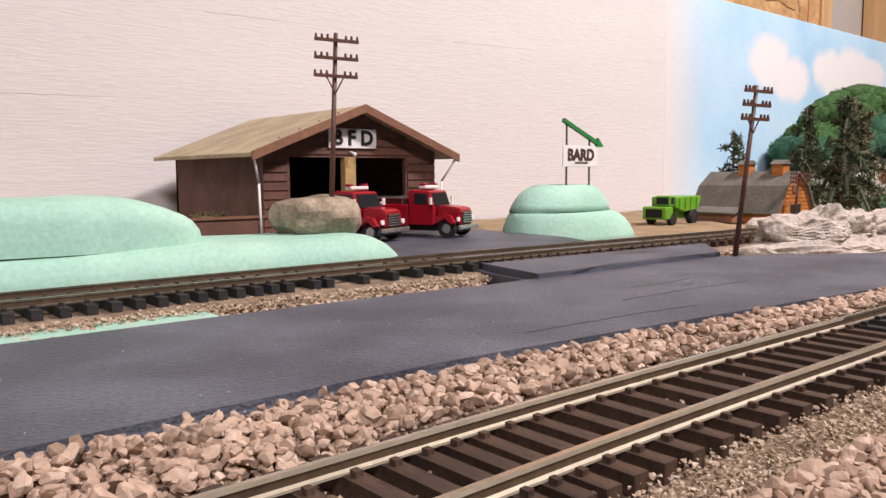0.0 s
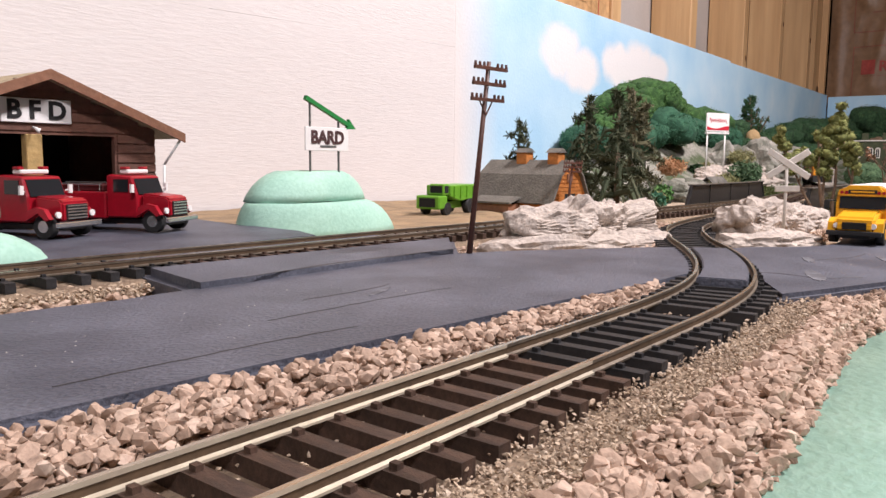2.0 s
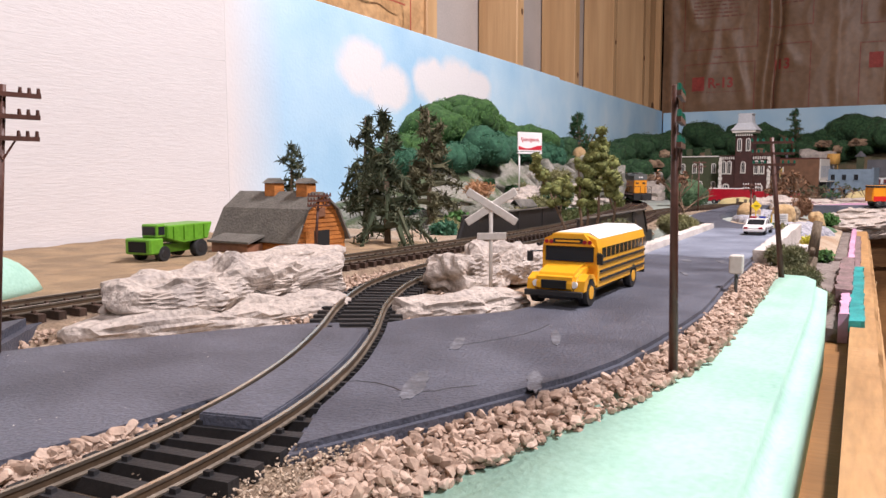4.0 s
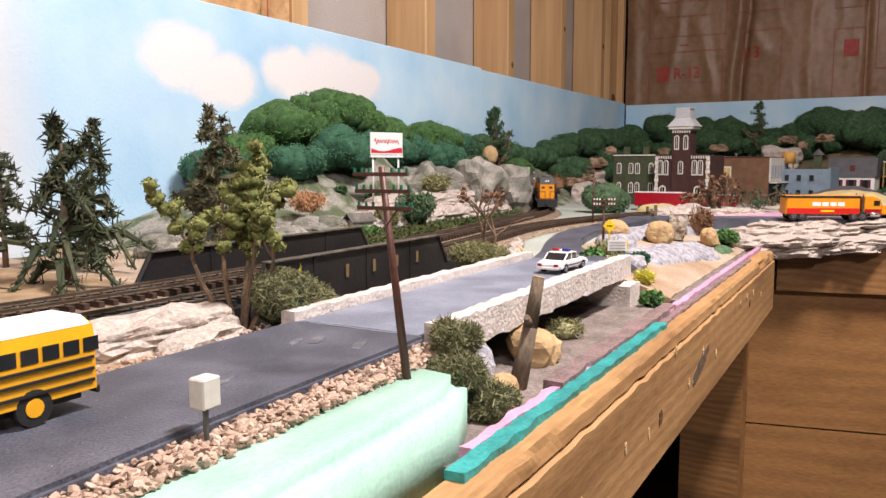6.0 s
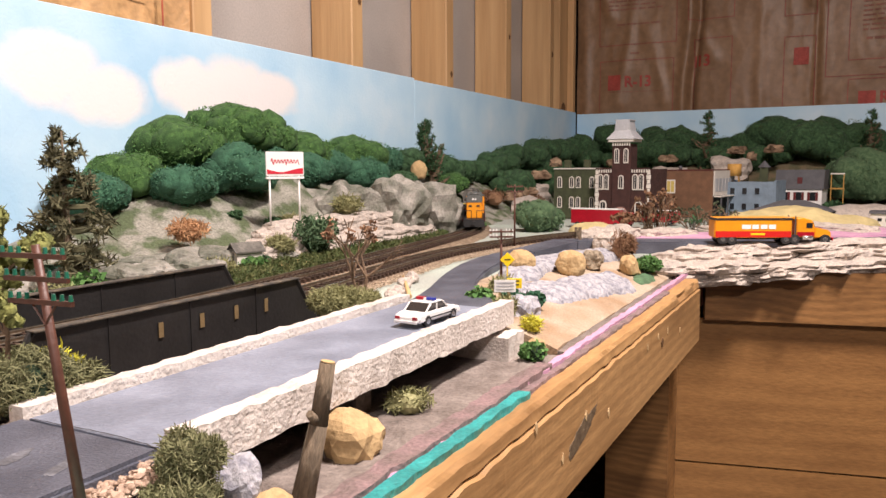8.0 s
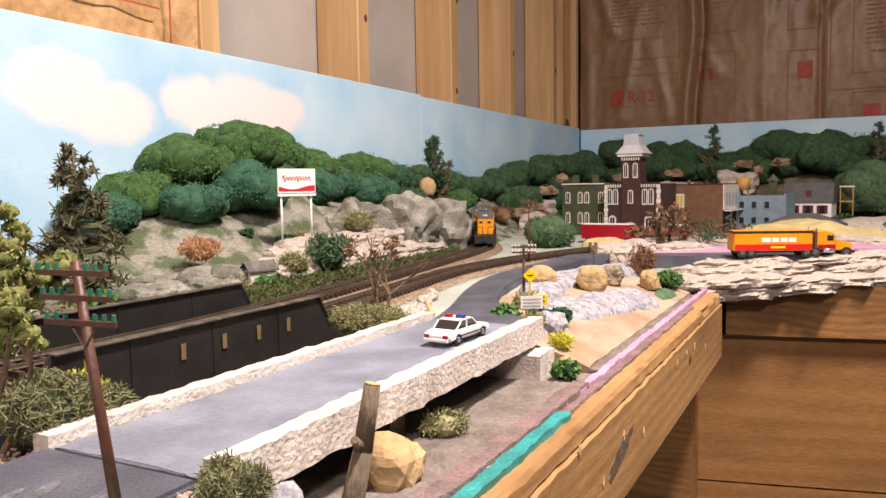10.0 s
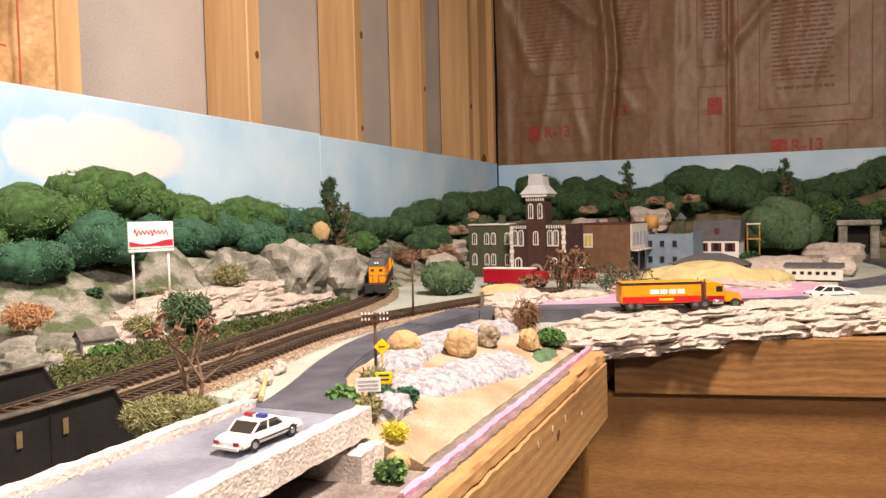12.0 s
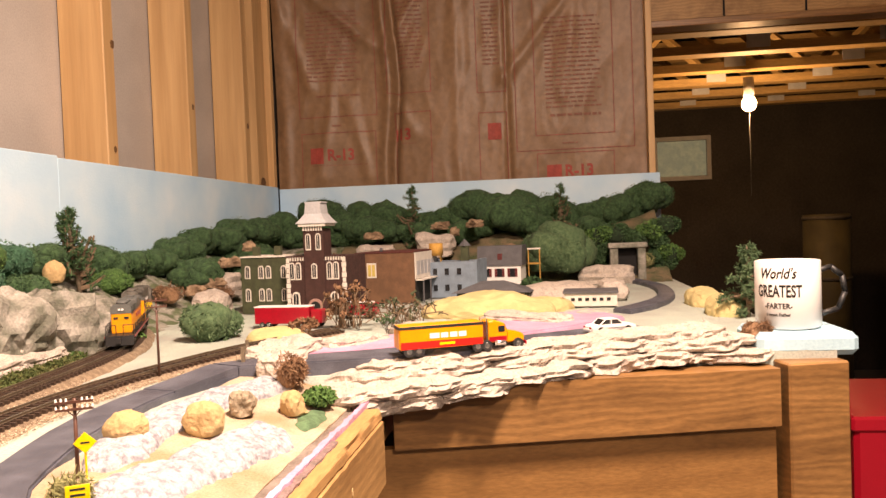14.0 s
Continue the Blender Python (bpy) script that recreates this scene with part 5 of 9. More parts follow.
def semi_truck(loc, rz):
    t = thing("semi_truck", loc, "orange articulated truck with a dark roof and red skirt", "truck", rz=rz)
    W = 0.0125
    tr = box_part("trailer", (-0.098, -0.012, -W, W, 0.0075, 0.0305), ORANGE, t, 0.0005, "orange trailer with a red lower band")
    box_part("roof_edge", (-0.0985, -0.0115, -W - 0.0003, W + 0.0003, 0.0275, 0.0302), BLACK, tr)
    for s in (-1, 1):
        box_part("red_band", (-0.0975, -0.0125, s * (W + 0.0001) - 0.0002, s * (W + 0.0001) + 0.0002, 0.0080, 0.0150), BAND_RED, tr)
        for k, (a, b) in enumerate(((-0.068, -0.058), (-0.0565, -0.049), (-0.047, -0.0395), (-0.038, -0.030))):
            box_part("name_bar", (a, b, s * (W + 0.0003) - 0.0001, s * (W + 0.0003) + 0.0001, 0.0175, 0.0225), CHALK, tr)
        box_part("small_bar", (-0.058, -0.042, s * (W + 0.0004) - 0.0001, s * (W + 0.0004) + 0.0001, 0.0105, 0.0128), YSIGN, tr)
        for x in (-0.089, -0.079):
            wheel(t, x, s * 0.0102, 0.0055, 0.0045)
        for x in (-0.018, -0.008, 0.026):
            wheel(t, x, s * 0.0102, 0.0055, 0.0045)
        bm = bmesh.new()
        tube(bm, (-0.0075, s * 0.0105, 0.009), (-0.0075, s * 0.0105, 0.0325), 0.0008, n=6)
        part("exhaust_stack", bm, CHROME, t)
        bm = bmesh.new()
        tube(bm, (0.0, s * 0.0115, 0.0075), (0.012, s * 0.0115, 0.0075), 0.0026, n=10)
        part("fuel_tank", bm, CHROME, t)
    box_part("door_edge", (-0.0988, -0.0981, -W * 0.9, W * 0.9, 0.0085, 0.0268), ORANGE, tr)
    bm = bmesh.new()
    prism(bm, [(-0.006, 0.008), (0.014, 0.008), (0.014, 0.0205), (0.011, 0.0275), (0.0, 0.0305), (-0.006, 0.0295)], -0.0115, 0.0115)
    bmesh.ops.bevel(bm, geom=bm.edges[:], offset=0.0009, segments=1, affect="EDGES")
    cab = part("cab", bm, ORANGE, t)
    for s in (-1, 1):
        box_part("window", (0.0045, 0.0115, s * 0.0116 - 0.0002, s * 0.0116 + 0.0002, 0.0185, 0.0245), GLASS, cab)
        box_part("cab_band", (-0.0055, 0.0135, s * 0.0116 - 0.0002, s * 0.0116 + 0.0002, 0.009, 0.0140), RED, cab)
    bm = bmesh.new()
    prism(bm, [(0.0138, 0.0208), (0.0144, 0.0208), (0.0116, 0.0268), (0.0110, 0.0268)], -0.0105, 0.0105)
    part("windscreen", bm, GLASS, cab)
    bm = bmesh.new()
    prism(bm, [(0.0142, 0.007), (0.033, 0.007), (0.034, 0.0105), (0.032, 0.0155), (0.0142, 0.0195)], -0.0095, 0.0095)
    bmesh.ops.bevel(bm, geom=bm.edges[:], offset=0.0012, segments=2, affect="EDGES")
    part("hood", bm, ORANGE, t)
    box_part("bumper", (0.0338, 0.0352, -0.0115, 0.0115, 0.004, 0.0075), RED, t, 0.0004)
    box_part("chassis", (-0.095, 0.033, -0.006, 0.006, 0.005, 0.0074), BLACK, t)
    return t


semi_truck((1.533, -0.139, 1.0102), -66)


# ---------- train on the main line ----------
def loco(name, at_len, body_mat, roof_mat, label, stripe=None, rail_mat=BLACK):
    """A road-switcher diesel, local +x towards its cab; at_len: how far along the main line its middle stands."""
    acc, pos, ang = 0.0, TRACK_B[0], 0.0
    for a, b in zip(TRACK_B, TRACK_B[1:]):
        s = (b - a).length
        if acc + s >= at_len:
            pos, ang = a + (b - a) * ((at_len - acc) / s), math.degrees(math.atan2(b.y - a.y, b.x - a.x))
            break
        acc += s
    t = thing(name, (pos.x, pos.y, 1.0095), label, "locomotive", "diesel locomotives", rz=ang)
    H = 0.105
    box_part("frame", (-H, H, -0.0165, 0.0165, 0.0105, 0.0135), BLACK, t, 0.0004)
    bm = bmesh.new()
    box(bm, -0.082, 0.052, -0.0115, 0.0115, 0.0136, 0.0425, 0.0008)
    hood = part("long_hood", bm, body_mat, t)
    bm = bmesh.new()
    prism(bm, [(-0.0117, 0.0375), (0.0117, 0.0375), (0.0117, 0.0455), (0.0085, 0.0485), (-0.0085, 0.0485), (-0.0117, 0.0455)], -0.0825, 0.0525, "x")
    roof = part("hood_roof", bm, roof_mat, t)
    for k in range(3):
        bm = bmesh.new()
        tube(bm, (-0.068 + k * 0.016, 0, 0.0484), (-0.068 + k * 0.016, 0, 0.0512), 0.0068, n=16)
        part("roof_fan", bm, roof_mat, roof)
    box_part("dynamic_brake", (-0.012, 0.022, -0.0122, 0.0122, 0.0405, 0.0495), roof_mat, roof, 0.0008)
    box_part("exhaust", (0.032, 0.042, -0.004, 0.004, 0.0484, 0.0510), roof_mat, roof)
    for s in (-1, 1):
        g = box_part("radiator_grille", (-0.078, -0.028, s * 0.0119 - 0.0003, s * 0.0119 + 0.0003, 0.0385, 0.0450), BLACK, roof)
        for k in range(5):
            box_part("louvre", (-0.077, -0.029, s * 0.0124 - 0.0003, s * 0.0124 + 0.0003, 0.0390 + k * 0.0012, 0.0396 + k * 0.0012), roof_mat, g)
        for k in range(9):
            box_part("hood_door", (-0.078 + k * 0.014, -0.0655 + k * 0.014, s * 0.0117 - 0.0003, s * 0.0117 + 0.0003, 0.0155, 0.0345), body_mat, hood)
        if stripe:
            box_part("stripe", (-0.082, 0.052, s * 0.0118 - 0.0002, s * 0.0118 + 0.0002, 0.0358, 0.0368), stripe, hood)
        for k in range(5):
            box_part("name_bar", (-0.030 + k * 0.0058, -0.0255 + k * 0.0058, s * 0.0122 - 0.0002, s * 0.0122 + 0.0002, 0.0280, 0.0325), stripe or CHALK, hood)
        for k in range(7):
            box_part("name_bar", (0.004 + k * 0.0048, 0.0078 + k * 0.0048, s * 0.0122 - 0.0002, s * 0.0122 + 0.0002, 0.0280, 0.0325), stripe or CHALK, hood)
        bm = bmesh.new()
        for k in range(13):
            x = -0.088 + k * 0.0118
            tube(bm, (x, s * 0.0160, 0.0135), (x, s * 0.0160, 0.0255), 0.00045, n=5)
        tube(bm, (-0.088, s * 0.0160, 0.0255), (0.0536, s * 0.0160, 0.0255), 0.0005, n=5)
        part("handrail", bm, rail_mat, t)
        box_part("sill_stripe", (-H + 0.001, H - 0.001, s * 0.0167 - 0.0002, s * 0.0167 + 0.0002, 0.0110, 0.0130), stripe or body_mat, t)
        for x in (-0.060, 0.060):
            tk = box_part("truck_frame", (x - 0.024, x + 0.024, s * 0.0125 - 0.001, s * 0.0125 + 0.001, 0.0035, 0.0085), BLACK, t, 0.0005)
            for dx in (-0.016, 0.016):
                bm = bmesh.new()
                tube(bm, (x + dx, s * 0.0085, 0.0058), (x + dx, s * 0.0115, 0.0058), 0.0058, n=14)
                part("wheel", bm, RAIL_SIDE, tk)
        for k in range(3):
            for x in (-H + 0.003, H - 0.007):
                box_part("step", (x, x + 0.004, s * 0.0155 - 0.002, s * 0.0155 + 0.002, 0.0035 + k * 0.003, 0.0041 + k * 0.003), BLACK, t)
    bm = bmesh.new()
    tube(bm, (-0.026, 0, 0.0058), (0.026, 0, 0.0058), 0.0078, n=14)
    part("fuel_tank", bm, RAILGREY, t)
    bm = bmesh.new()
    prism(bm, [(-0.0155, 0.0136), (0.0155, 0.0136), (0.0155, 0.042), (0.0085, 0.0478), (-0.0085, 0.0478), (-0.0155, 0.042)], 0.053, 0.074, "x")
    cab = part("cab", bm, body_mat, t)
    bm = bmesh.new()
    prism(bm, [(-0.0162, 0.042), (0.0162, 0.042), (0.009, 0.0487), (-0.009, 0.0487)], 0.0525, 0.0755, "x")
    part("cab_roof", bm, roof_mat, cab)
    for s in (-1, 1):
        for x in (0.057, 0.065):
            box_part("cab_window", (x, x + 0.006, s * 0.0156 - 0.0003, s * 0.0156 + 0.0003, 0.0335, 0.0405), GLASS, cab)
        box_part("windscreen", (0.0741, 0.0745, s * 0.0065 - 0.0045, s * 0.0065 + 0.0045, 0.0345, 0.0405), GLASS, cab)
        box_part("rear_window", (-0.0829, -0.0823, s * 0.006 - 0.0025, s * 0.006 + 0.0025, 0.031, 0.0335), BLACK, hood)
    box_part("low_nose", (0.0746, 0.093, -0.0105, 0.0105, 0.0136, 0.0315), body_mat, t, 0.0015)
    for sx in (-1, 1):
        bm = bmesh.new()
        tube(bm, (sx * H, 0, 0.0085), (sx * (H + 0.008), 0, 0.0085), 0.0015, n=8)
        box(bm, min(sx * (H + 0.006), sx * (H + 0.011)), max(sx * (H + 0.006), sx * (H + 0.011)), -0.0025, 0.0025, 0.0055, 0.0115)
        part("coupler", bm, BLACK, t)
        box_part("pilot", (min(sx * H, sx * (H + 0.0016)), max(sx * H, sx * (H + 0.0016)), -0.0155, 0.0155, 0.0018, 0.0135), BLACK, t)
        bm = bmesh.new()
        for s in (-1, 1):
            tube(bm, (sx * (H - 0.001), s * 0.0155, 0.0135), (sx * (H - 0.001), s * 0.0155, 0.026), 0.0005, n=5)
            tube(bm, (sx * (H - 0.001), s * 0.0155, 0.026), (sx * (H - 0.001), s * 0.004, 0.026), 0.0005, n=5)
            tube(bm, (sx * (H - 0.001), s * 0.004, 0.026), (sx * (H - 0.001), s * 0.004, 0.0135), 0.0005, n=5)
        part("end_railing", bm, rail_mat, t)
    for y in (-0.0018, 0.0018):
        bm = bmesh.new()
        tube(bm, (-0.0822, y, 0.0425), (-0.0836, y, 0.0425), 0.0014, n=8)
        part("headlight", bm, CHALK, t)
    return t


REAR = 1.905
loco("diesel_locomotive", REAR + 0.10, ORANGE, RAILGREY, "orange-yellow diesel locomotive with a grey roof and red bars", RED)
loco("diesel_locomotive", REAR + 0.335, WEATHER_GREY, WEATHER_GREY, "weathered grey diesel locomotive coupled in the train", None, SAFETY)

# ---------- mint foam forms ----------
def foam_block(x0, x1, y0, y1, z0, z1, nose, label):
    """A long block with a rounded top and a blunt rounded nose at its x1 end."""
    bm = bmesh.new()
    rings, k = [], 12
    xs = [x0 + (x1 - nose - x0) * i / 20 for i in range(20)] + [x1 - nose + nose * math.sin(math.pi / 2 * i / 8) for i in range(9)]
    for x in xs:
        u = max(0.0, (x - (x1 - nose)) / nose)
        f = max(0.03, math.sqrt(max(0.0, 1 - u * u)))
        cy, hw, h = (y0 + y1) / 2, (y1 - y0) / 2 * (0.55 + 0.45 * f), (z1 - z0) * (0.25 + 0.75 * f)
        row = []
        for j in range(k + 1):
            a = math.pi * j / k
            c, sn = math.cos(a), math.sin(a)
            row.append(bm.verts.new((x, cy - hw * math.copysign(abs(c) ** 0.45, c), z0 + h * abs(sn) ** 0.45 + 0.0012 * noise.noise(Vector((x * 25, c * 2, z0 * 90))))))
        rings.append(row)
    for p, q in zip(rings, rings[1:]):
        for j in range(k):
            bm.faces.new((p[j], p[j + 1], q[j + 1], q[j]))
    bm.faces.new(rings[-1])
    bm.faces.new(rings[0][::-1])
    bmesh.ops.recalc_face_normals(bm, faces=bm.faces)
    return tagged(part("foam_block", bm, MINT, smooth=True), label, "foam block")


foam_block(-0.4, 0.214, 0.2745, 0.335, 0.996, 1.0185, 0.03, "mint green rounded foam block beside the main line")
foam_block(-0.4, 0.121, 0.282, 0.332, 1.0168, 1.0365, 0.045, "mint green foam slab laid on the lower block")
slab("foam_base_left", (-0.4, 0.10, 0.214, 0.2395, 0.994, 1.0005), MINT, "strip of bare mint foam beside the road", "foam", 0.002)
rock("boulder", (0.182, 0.308, 1.0175), (0.0205, 0.016, 0.0115), 5, PEBBLE, "speckled brown river stone lying on mint foam", rough=0.22, flat=0.15)


def dome(c0, c1, r0, r1, z0, z1, seed):
    """A shaped foam layer: an uneven outline narrowing from its base (c0, r0) to its flat top (c1, r1), with a rounded upper edge."""
    bm = bmesh.new()
    na, rings = 30, []
    for u, k in ((0.0, 0.0), (0.25, 0.10), (0.5, 0.25), (0.72, 0.45), (0.88, 0.68), (0.97, 0.88), (1.0, 1.0)):
        row = []
        for j in range(na):
            a = 2 * math.pi * j / na
            w = 1 + 0.10 * noise.noise(Vector((math.cos(a) * 1.3, math.sin(a) * 1.3, seed)))
            row.append(bm.verts.new((c0[0] + (c1[0] - c0[0]) * k + math.cos(a) * (r0[0] + (r1[0] - r0[0]) * k) * w, c0[1] + (c1[1] - c0[1]) * k + math.sin(a) * (r0[1] + (r1[1] - r0[1]) * k) * w, z0 + (z1 - z0) * u + 0.0006 * noise.noise(Vector((math.cos(a) * 3, math.sin(a) * 3, seed + u))))))
        rings.append(row)
    for a, b in zip(rings, rings[1:]):
        for j in range(na):
            bm.faces.new((a[j], a[(j + 1) % na], b[(j + 1) % na], b[j]))
    bm.faces.new(rings[0][::-1])
    bm.faces.new(rings[-1])
    bmesh.ops.recalc_face_normals(bm, faces=bm.faces)
    return bm


mound = thing("foam_mound", (0, 0, 0), "two-layer mint green foam mound", "foam mound")
part("lower_layer", dome((0.405, 0.349), (0.394, 0.347), (0.0610, 0.0330), (0.0440, 0.0240), 0.998, 1.0188, 1.0), MINT, mound, smooth=True)
part("upper_layer", dome((0.393, 0.347), (0.395, 0.346), (0.0435, 0.0225), (0.0220, 0.0130), 1.0192, 1.0365, 4.0), MINT, mound, smooth=True)
sgn = thing("roadside_sign", (0.399, 0.336, 1.036), "white roadside sign with a green arrow on thin posts", "sign")
for x in (-0.0125, 0.0105):
    bm = bmesh.new()
    tube(bm, (x, 0, -0.004), (x, 0, 0.040 if x < 0 else 0.033), 0.0007, n=6)
    part("post", bm, RAILGREY, sgn)
bd = box_part("board", (-0.0175, 0.0175, -0.0016, -0.0008, 0.0125, 0.0262), CHALK, sgn, 0.0002)
letters("BARD", 0.0104, mat("dark_sign_ink", (0.07, 0.03, 0.03), 0.6), bd, (0, -0.0018, 0.0200), (90, 0, 0), bold=0.035)
box_part("small_text_bar", (-0.006, 0.007, -0.0019, -0.0017, 0.0145, 0.0157), RAILGREY, bd)
bm = bmesh.new()
d = Vector((0.040, 0, -0.0165)).normalized()
nn = Vector((-d.z, 0, d.x))
a0 = Vector((-0.0165, -0.001, 0.0425))
pts = [a0 - nn * 0.0012, a0 + d * 0.037 - nn * 0.0012, a0 + d * 0.036 - nn * 0.0032, a0 + d * 0.0435, a0 + d * 0.036 + nn * 0.0032, a0 + d * 0.037 + nn * 0.0012, a0 + nn * 0.0012]
prism(bm, [(p.x, p.z) for p in pts], -0.0018, 0.0006)
part("arrow", bm, SIGN_GREEN, sgn, "green sloping arrow")
sheet("dirt_patch", 0.335, 0.80, 0.279, 0.565, 0.01, lambda x, y: 0.9985 + 0.0025 * noise.noise(Vector((x * 30, y * 30, 3))), DIRT, "brown turf and dirt patch beside the main line", "ground", 0.99)


# ---------- barn ----------
def barn():
    t = thing("barn", (0.6846, 0.3274, 0.999), "orange wooden barn with a grey gambrel roof and two cupolas", "barn", rz=-4)
    w, e, m, a = 0.0285, 0.0125, 0.031, 0.0440
    gable = [(-w, 0), (w, 0), (w, e), (w * 0.62, m), (0, a), (-w * 0.62, m), (-w, e)]
    bm = bmesh.new()
    prism(bm, gable, 0, 0.083)
    part("shell", bm, BARNWOOD, t)
    for sg in (-1, 1):
        bm = bmesh.new()
        prism(bm, [(0, a + 0.002), (sg * w * 0.64, m + 0.002), (sg * w * 0.64, m + 0.0003), (0, a + 0.0003)], -0.004, 0.087)
        part("upper_roof", bm, BARNROOF, t)
        bm = bmesh.new()
        prism(bm, [(sg * w * 0.64, m + 0.0022), (sg * w * 1.12, e - 0.004), (sg * w * 1.08, e - 0.005), (sg * w * 0.60, m + 0.0005)], -0.004, 0.087)
        part("lower_roof", bm, BARNROOF, t)
    for y in (0.014, 0.048):
        c = box_part("cupola", (-0.0055, 0.0055, y - 0.0055, y + 0.0055, a - 0.004, a + 0.0085), BARNWOOD, t, 0.0003)
        bm = bmesh.new()
        prism(bm, [(-0.0068, a + 0.0085), (0.0068, a + 0.0085), (0, a + 0.0125)], y - 0.007, y + 0.007)
        part("cupola_roof", bm, BARNROOF, c)
    for k in range(13):
        z = 0.002 + k * 0.0034
        h = w if z < e else (w - (w * 0.38) * (z - e) / (m - e) if z < m else w * 0.62 * (a - z) / (a - m))
        box_part("board", (-h * 0.98, h * 0.98, -0.0006, -0.0001, z, z + 0.0028), BARNWOOD, t)
    box_part("doorway", (-0.009, 0.009, -0.0013, -0.0007, 0, 0.0165), DARK, t)
    box_part("door", (-0.0185, -0.0092, -0.0017, -0.0007, 0, 0.0165), BARNWOOD, t)
    box_part("loft_door", (-0.0045, 0.0045, -0.0013, -0.0007, 0.027, 0.034), TRIMWOOD, t)
    bm = bmesh.new()
    prism(bm, [(-w - 0.018, 0.009), (-w + 0.001, 0.014), (-w + 0.001, 0.0125), (-w - 0.018, 0.0075)], 0.03, 0.075)
    part("lean_to_roof", bm, BARNROOF, t)
    box_part("lean_to_wall", (-w - 0.016, -w - 0.0005, 0.033, 0.072, 0, 0.0072), TRIMWOOD, t)


barn()

# ---------- plaster rocks by the crossing ----------
rock("plaster_outcrop", (0.435, 0.186, 0.996), (0.058, 0.0165, 0.0070), 11, PLASTER, "low white plaster rock ledge beside the siding", layers=1, sub=4, rough=0.5, rz=-24, flat=0.2)
rock("plaster_outcrop", (0.450, 0.194, 1.004), (0.056, 0.0155, 0.0100), 14, PLASTER, "white layered plaster rock beside the grade crossing", layers=1, sub=5, rough=0.6, rz=-12, flat=0.2)
rock("plaster_outcrop", (0.497, 0.108, 0.997), (0.032, 0.013, 0.0070), 17, PLASTER, "low white plaster rock beside the road", layers=2, sub=4, rough=0.4, rz=-30, flat=0.2)
rock("plaster_outcrop", (0.580, 0.136, 1.0), (0.042, 0.015, 0.0125), 21, PLASTER, "white plaster rock behind the crossbuck", layers=1, sub=5, rough=0.6, rz=-8, flat=0.2)
rock("plaster_outcrop", (0.690, 0.138, 0.995), (0.042, 0.016, 0.010), 23, PLASTER, "pink-white plaster ledge beside the road", layers=3, sub=4, rough=0.4, rz=-5, flat=0.2)
rock("plaster_outcrop", (0.700, 0.117, 0.991), (0.028, 0.010, 0.008), 25, PLASTER, "small pink-white plaster ledge by the bridge", layers=2, sub=3, rough=0.4, rz=10, flat=0.2)
rock("plaster_outcrop", (0.62, 0.30, 0.996), (0.05, 0.014, 0.008), 27, PLASTER, "white plaster ledge behind the main line", layers=2, sub=3, rough=0.4, rz=-5, flat=0.2)


def crossbuck():
    t = thing("crossbuck", (0.5265, 0.1095, 1.010), "cream plastic railway crossbuck sign, bare of lettering", "sign", rz=-52)
    bm = bmesh.new()
    tube(bm, (0, 0, -0.006), (0, 0, 0.036), 0.0009, n=8)
    part("post", bm, TRIMWHITE, t)
    for sg in (-1, 1):
        box_part("blade", (-0.0135, 0.0135, -0.0018 - 0.0006 * sg, -0.0010 - 0.0006 * sg, -0.0018, 0.0018), TRIMWHITE, t, 0.0003,
                 m=Matrix.Translation((0, 0, 0.0335)) @ Matrix.Rotation(sg * radians(32), 4, "Y"))
    box_part("plate", (-0.0068, 0.0068, -0.0022, -0.0012, 0.0185, 0.0218), TRIMWHITE, t, 0.0003)


crossbuck()

# ---------- road bridge ----------
br = thing("road_bridge", (0, 0, 0), "concrete-look road bridge with white plaster parapets", "bridge")
# deck's pale blue-grey holds both wear and a painted-in grazing reflection
box_part("deck", (0.736, 1.032, 0.022, 0.092, 0.990, 1.0030), mat("worn_sheen_deck", (0.245, 0.275, 0.345), 0.5, var=0.16, grain=500, stain=26, bump=0.25, color2=(0.16, 0.18, 0.23)), br)
rough_bar((0.738, 1.032, 0.0118, 0.0215, 0.9935, 1.0092), CURB, "parapet", br, 3, 0.0015, 0.004, 72)
rough_bar((0.734, 1.032, 0.0925, 0.1010, 0.986, 1.0078), CURB, "parapet", br, 8, 0.0014, 0.004, 72)
rough_bar((1.005, 1.032, 0.004, 0.10, 0.966, 0.990), CURB, "abutment", br, 12, 0.002)
rough_bar((0.722, 0.742, 0.006, 0.10, 0.966, 0.990), CURB, "abutment", br, 15, 0.002)
box_part("pier", (0.868, 0.882, 0.03, 0.09, 0.966, 0.9898), RAVINE, br)
# black sheet added for the shade beneath the bridge deck
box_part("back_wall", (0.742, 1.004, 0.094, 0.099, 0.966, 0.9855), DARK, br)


# ---------- plate girder railway bridge ----------
DUSTY = mat("dusty_black_plastic", (0.11, 0.09, 0.065), 0.8, var=0.5, grain=600, stain=120, bump=0.1, color2=(0.04, 0.035, 0.03))


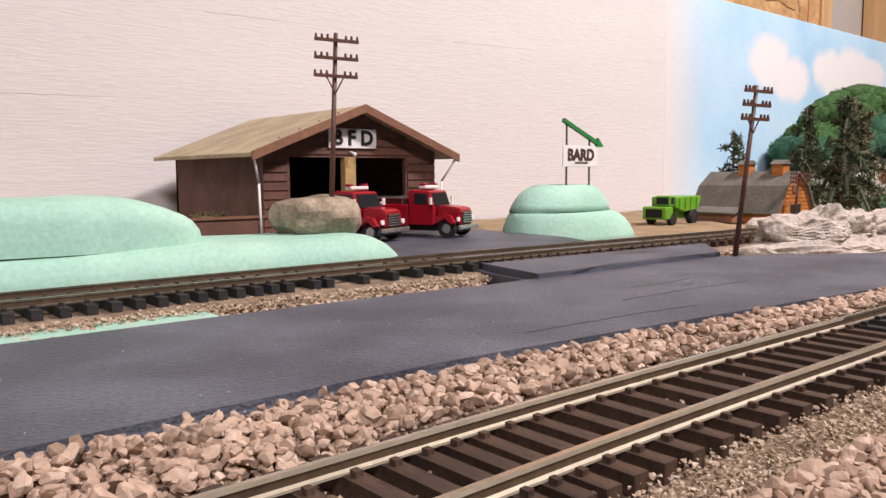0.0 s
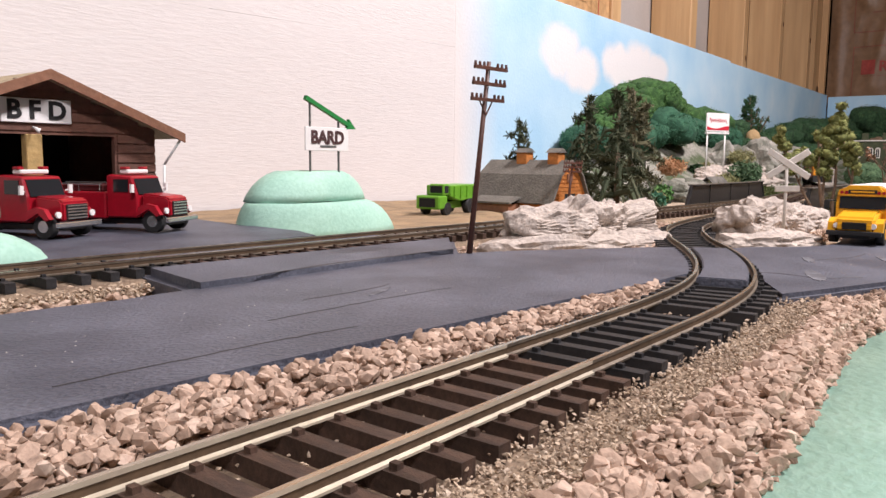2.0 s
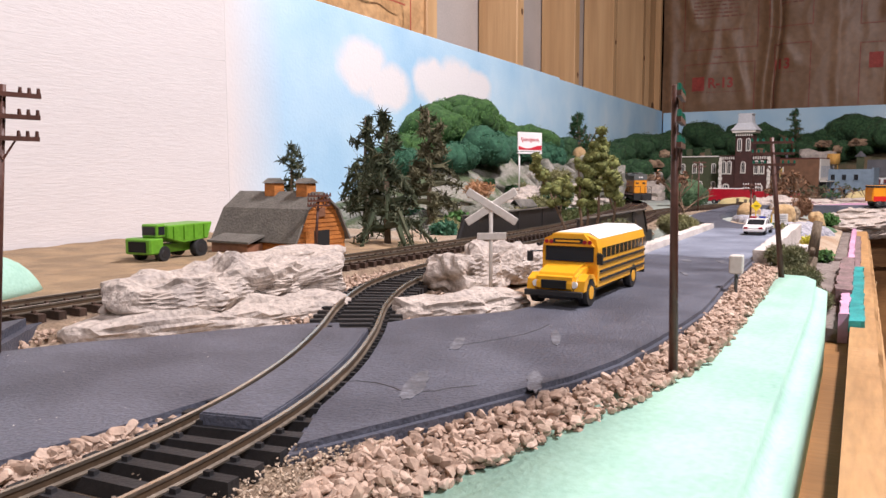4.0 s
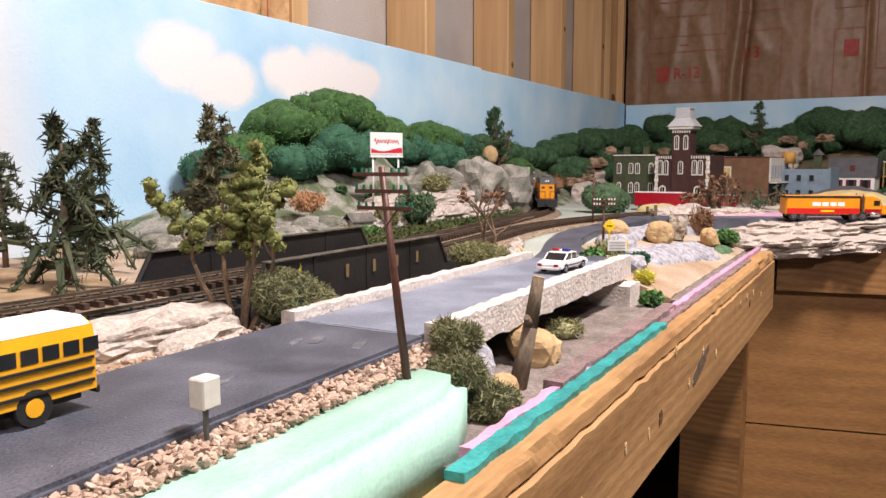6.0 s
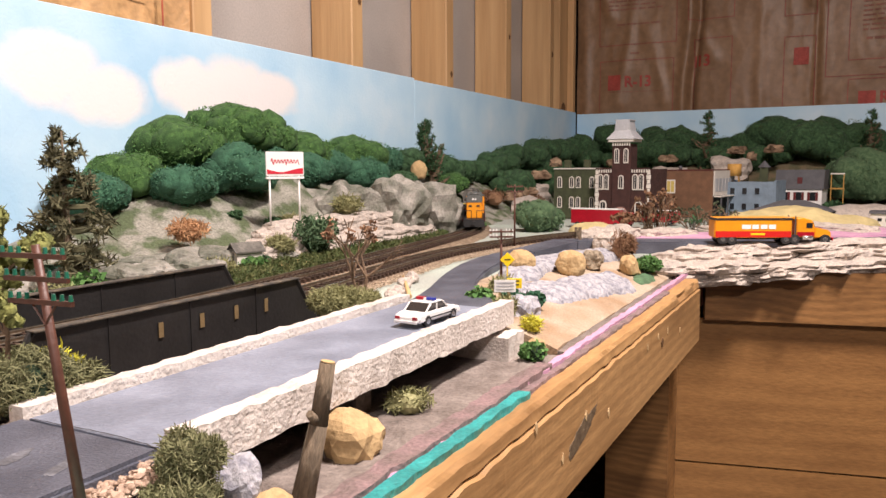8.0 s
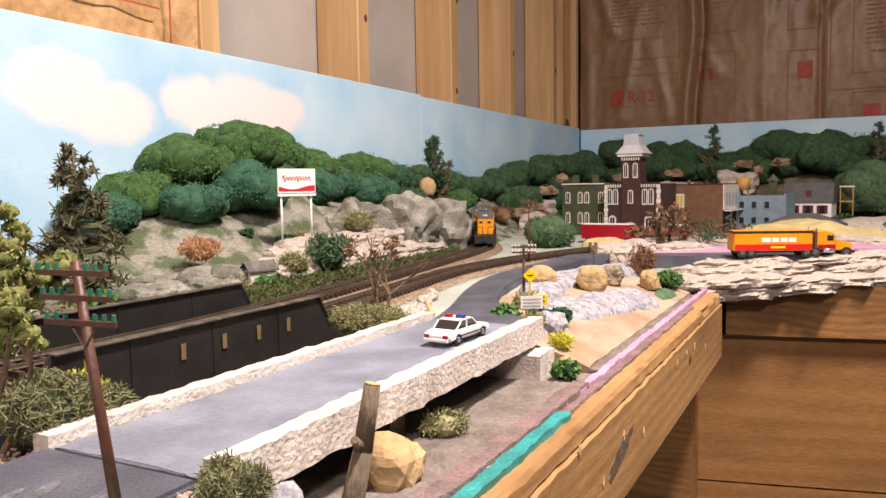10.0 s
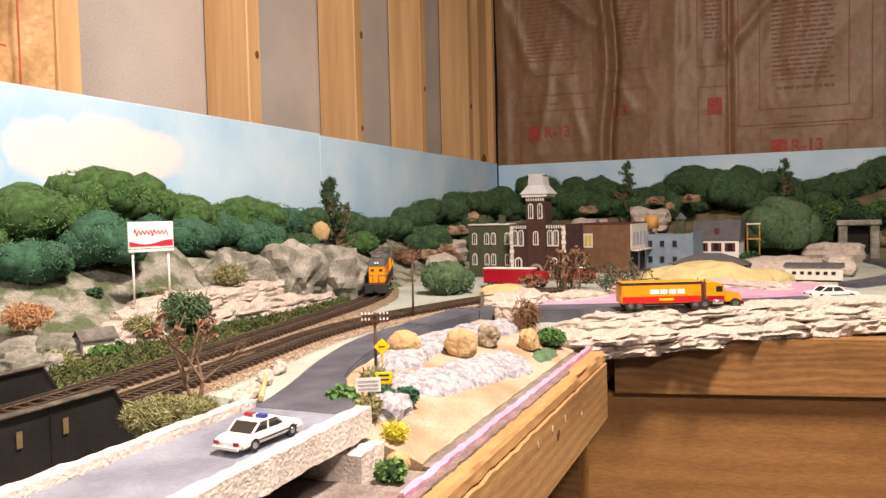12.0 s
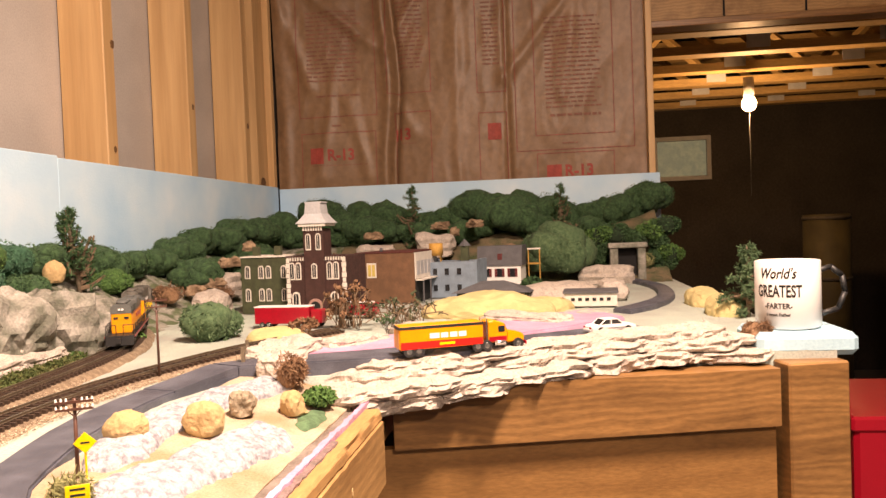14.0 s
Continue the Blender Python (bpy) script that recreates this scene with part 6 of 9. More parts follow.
def girder(y, x0, x1, face, label):
    t = thing("plate_girder", (0, y, 0), label, "bridge girder", "bridge girders")
    z0, z1, sl = 0.981, 1.0225, 0.014
    bm = bmesh.new()
    prism(bm, [(x0, z0), (x1, z0), (x1, z1 - 0.022), (x1 - sl, z1), (x0 + sl, z1), (x0, z1 - 0.022)], -0.0006, 0.0006)
    part("web", bm, GIRDER, t)
    box_part("top_flange", (x0 + sl - 0.001, x1 - sl + 0.001, -0.0032, 0.0032, z1 + 0.0001, z1 + 0.0013), DUSTY, t, 0.0003, "dusty black top flange")
    box_part("bottom_flange", (x0, x1, -0.0032, 0.0032, z0 - 0.0012, z0 - 0.0001), GIRDER, t)
    k = int((x1 - x0) / 0.052)
    for i in range(1, k):
        x = x0 + (x1 - x0) * i / k
        for s in (-1, 1):
            box_part("stiffener", (x - 0.0005, x + 0.0005, min(s * 0.0007, s * 0.0012), max(s * 0.0007, s * 0.0012), z0, z1), GIRDER, t)
    for xa, xb, sg in ((x0, x0 + sl, 1), (x1, x1 - sl, -1)):
        bm = bmesh.new()
        tube(bm, (xa, 0, z1 - 0.022), (xb, 0, z1), 0.0018, n=6)
        part("end_flange", bm, GIRDER, t)
    if face:
        for i, x in enumerate((0.853, 0.884, 0.913, 0.941)):
            for zz in (1.0055,):
                box_part("letter_bar", (x, x + 0.0034, -0.0016, -0.0013, zz, zz + 0.0085), GOLD, t, label="faded gold painted mark")
    return t


girder(0.1515, 0.765, 0.990, True, "black plate girder with four gold marks")
girder(0.2535, 0.770, 1.027, False, "black plate girder behind the tracks")
slab("bridge_deck", (0.755, 1.035, 0.156, 0.249, 0.984, 0.9995), BLACK, "black deck of the railway bridge", "bridge")

# ---------- ravine details ----------
st = thing("tree_stump", (0.776, -0.007, 0.973), "bare grey-brown cut branch standing in the ravine", "stump", rx=7, ry=9)
bm = bmesh.new()
tube(bm, (0, 0, -0.003), (0.002, 0, 0.03), 0.0048, 0.0036, 12)
tube(bm, (0.002, 0, 0.03), (0.001, 0, 0.054), 0.0036, 0.0030, 12)
tube(bm, (0.001, 0, 0.031), (-0.005, 0.0, 0.035), 0.0022, 0.0015, 8)
for v in bm.verts:
    v.co += Vector((1, 1, 0)) * 0.0006 * noise.noise(v.co * 300)
part("trunk", bm, BARKWOOD, st)
bm = bmesh.new()
tube(bm, (0.001, 0, 0.0541), (0.001, 0, 0.0546), 0.0027, n=12)
part("cut_end", bm, CUTWOOD, st)
rock("boulder", (0.829, 0.005, 0.973), (0.0165, 0.013, 0.0135), 31, SANDROCK, "tan broken boulder in the ravine", rough=0.45, sub=3)
rock("boulder", (0.758, -0.008, 0.972), (0.009, 0.007, 0.0085), 33, SANDROCK, "small tan boulder by the stump", rough=0.3)
rock("white_rock", (0.753, 0.004, 0.972), (0.010, 0.009, 0.0165), 35, BLUEROCK, "white rock beside the bridge end", rough=0.45)
bush((0.729, 0.002, 0.996), 0.0120, 41, LEAF_LICHEN, "grey-green lichen bush hanging at the bridge end", 5200, 0.0013, 0.95, 7)
bush((0.720, -0.006, 0.983), 0.0135, 43, LEAF_LICHEN, "grey-green lichen bush below the bridge end", 6000, 0.0013, 0.95, 7)
bush((0.733, -0.014, 0.969), 0.0125, 49, LEAF_LICHEN, "grey-green lichen bush in the ravine corner", 5200, 0.0013, 0.95, 7)
bush((0.890, 0.012, 0.972), 0.0125, 44, LEAF_OLIVE, "dull lichen tuft under the bridge", 800, 0.002, 0.6, 7)
bush((1.012, -0.012, 0.974), 0.0095, 45, LEAF_MID, "green lichen tuft by the abutment", 700, 0.002, 0.8)
bush((1.048, 0.004, 0.984), 0.0085, 46, LEAF_YELLOW, "bright yellow lichen tuft", 600, 0.002, 0.9)
rock("boulder", (1.032, -0.004, 0.972), (0.008, 0.007, 0.0085), 47, SANDROCK, "tan boulder by the abutment", rough=0.3)
rock("boulder", (1.066, 0.004, 0.975), (0.007, 0.006, 0.0075), 48, PEBBLE, "brown boulder by the yellow tuft", rough=0.3)
# bushes beside the road and rails
bush((0.748, 0.113, 0.996), 0.0195, 51, LEAF_LICHEN, "grey-green lichen bush beside the bridge", 7000, 0.0015, 0.95, 8)
bush((0.770, 0.116, 0.995), 0.0145, 52, LEAF_LICHEN, "grey-green lichen bush by the girder", 3200, 0.0017, 0.95, 7)
bush((0.768, 0.122, 1.004), 0.010, 53, LEAF_YELLOW, "yellow lichen bush by the girder", 700, 0.0025, 0.9)
bush((0.978, 0.120, 0.996), 0.018, 54, LEAF_OLIVE, "olive lichen bush at the girder's end", 4200, 0.0018, 0.8, 8)
bush((1.004, 0.118, 0.995), 0.015, 55, LEAF_OLIVE, "olive lichen bush beside the road", 3400, 0.0018, 0.75, 7)

# ---------- trees ----------
def conifer(loc, h, r, seed, label, mat_leaf=LEAF_PINE, droop=0.5, scraps=1500, bare=0.12, lean=0.03):
    t = thing("conifer", loc, label, "tree", "conifers")
    rg = random.Random(seed)
    bm = bmesh.new()
    p = Vector((0, 0, -0.004))
    bend = Vector((rg.uniform(-1, 1), rg.uniform(-1, 1), 0)) * lean * h
    q = Vector((bend.x * 0.4, bend.y * 0.4, h * 0.5))
    tube(bm, p, q, h * 0.028, h * 0.018, 8)
    tube(bm, q, (bend.x, bend.y, h * 0.98), h * 0.018, h * 0.006, 7)
    part("trunk", bm, BARKWOOD, t)
    bm = bmesh.new()
    blobs = []
    n = int(34 * max(0.6, h / 0.1))
    side = rg.random() * 6.28
    for i in range(n):
        f = bare + (1 - bare) * (i + rg.random()) / n
        c = Vector((bend.x * f, bend.y * f, h * f * 0.97))
        a = rg.random() * 6.28
        ln = r * (1.05 - f) ** 0.8 * rg.uniform(0.45, 1.45) * (1 + 0.35 * math.cos(a - side + 5 * f)) + 0.004
        d = Vector((math.cos(a), math.sin(a), 0))
        m = c + d * ln * 0.55 + Vector((0, 0, ln * 0.10 * rg.uniform(-1, 1.5)))
        e = c + d * ln + Vector((rg.uniform(-.2, .2) * ln, rg.uniform(-.2, .2) * ln, ln * (-droop + rg.uniform(-0.2, 0.9))))
        th = h * 0.022 * (1.25 - f)
        tube(bm, c, m, th * 1.2, th, 5, False)
        tube(bm, m, e, th, th * 0.45, 5)
        for k in range(3):
            w = m.lerp(e, k / 2.5)
            blobs.append(((w.x, w.y, w.z), th * 1.7, max(3, scraps // (n * 3))))
    tagged(part("branchwork", bm, mat_leaf if mat_leaf in (LEAF_PINE, LEAF_MOSS) else TWIG, t), kind="stuff")
    vs, fs = leaf_cloud(blobs, 0.0036, seed, thin=0.3)
    tagged(mesh_from("needle_scatter", vs, fs, mat_leaf, t), kind="stuff")
    return t


conifer((0.772, 0.322, 0.997), 0.117, 0.034, 61, "dark drooping model conifer beside the girder bridge", scraps=1300, droop=0.8)
conifer((0.846, 0.395, 0.997), 0.121, 0.032, 63, "dark sparse model conifer near the barn", scraps=1100, droop=0.75)
conifer((0.985, 0.400, 1.0), 0.134, 0.036, 64, "mossy crooked model conifer on the hillside", LEAF_MOSS, scraps=2600)
conifer((0.812, 0.460, 1.0), 0.090, 0.024, 65, "small sparse conifer behind the barn", scraps=700)
conifer((1.80, 0.485, 1.05), 0.135, 0.030, 67, "tall dark green conifer before the backdrop", LEAF_DARK, -0.6, 2600, lean=0.12)
conifer((2.70, 0.135, 1.06), 0.19, 0.035, 68, "dark fir on the end hillside", LEAF_DARK, 0.2, 1800)
conifer((2.70, -0.235, 1.06), 0.18, 0.035, 69, "dark fir on the end hillside", LEAF_DARK, 0.2, 1800)
conifer((1.86, -0.474, 0.998), 0.100, 0.030, 70, "dull green fir standing at the table's corner", LEAF_SAGE, 0.15, 3000, 0.02)


def leafy_tree(loc, h, spread, seed, leaf_material, label, puffs=16, leaves=220, twig=TWIG, leaf=0.0028):
    t = thing("leafy_tree", loc, label, "tree")
    rg = random.Random(seed)
    bm = bmesh.new()
    ends = []

    def grow(p, d, ln, th, lv):
        q = p + d * ln
        tube(bm, p, q, th, th * 0.68, 6)
        if lv == 0:
            ends.append(q)
            return
        for _ in range(3 if lv > 1 else 2):
            nd = (d + Vector((rg.uniform(-1, 1), rg.uniform(-1, 1), rg.uniform(-0.25, 0.6))) * 0.8).normalized()
            grow(q, nd, ln * rg.uniform(0.6, 0.85), th * 0.62, lv - 1)
    for k in range(2):
        grow(Vector((0.002 * k, 0, -0.003)), Vector((rg.uniform(-.25, .25), rg.uniform(-.25, .25), 1)).normalized(), h * 0.33, h * 0.022, 3)
    tagged(part("limbwork", bm, twig, t), kind="stuff")
    if leaves:
        rg.shuffle(ends)
        blobs = [((e.x, e.y, e.z), spread * rg.uniform(0.07, 0.17), leaves) for e in ends[:puffs]]
        vs, fs = leaf_cloud(blobs, leaf, seed)
        mesh_from("foliage", vs, fs, leaf_material, t)
    return t



FOAM_TREE = mat("yellow_green_foam", (0.20, 0.21, 0.062), 1.0, var=0.5, grain=900, stain=200, bump=1.0, color2=(0.095, 0.11, 0.03))


def lumpy_tree(loc, h, seed, label):
    """A model tree of several upright crooked limbs, each carrying knobs of foam foliage along its upper part."""
    t = thing("leafy_tree", loc, label, "tree")
    rg = random.Random(seed)
    bm = bmesh.new()
    blobs = []

    def limb(p, d, ln, th, bare, lv):
        steps = 7
        for k in range(steps):
            f = k / steps
            d = (d + Vector((rg.uniform(-1, 1), rg.uniform(-1, 1), rg.uniform(-0.1, 0.5))) * 0.22).normalized()
            q = p + d * ln / steps
            tube(bm, p, q, th * (1 - 0.75 * f), th * (1 - 0.75 * (k + 1) / steps), 6)
            if f >= bare:
                for _ in range(2):
                    o = Vector((rg.uniform(-1, 1), rg.uniform(-1, 1), rg.uniform(-0.6, 0.8))) * h * 0.035
                    blobs.append((tuple(p.lerp(q, rg.random()) + o), h * rg.uniform(0.030, 0.056) * (1.1 - 0.35 * f), 34))
            if lv and k in (3, 4, 5):
                limb(q, (d + Vector((rg.uniform(-1, 1), rg.uniform(-1, 1), 0.2)) * 0.95).normalized(), ln * rg.uniform(0.28, 0.45), th * 0.5, 0.3, lv - 1)
            p = q
    for dx, dy, ln in ((-0.34, 0.50, 0.86), (-0.14, 0.18, 0.96), (0.10, -0.14, 1.02), (0.30, -0.48, 0.88), (0.30, 0.22, 0.80)):
        limb(Vector((dx * 0.006, dy * 0.006, -0.003)), Vector((dx, dy, 1)).normalized(), h * ln, h * 0.020, 0.50, 1)
    tagged(part("limbwork", bm, TWIG, t), kind="stuff")
    bm = bmesh.new()
    for k, (c, rr, _) in enumerate(blobs):
        rock_mesh(bm, (rr, rr, rr * 0.85), seed + 1.3 * k, 2, 0.5, at=c)
    tagged(part("foam_foliage", bm, FOAM_TREE, t, smooth=True), kind="stuff")
    vs, fs = leaf_cloud(blobs, 0.0013, seed, 0.9, 0.6, 0.95)
    tagged(mesh_from("foliage", vs, fs, LEAF_TREE, t), kind="stuff")
    return t


lumpy_tree((0.732, 0.126, 0.996), 0.084, 75, "yellow-green model tree with twisted limbs by the bridge")
leafy_tree((1.013, 0.122, 0.998), 0.078, 0.03, 77, LEAF_RUST, "bare twiggy model tree beside the road", 10, 14, TWIG, 0.002)
leafy_tree((1.625, 0.085, 1.0), 0.045, 0.03, 79, LEAF_RUST, "low straggling bush with red berries", 18, 30, TWIG, 0.0022)
leafy_tree((1.70, 0.005, 1.0), 0.032, 0.03, 80, LEAF_DARK, "bare fallen twigs on the plaster", 8, 10, mat("grey_twig", (0.09, 0.085, 0.075), 0.9), 0.002)

# clumps of foliage over the hill
for i, (x, y, zt, m) in enumerate((
        (1.10, 0.520, 1.100, LEAF_BLUE), (1.155, 0.525, 1.122, LEAF_MID), (1.235, 0.53, 1.160, LEAF_MID), (1.33, 0.53, 1.186, LEAF_MID), (1.395, 0.535, 1.172, LEAF_MID),
        (1.19, 0.475, 1.105, LEAF_BLUE), (1.28, 0.480, 1.128, LEAF_BLUE), (1.36, 0.485, 1.122, LEAF_BLUE), (1.475, 0.540, 1.152, LEAF_MID), (1.435, 0.495, 1.122, LEAF_BLUE),
        (1.525, 0.52, 1.130, LEAF_BLUE), (1.61, 0.53, 1.158, LEAF_MID), (1.685, 0.53, 1.142, LEAF_BLUE), (1.575, 0.485, 1.115, LEAF_BLUE), (1.755, 0.53, 1.140, LEAF_DARK),
        (1.845, 0.54, 1.135, LEAF_DARK), (1.93, 0.53, 1.128, LEAF_DARK), (2.02, 0.53, 1.120, LEAF_DARK), (2.10, 0.53, 1.122, LEAF_DARK), (2.20, 0.53, 1.142, LEAF_DARK),
        (2.30, 0.53, 1.160, LEAF_DARK), (2.40, 0.53, 1.160, LEAF_DARK), (2.50, 0.53, 1.180, LEAF_DARK), (2.62, 0.52, 1.185, LEAF_DARK), (2.74, 0.50, 1.195, LEAF_DARK),
        (1.66, 0.48, 1.10, LEAF_DARK), (1.89, 0.49, 1.09, LEAF_MID), (2.15, 0.47, 1.10, LEAF_DARK), (2.28, 0.46, 1.10, LEAF_DARK), (2.42, 0.47, 1.12, LEAF_DARK))):
    b = hill(x, y) - 0.008
    r = max(0.022, min(0.055, (zt - b) / 1.42))
    bush((x, y, max(b, zt - 1.42 * r)), r, 100 + i, m, "rounded clump of green foam foliage on the hillside", 7500, 0.0016, 0.85, 12, "tree", "foliage clumps", 0.93, 0.55, FOAM[m.name])
for i in range(34):
    y = 0.50 - 1.02 * (i % 17) / 16.0
    front = i >= 17
    x = (2.72 if front else 2.86) + 0.03 * noise.noise(Vector((i * 3.3, 0, 0)))
    y += 0.025 * front
    zt = (1.155 if front else 1.205) + 0.105 * noise.noise(Vector((y * 13.0, 2.0 * front, 1.0))) + (0.02 if abs(y + 0.06) < 0.05 and not front else 0)
    if front and -0.46 < y < -0.34:
        continue
    y = max(y, -0.475)
    b = hill(x, y) - 0.008
    bush((x, y, b), max(0.03, min(0.075, (zt - b) / 1.42)), 200 + i, LEAF_DARK, "dark green clump of foliage before the end backdrop", 4500, 0.0021, 0.9, 8, "tree", "end wall trees", 0.93, 0.55, FOAM["dark_green_foliage"])
bush((2.55, -0.230, 1.0), 0.085, 250, LEAF_SAGE, "large rounded sage green tree by the tunnel", 6000, 0.0026, 0.95, 15, "tree", "", 0.9, 0.5, FOAM["sage_green_foliage"])
for i, (x, y, z, r, m) in enumerate(((1.125, 0.405, 1.03, 0.020, LEAF_ORANGE), (2.55, 0.10, 1.02, 0.035, LEAF_RUST), (2.60, 0.33, 1.05, 0.03, LEAF_RUST), (2.58, 0.235, 1.03, 0.025, LEAF_OLIVE), (1.98, 0.44, 1.03, 0.026, LEAF_RUST), (2.14, 0.42, 1.01, 0.03, LEAF_RUST),
                                     (1.205, 0.352, 1.015, 0.014, LEAF_OLIVE), (1.385, 0.385, 1.045, 0.021, LEAF_OLIVE), (1.09, 0.335, 1.0, 0.016, LEAF_OLIVE), (1.145, 0.340, 0.998, 0.016, LEAF_MID), (1.50, 0.40, 1.06, 0.016, LEAF_OLIVE),
                                     (2.60, -0.43, 1.03, 0.03, LEAF_OLIVE), (1.04, 0.345, 0.998, 0.016, LEAF_BLUE), (0.97, 0.355, 0.997, 0.018, LEAF_MID), (0.91, 0.34, 0.996, 0.016, LEAF_BLUE), (1.0, 0.315, 0.996, 0.014, LEAF_MID))):
    bush((x, y, z - 0.006), r, 300 + i, m, "small dry lichen tuft on the hillside", 900, 0.003, 0.8, 6)
bush((1.255, 0.345, 1.0), 0.026, 331, LEAF_SAGE, "airy grey-green shrub before the billboard", 2200, 0.0024, 1.15, 9, "bush", "", 0.6, 0.5)
bush((1.735, 0.253, 0.986), 0.040, 333, LEAF_SAGE, "rounded green shrub beside the tracks", 4000, 0.0024, 0.95, 8, "bush", "", 0.88, 0.5, FOAM["sage_green_foliage"])
bush((2.36, -0.165, 0.998), 0.022, 334, LEAF_DARK, "dark shrub behind the houses", 700, 0.004)
rock("boulder", (1.705, 0.46, 1.085), (0.014, 0.014, 0.018), 340, SANDROCK, "tan rounded stone on the hill crest", rough=0.2)
for i, (x, y, z, s) in enumerate(((1.53, 0.40, 1.02, (0.06, 0.04, 0.045)), (1.62, 0.405, 1.01, (0.055, 0.04, 0.05)), (1.70, 0.425, 1.0, (0.05, 0.04, 0.048)), (1.78, 0.475, 1.0, (0.045, 0.035, 0.04)), (1.44, 0.43, 1.03, (0.06, 0.03, 0.035)))):
    rock("grey_boulder", (x, y, z - 0.01), s, 350 + i, GREYROCK, "large craggy grey rock face on the hillside", rough=0.62, sub=4, layers=1, rz=i * 40)
for i, (x, y, z, s, rz_) in enumerate(((1.22, 0.372, 0.998, (0.045, 0.026, 0.015), -3), (1.31, 0.378, 0.998, (0.065, 0.028, 0.016), 4), (1.42, 0.375, 0.998, (0.075, 0.030, 0.016), -2), (1.52, 0.372, 0.998, (0.06, 0.026, 0.014), 6),
                                       (1.30, 0.395, 1.017, (0.060, 0.024, 0.015), -4), (1.40, 0.392, 1.020, (0.065, 0.026, 0.014), 3), (1.50, 0.392, 1.020, (0.06, 0.026, 0.014), -3), (1.24, 0.39, 1.014, (0.03, 0.02, 0.012), 9),
                                       (1.07, 0.338, 0.996, (0.03, 0.018, 0.014), 12), (1.01, 0.345, 0.996, (0.03, 0.02, 0.016), -9), (1.14, 0.375, 1.0, (0.035, 0.02, 0.014), 4))):
    rock("rock_ledge", (x, y, z - 0.002), s, 370 + i, PLASTER if i < 8 else GREYROCK, "stratified grey-white rock ledge below the billboard", rough=0.42, layers=4, sub=4, rz=rz_, flat=0.2)
for i, (x, y, z, s) in enumerate(((2.20, 0.44, 1.02, (0.05, 0.03, 0.03)), (2.06, 0.40, 1.0, (0.04, 0.03, 0.025)), (2.62, 0.07, 1.07, (0.03, 0.05, 0.035)), (2.62, 0.22, 1.06, (0.03, 0.05, 0.025)), (2.52, -0.33, 1.0, (0.03, 0.06, 0.025)), (2.17, -0.315, 0.998, (0.05, 0.025, 0.022)))):
    rock("rock_ledge", (x, y, z), s, 390 + i, PLASTER, "tan-white layered rock outcrop on the far hill", rough=0.4, layers=3, sub=3)

for i, (x, y, z) in enumerate(((2.640, 0.378, 1.136), (2.640, 0.231, 1.145), (2.640, 0.058, 1.164), (2.640, 0.023, 1.147), (2.640, -0.027, 1.166), (2.640, -0.108, 1.100), (2.059, 0.430, 1.063), (2.131, 0.430, 1.071), (2.213, 0.430, 1.106), (2.320, 0.430, 1.134))):
    b = hill(x, y)
    rock("rock_ledge", (x, y, max(b - 0.01, z - 0.03)), (0.013, 0.017 + 0.008 * (i % 3), 0.011), 400 + i, TANROCK, "tan broken rock among the hillside trees", rough=0.6, layers=2, sub=3, rz=i * 31)
for i, (y, zt) in enumerate(((-0.326, 1.127), (-0.359, 1.132), (-0.398, 1.117), (-0.445, 1.133), (-0.478, 1.148), (-0.456, 1.068), (-0.485, 1.081), (-0.338, 1.086), (-0.311, 1.073))):
    b = hill(2.6, y) - 0.006
    r = max(0.02, min(0.036, (zt - b) / 1.42))
    bush((2.61, y, max(b, zt - 1.42 * r)), r, 520 + i, LEAF_DARK if i % 3 else LEAF_MID, "dark foliage clump round the tunnel", 3000, 0.0022, 0.9, 7, "tree", "end wall trees")

for i, (y, zt) in enumerate(((-0.462, 1.105), (-0.474, 1.055), (-0.448, 1.045), (-0.43, 1.12), (-0.335, 1.055))):
    bush((2.615, y, zt - 0.045), 0.032, 540 + i, LEAF_DARK, "dark foliage clump round the tunnel", 3000, 0.0022, 0.9, 7, "tree", "end wall trees")
rh = random.Random(77)
for i in range(30):
    x, y = rh.uniform(0.93, 1.72), rh.uniform(0.345, 0.445)
    if abs(x - 1.26) < 0.035 and y < 0.41:
        continue
    bush((x, y, hill(x, y) - 0.004), rh.uniform(0.008, 0.017), 560 + i, (LEAF_BLUE, LEAF_MID, LEAF_SAGE, LEAF_OLIVE, LEAF_DARK)[i % 5], "small green shrub tuft on the rocky hillside", 900, 0.0022, 0.8, 6, "bush", "hillside tufts")

for i in range(16):
    x, y = 0.93 + 0.30 * ((i * 0.618) % 1.0), 0.350 + 0.085 * ((i * 0.37 + 0.1) % 1.0)
    rock("rock_ledge", (x, y, hill(x, y) - 0.004), (rh.uniform(0.016, 0.034), rh.uniform(0.010, 0.016), rh.uniform(0.008, 0.014)), 600 + i, GREYROCK, "broken grey rock on the mossy hillside", "rock", "hillside rocks", rough=0.55, layers=2, sub=3, rz=rh.uniform(-20, 20))


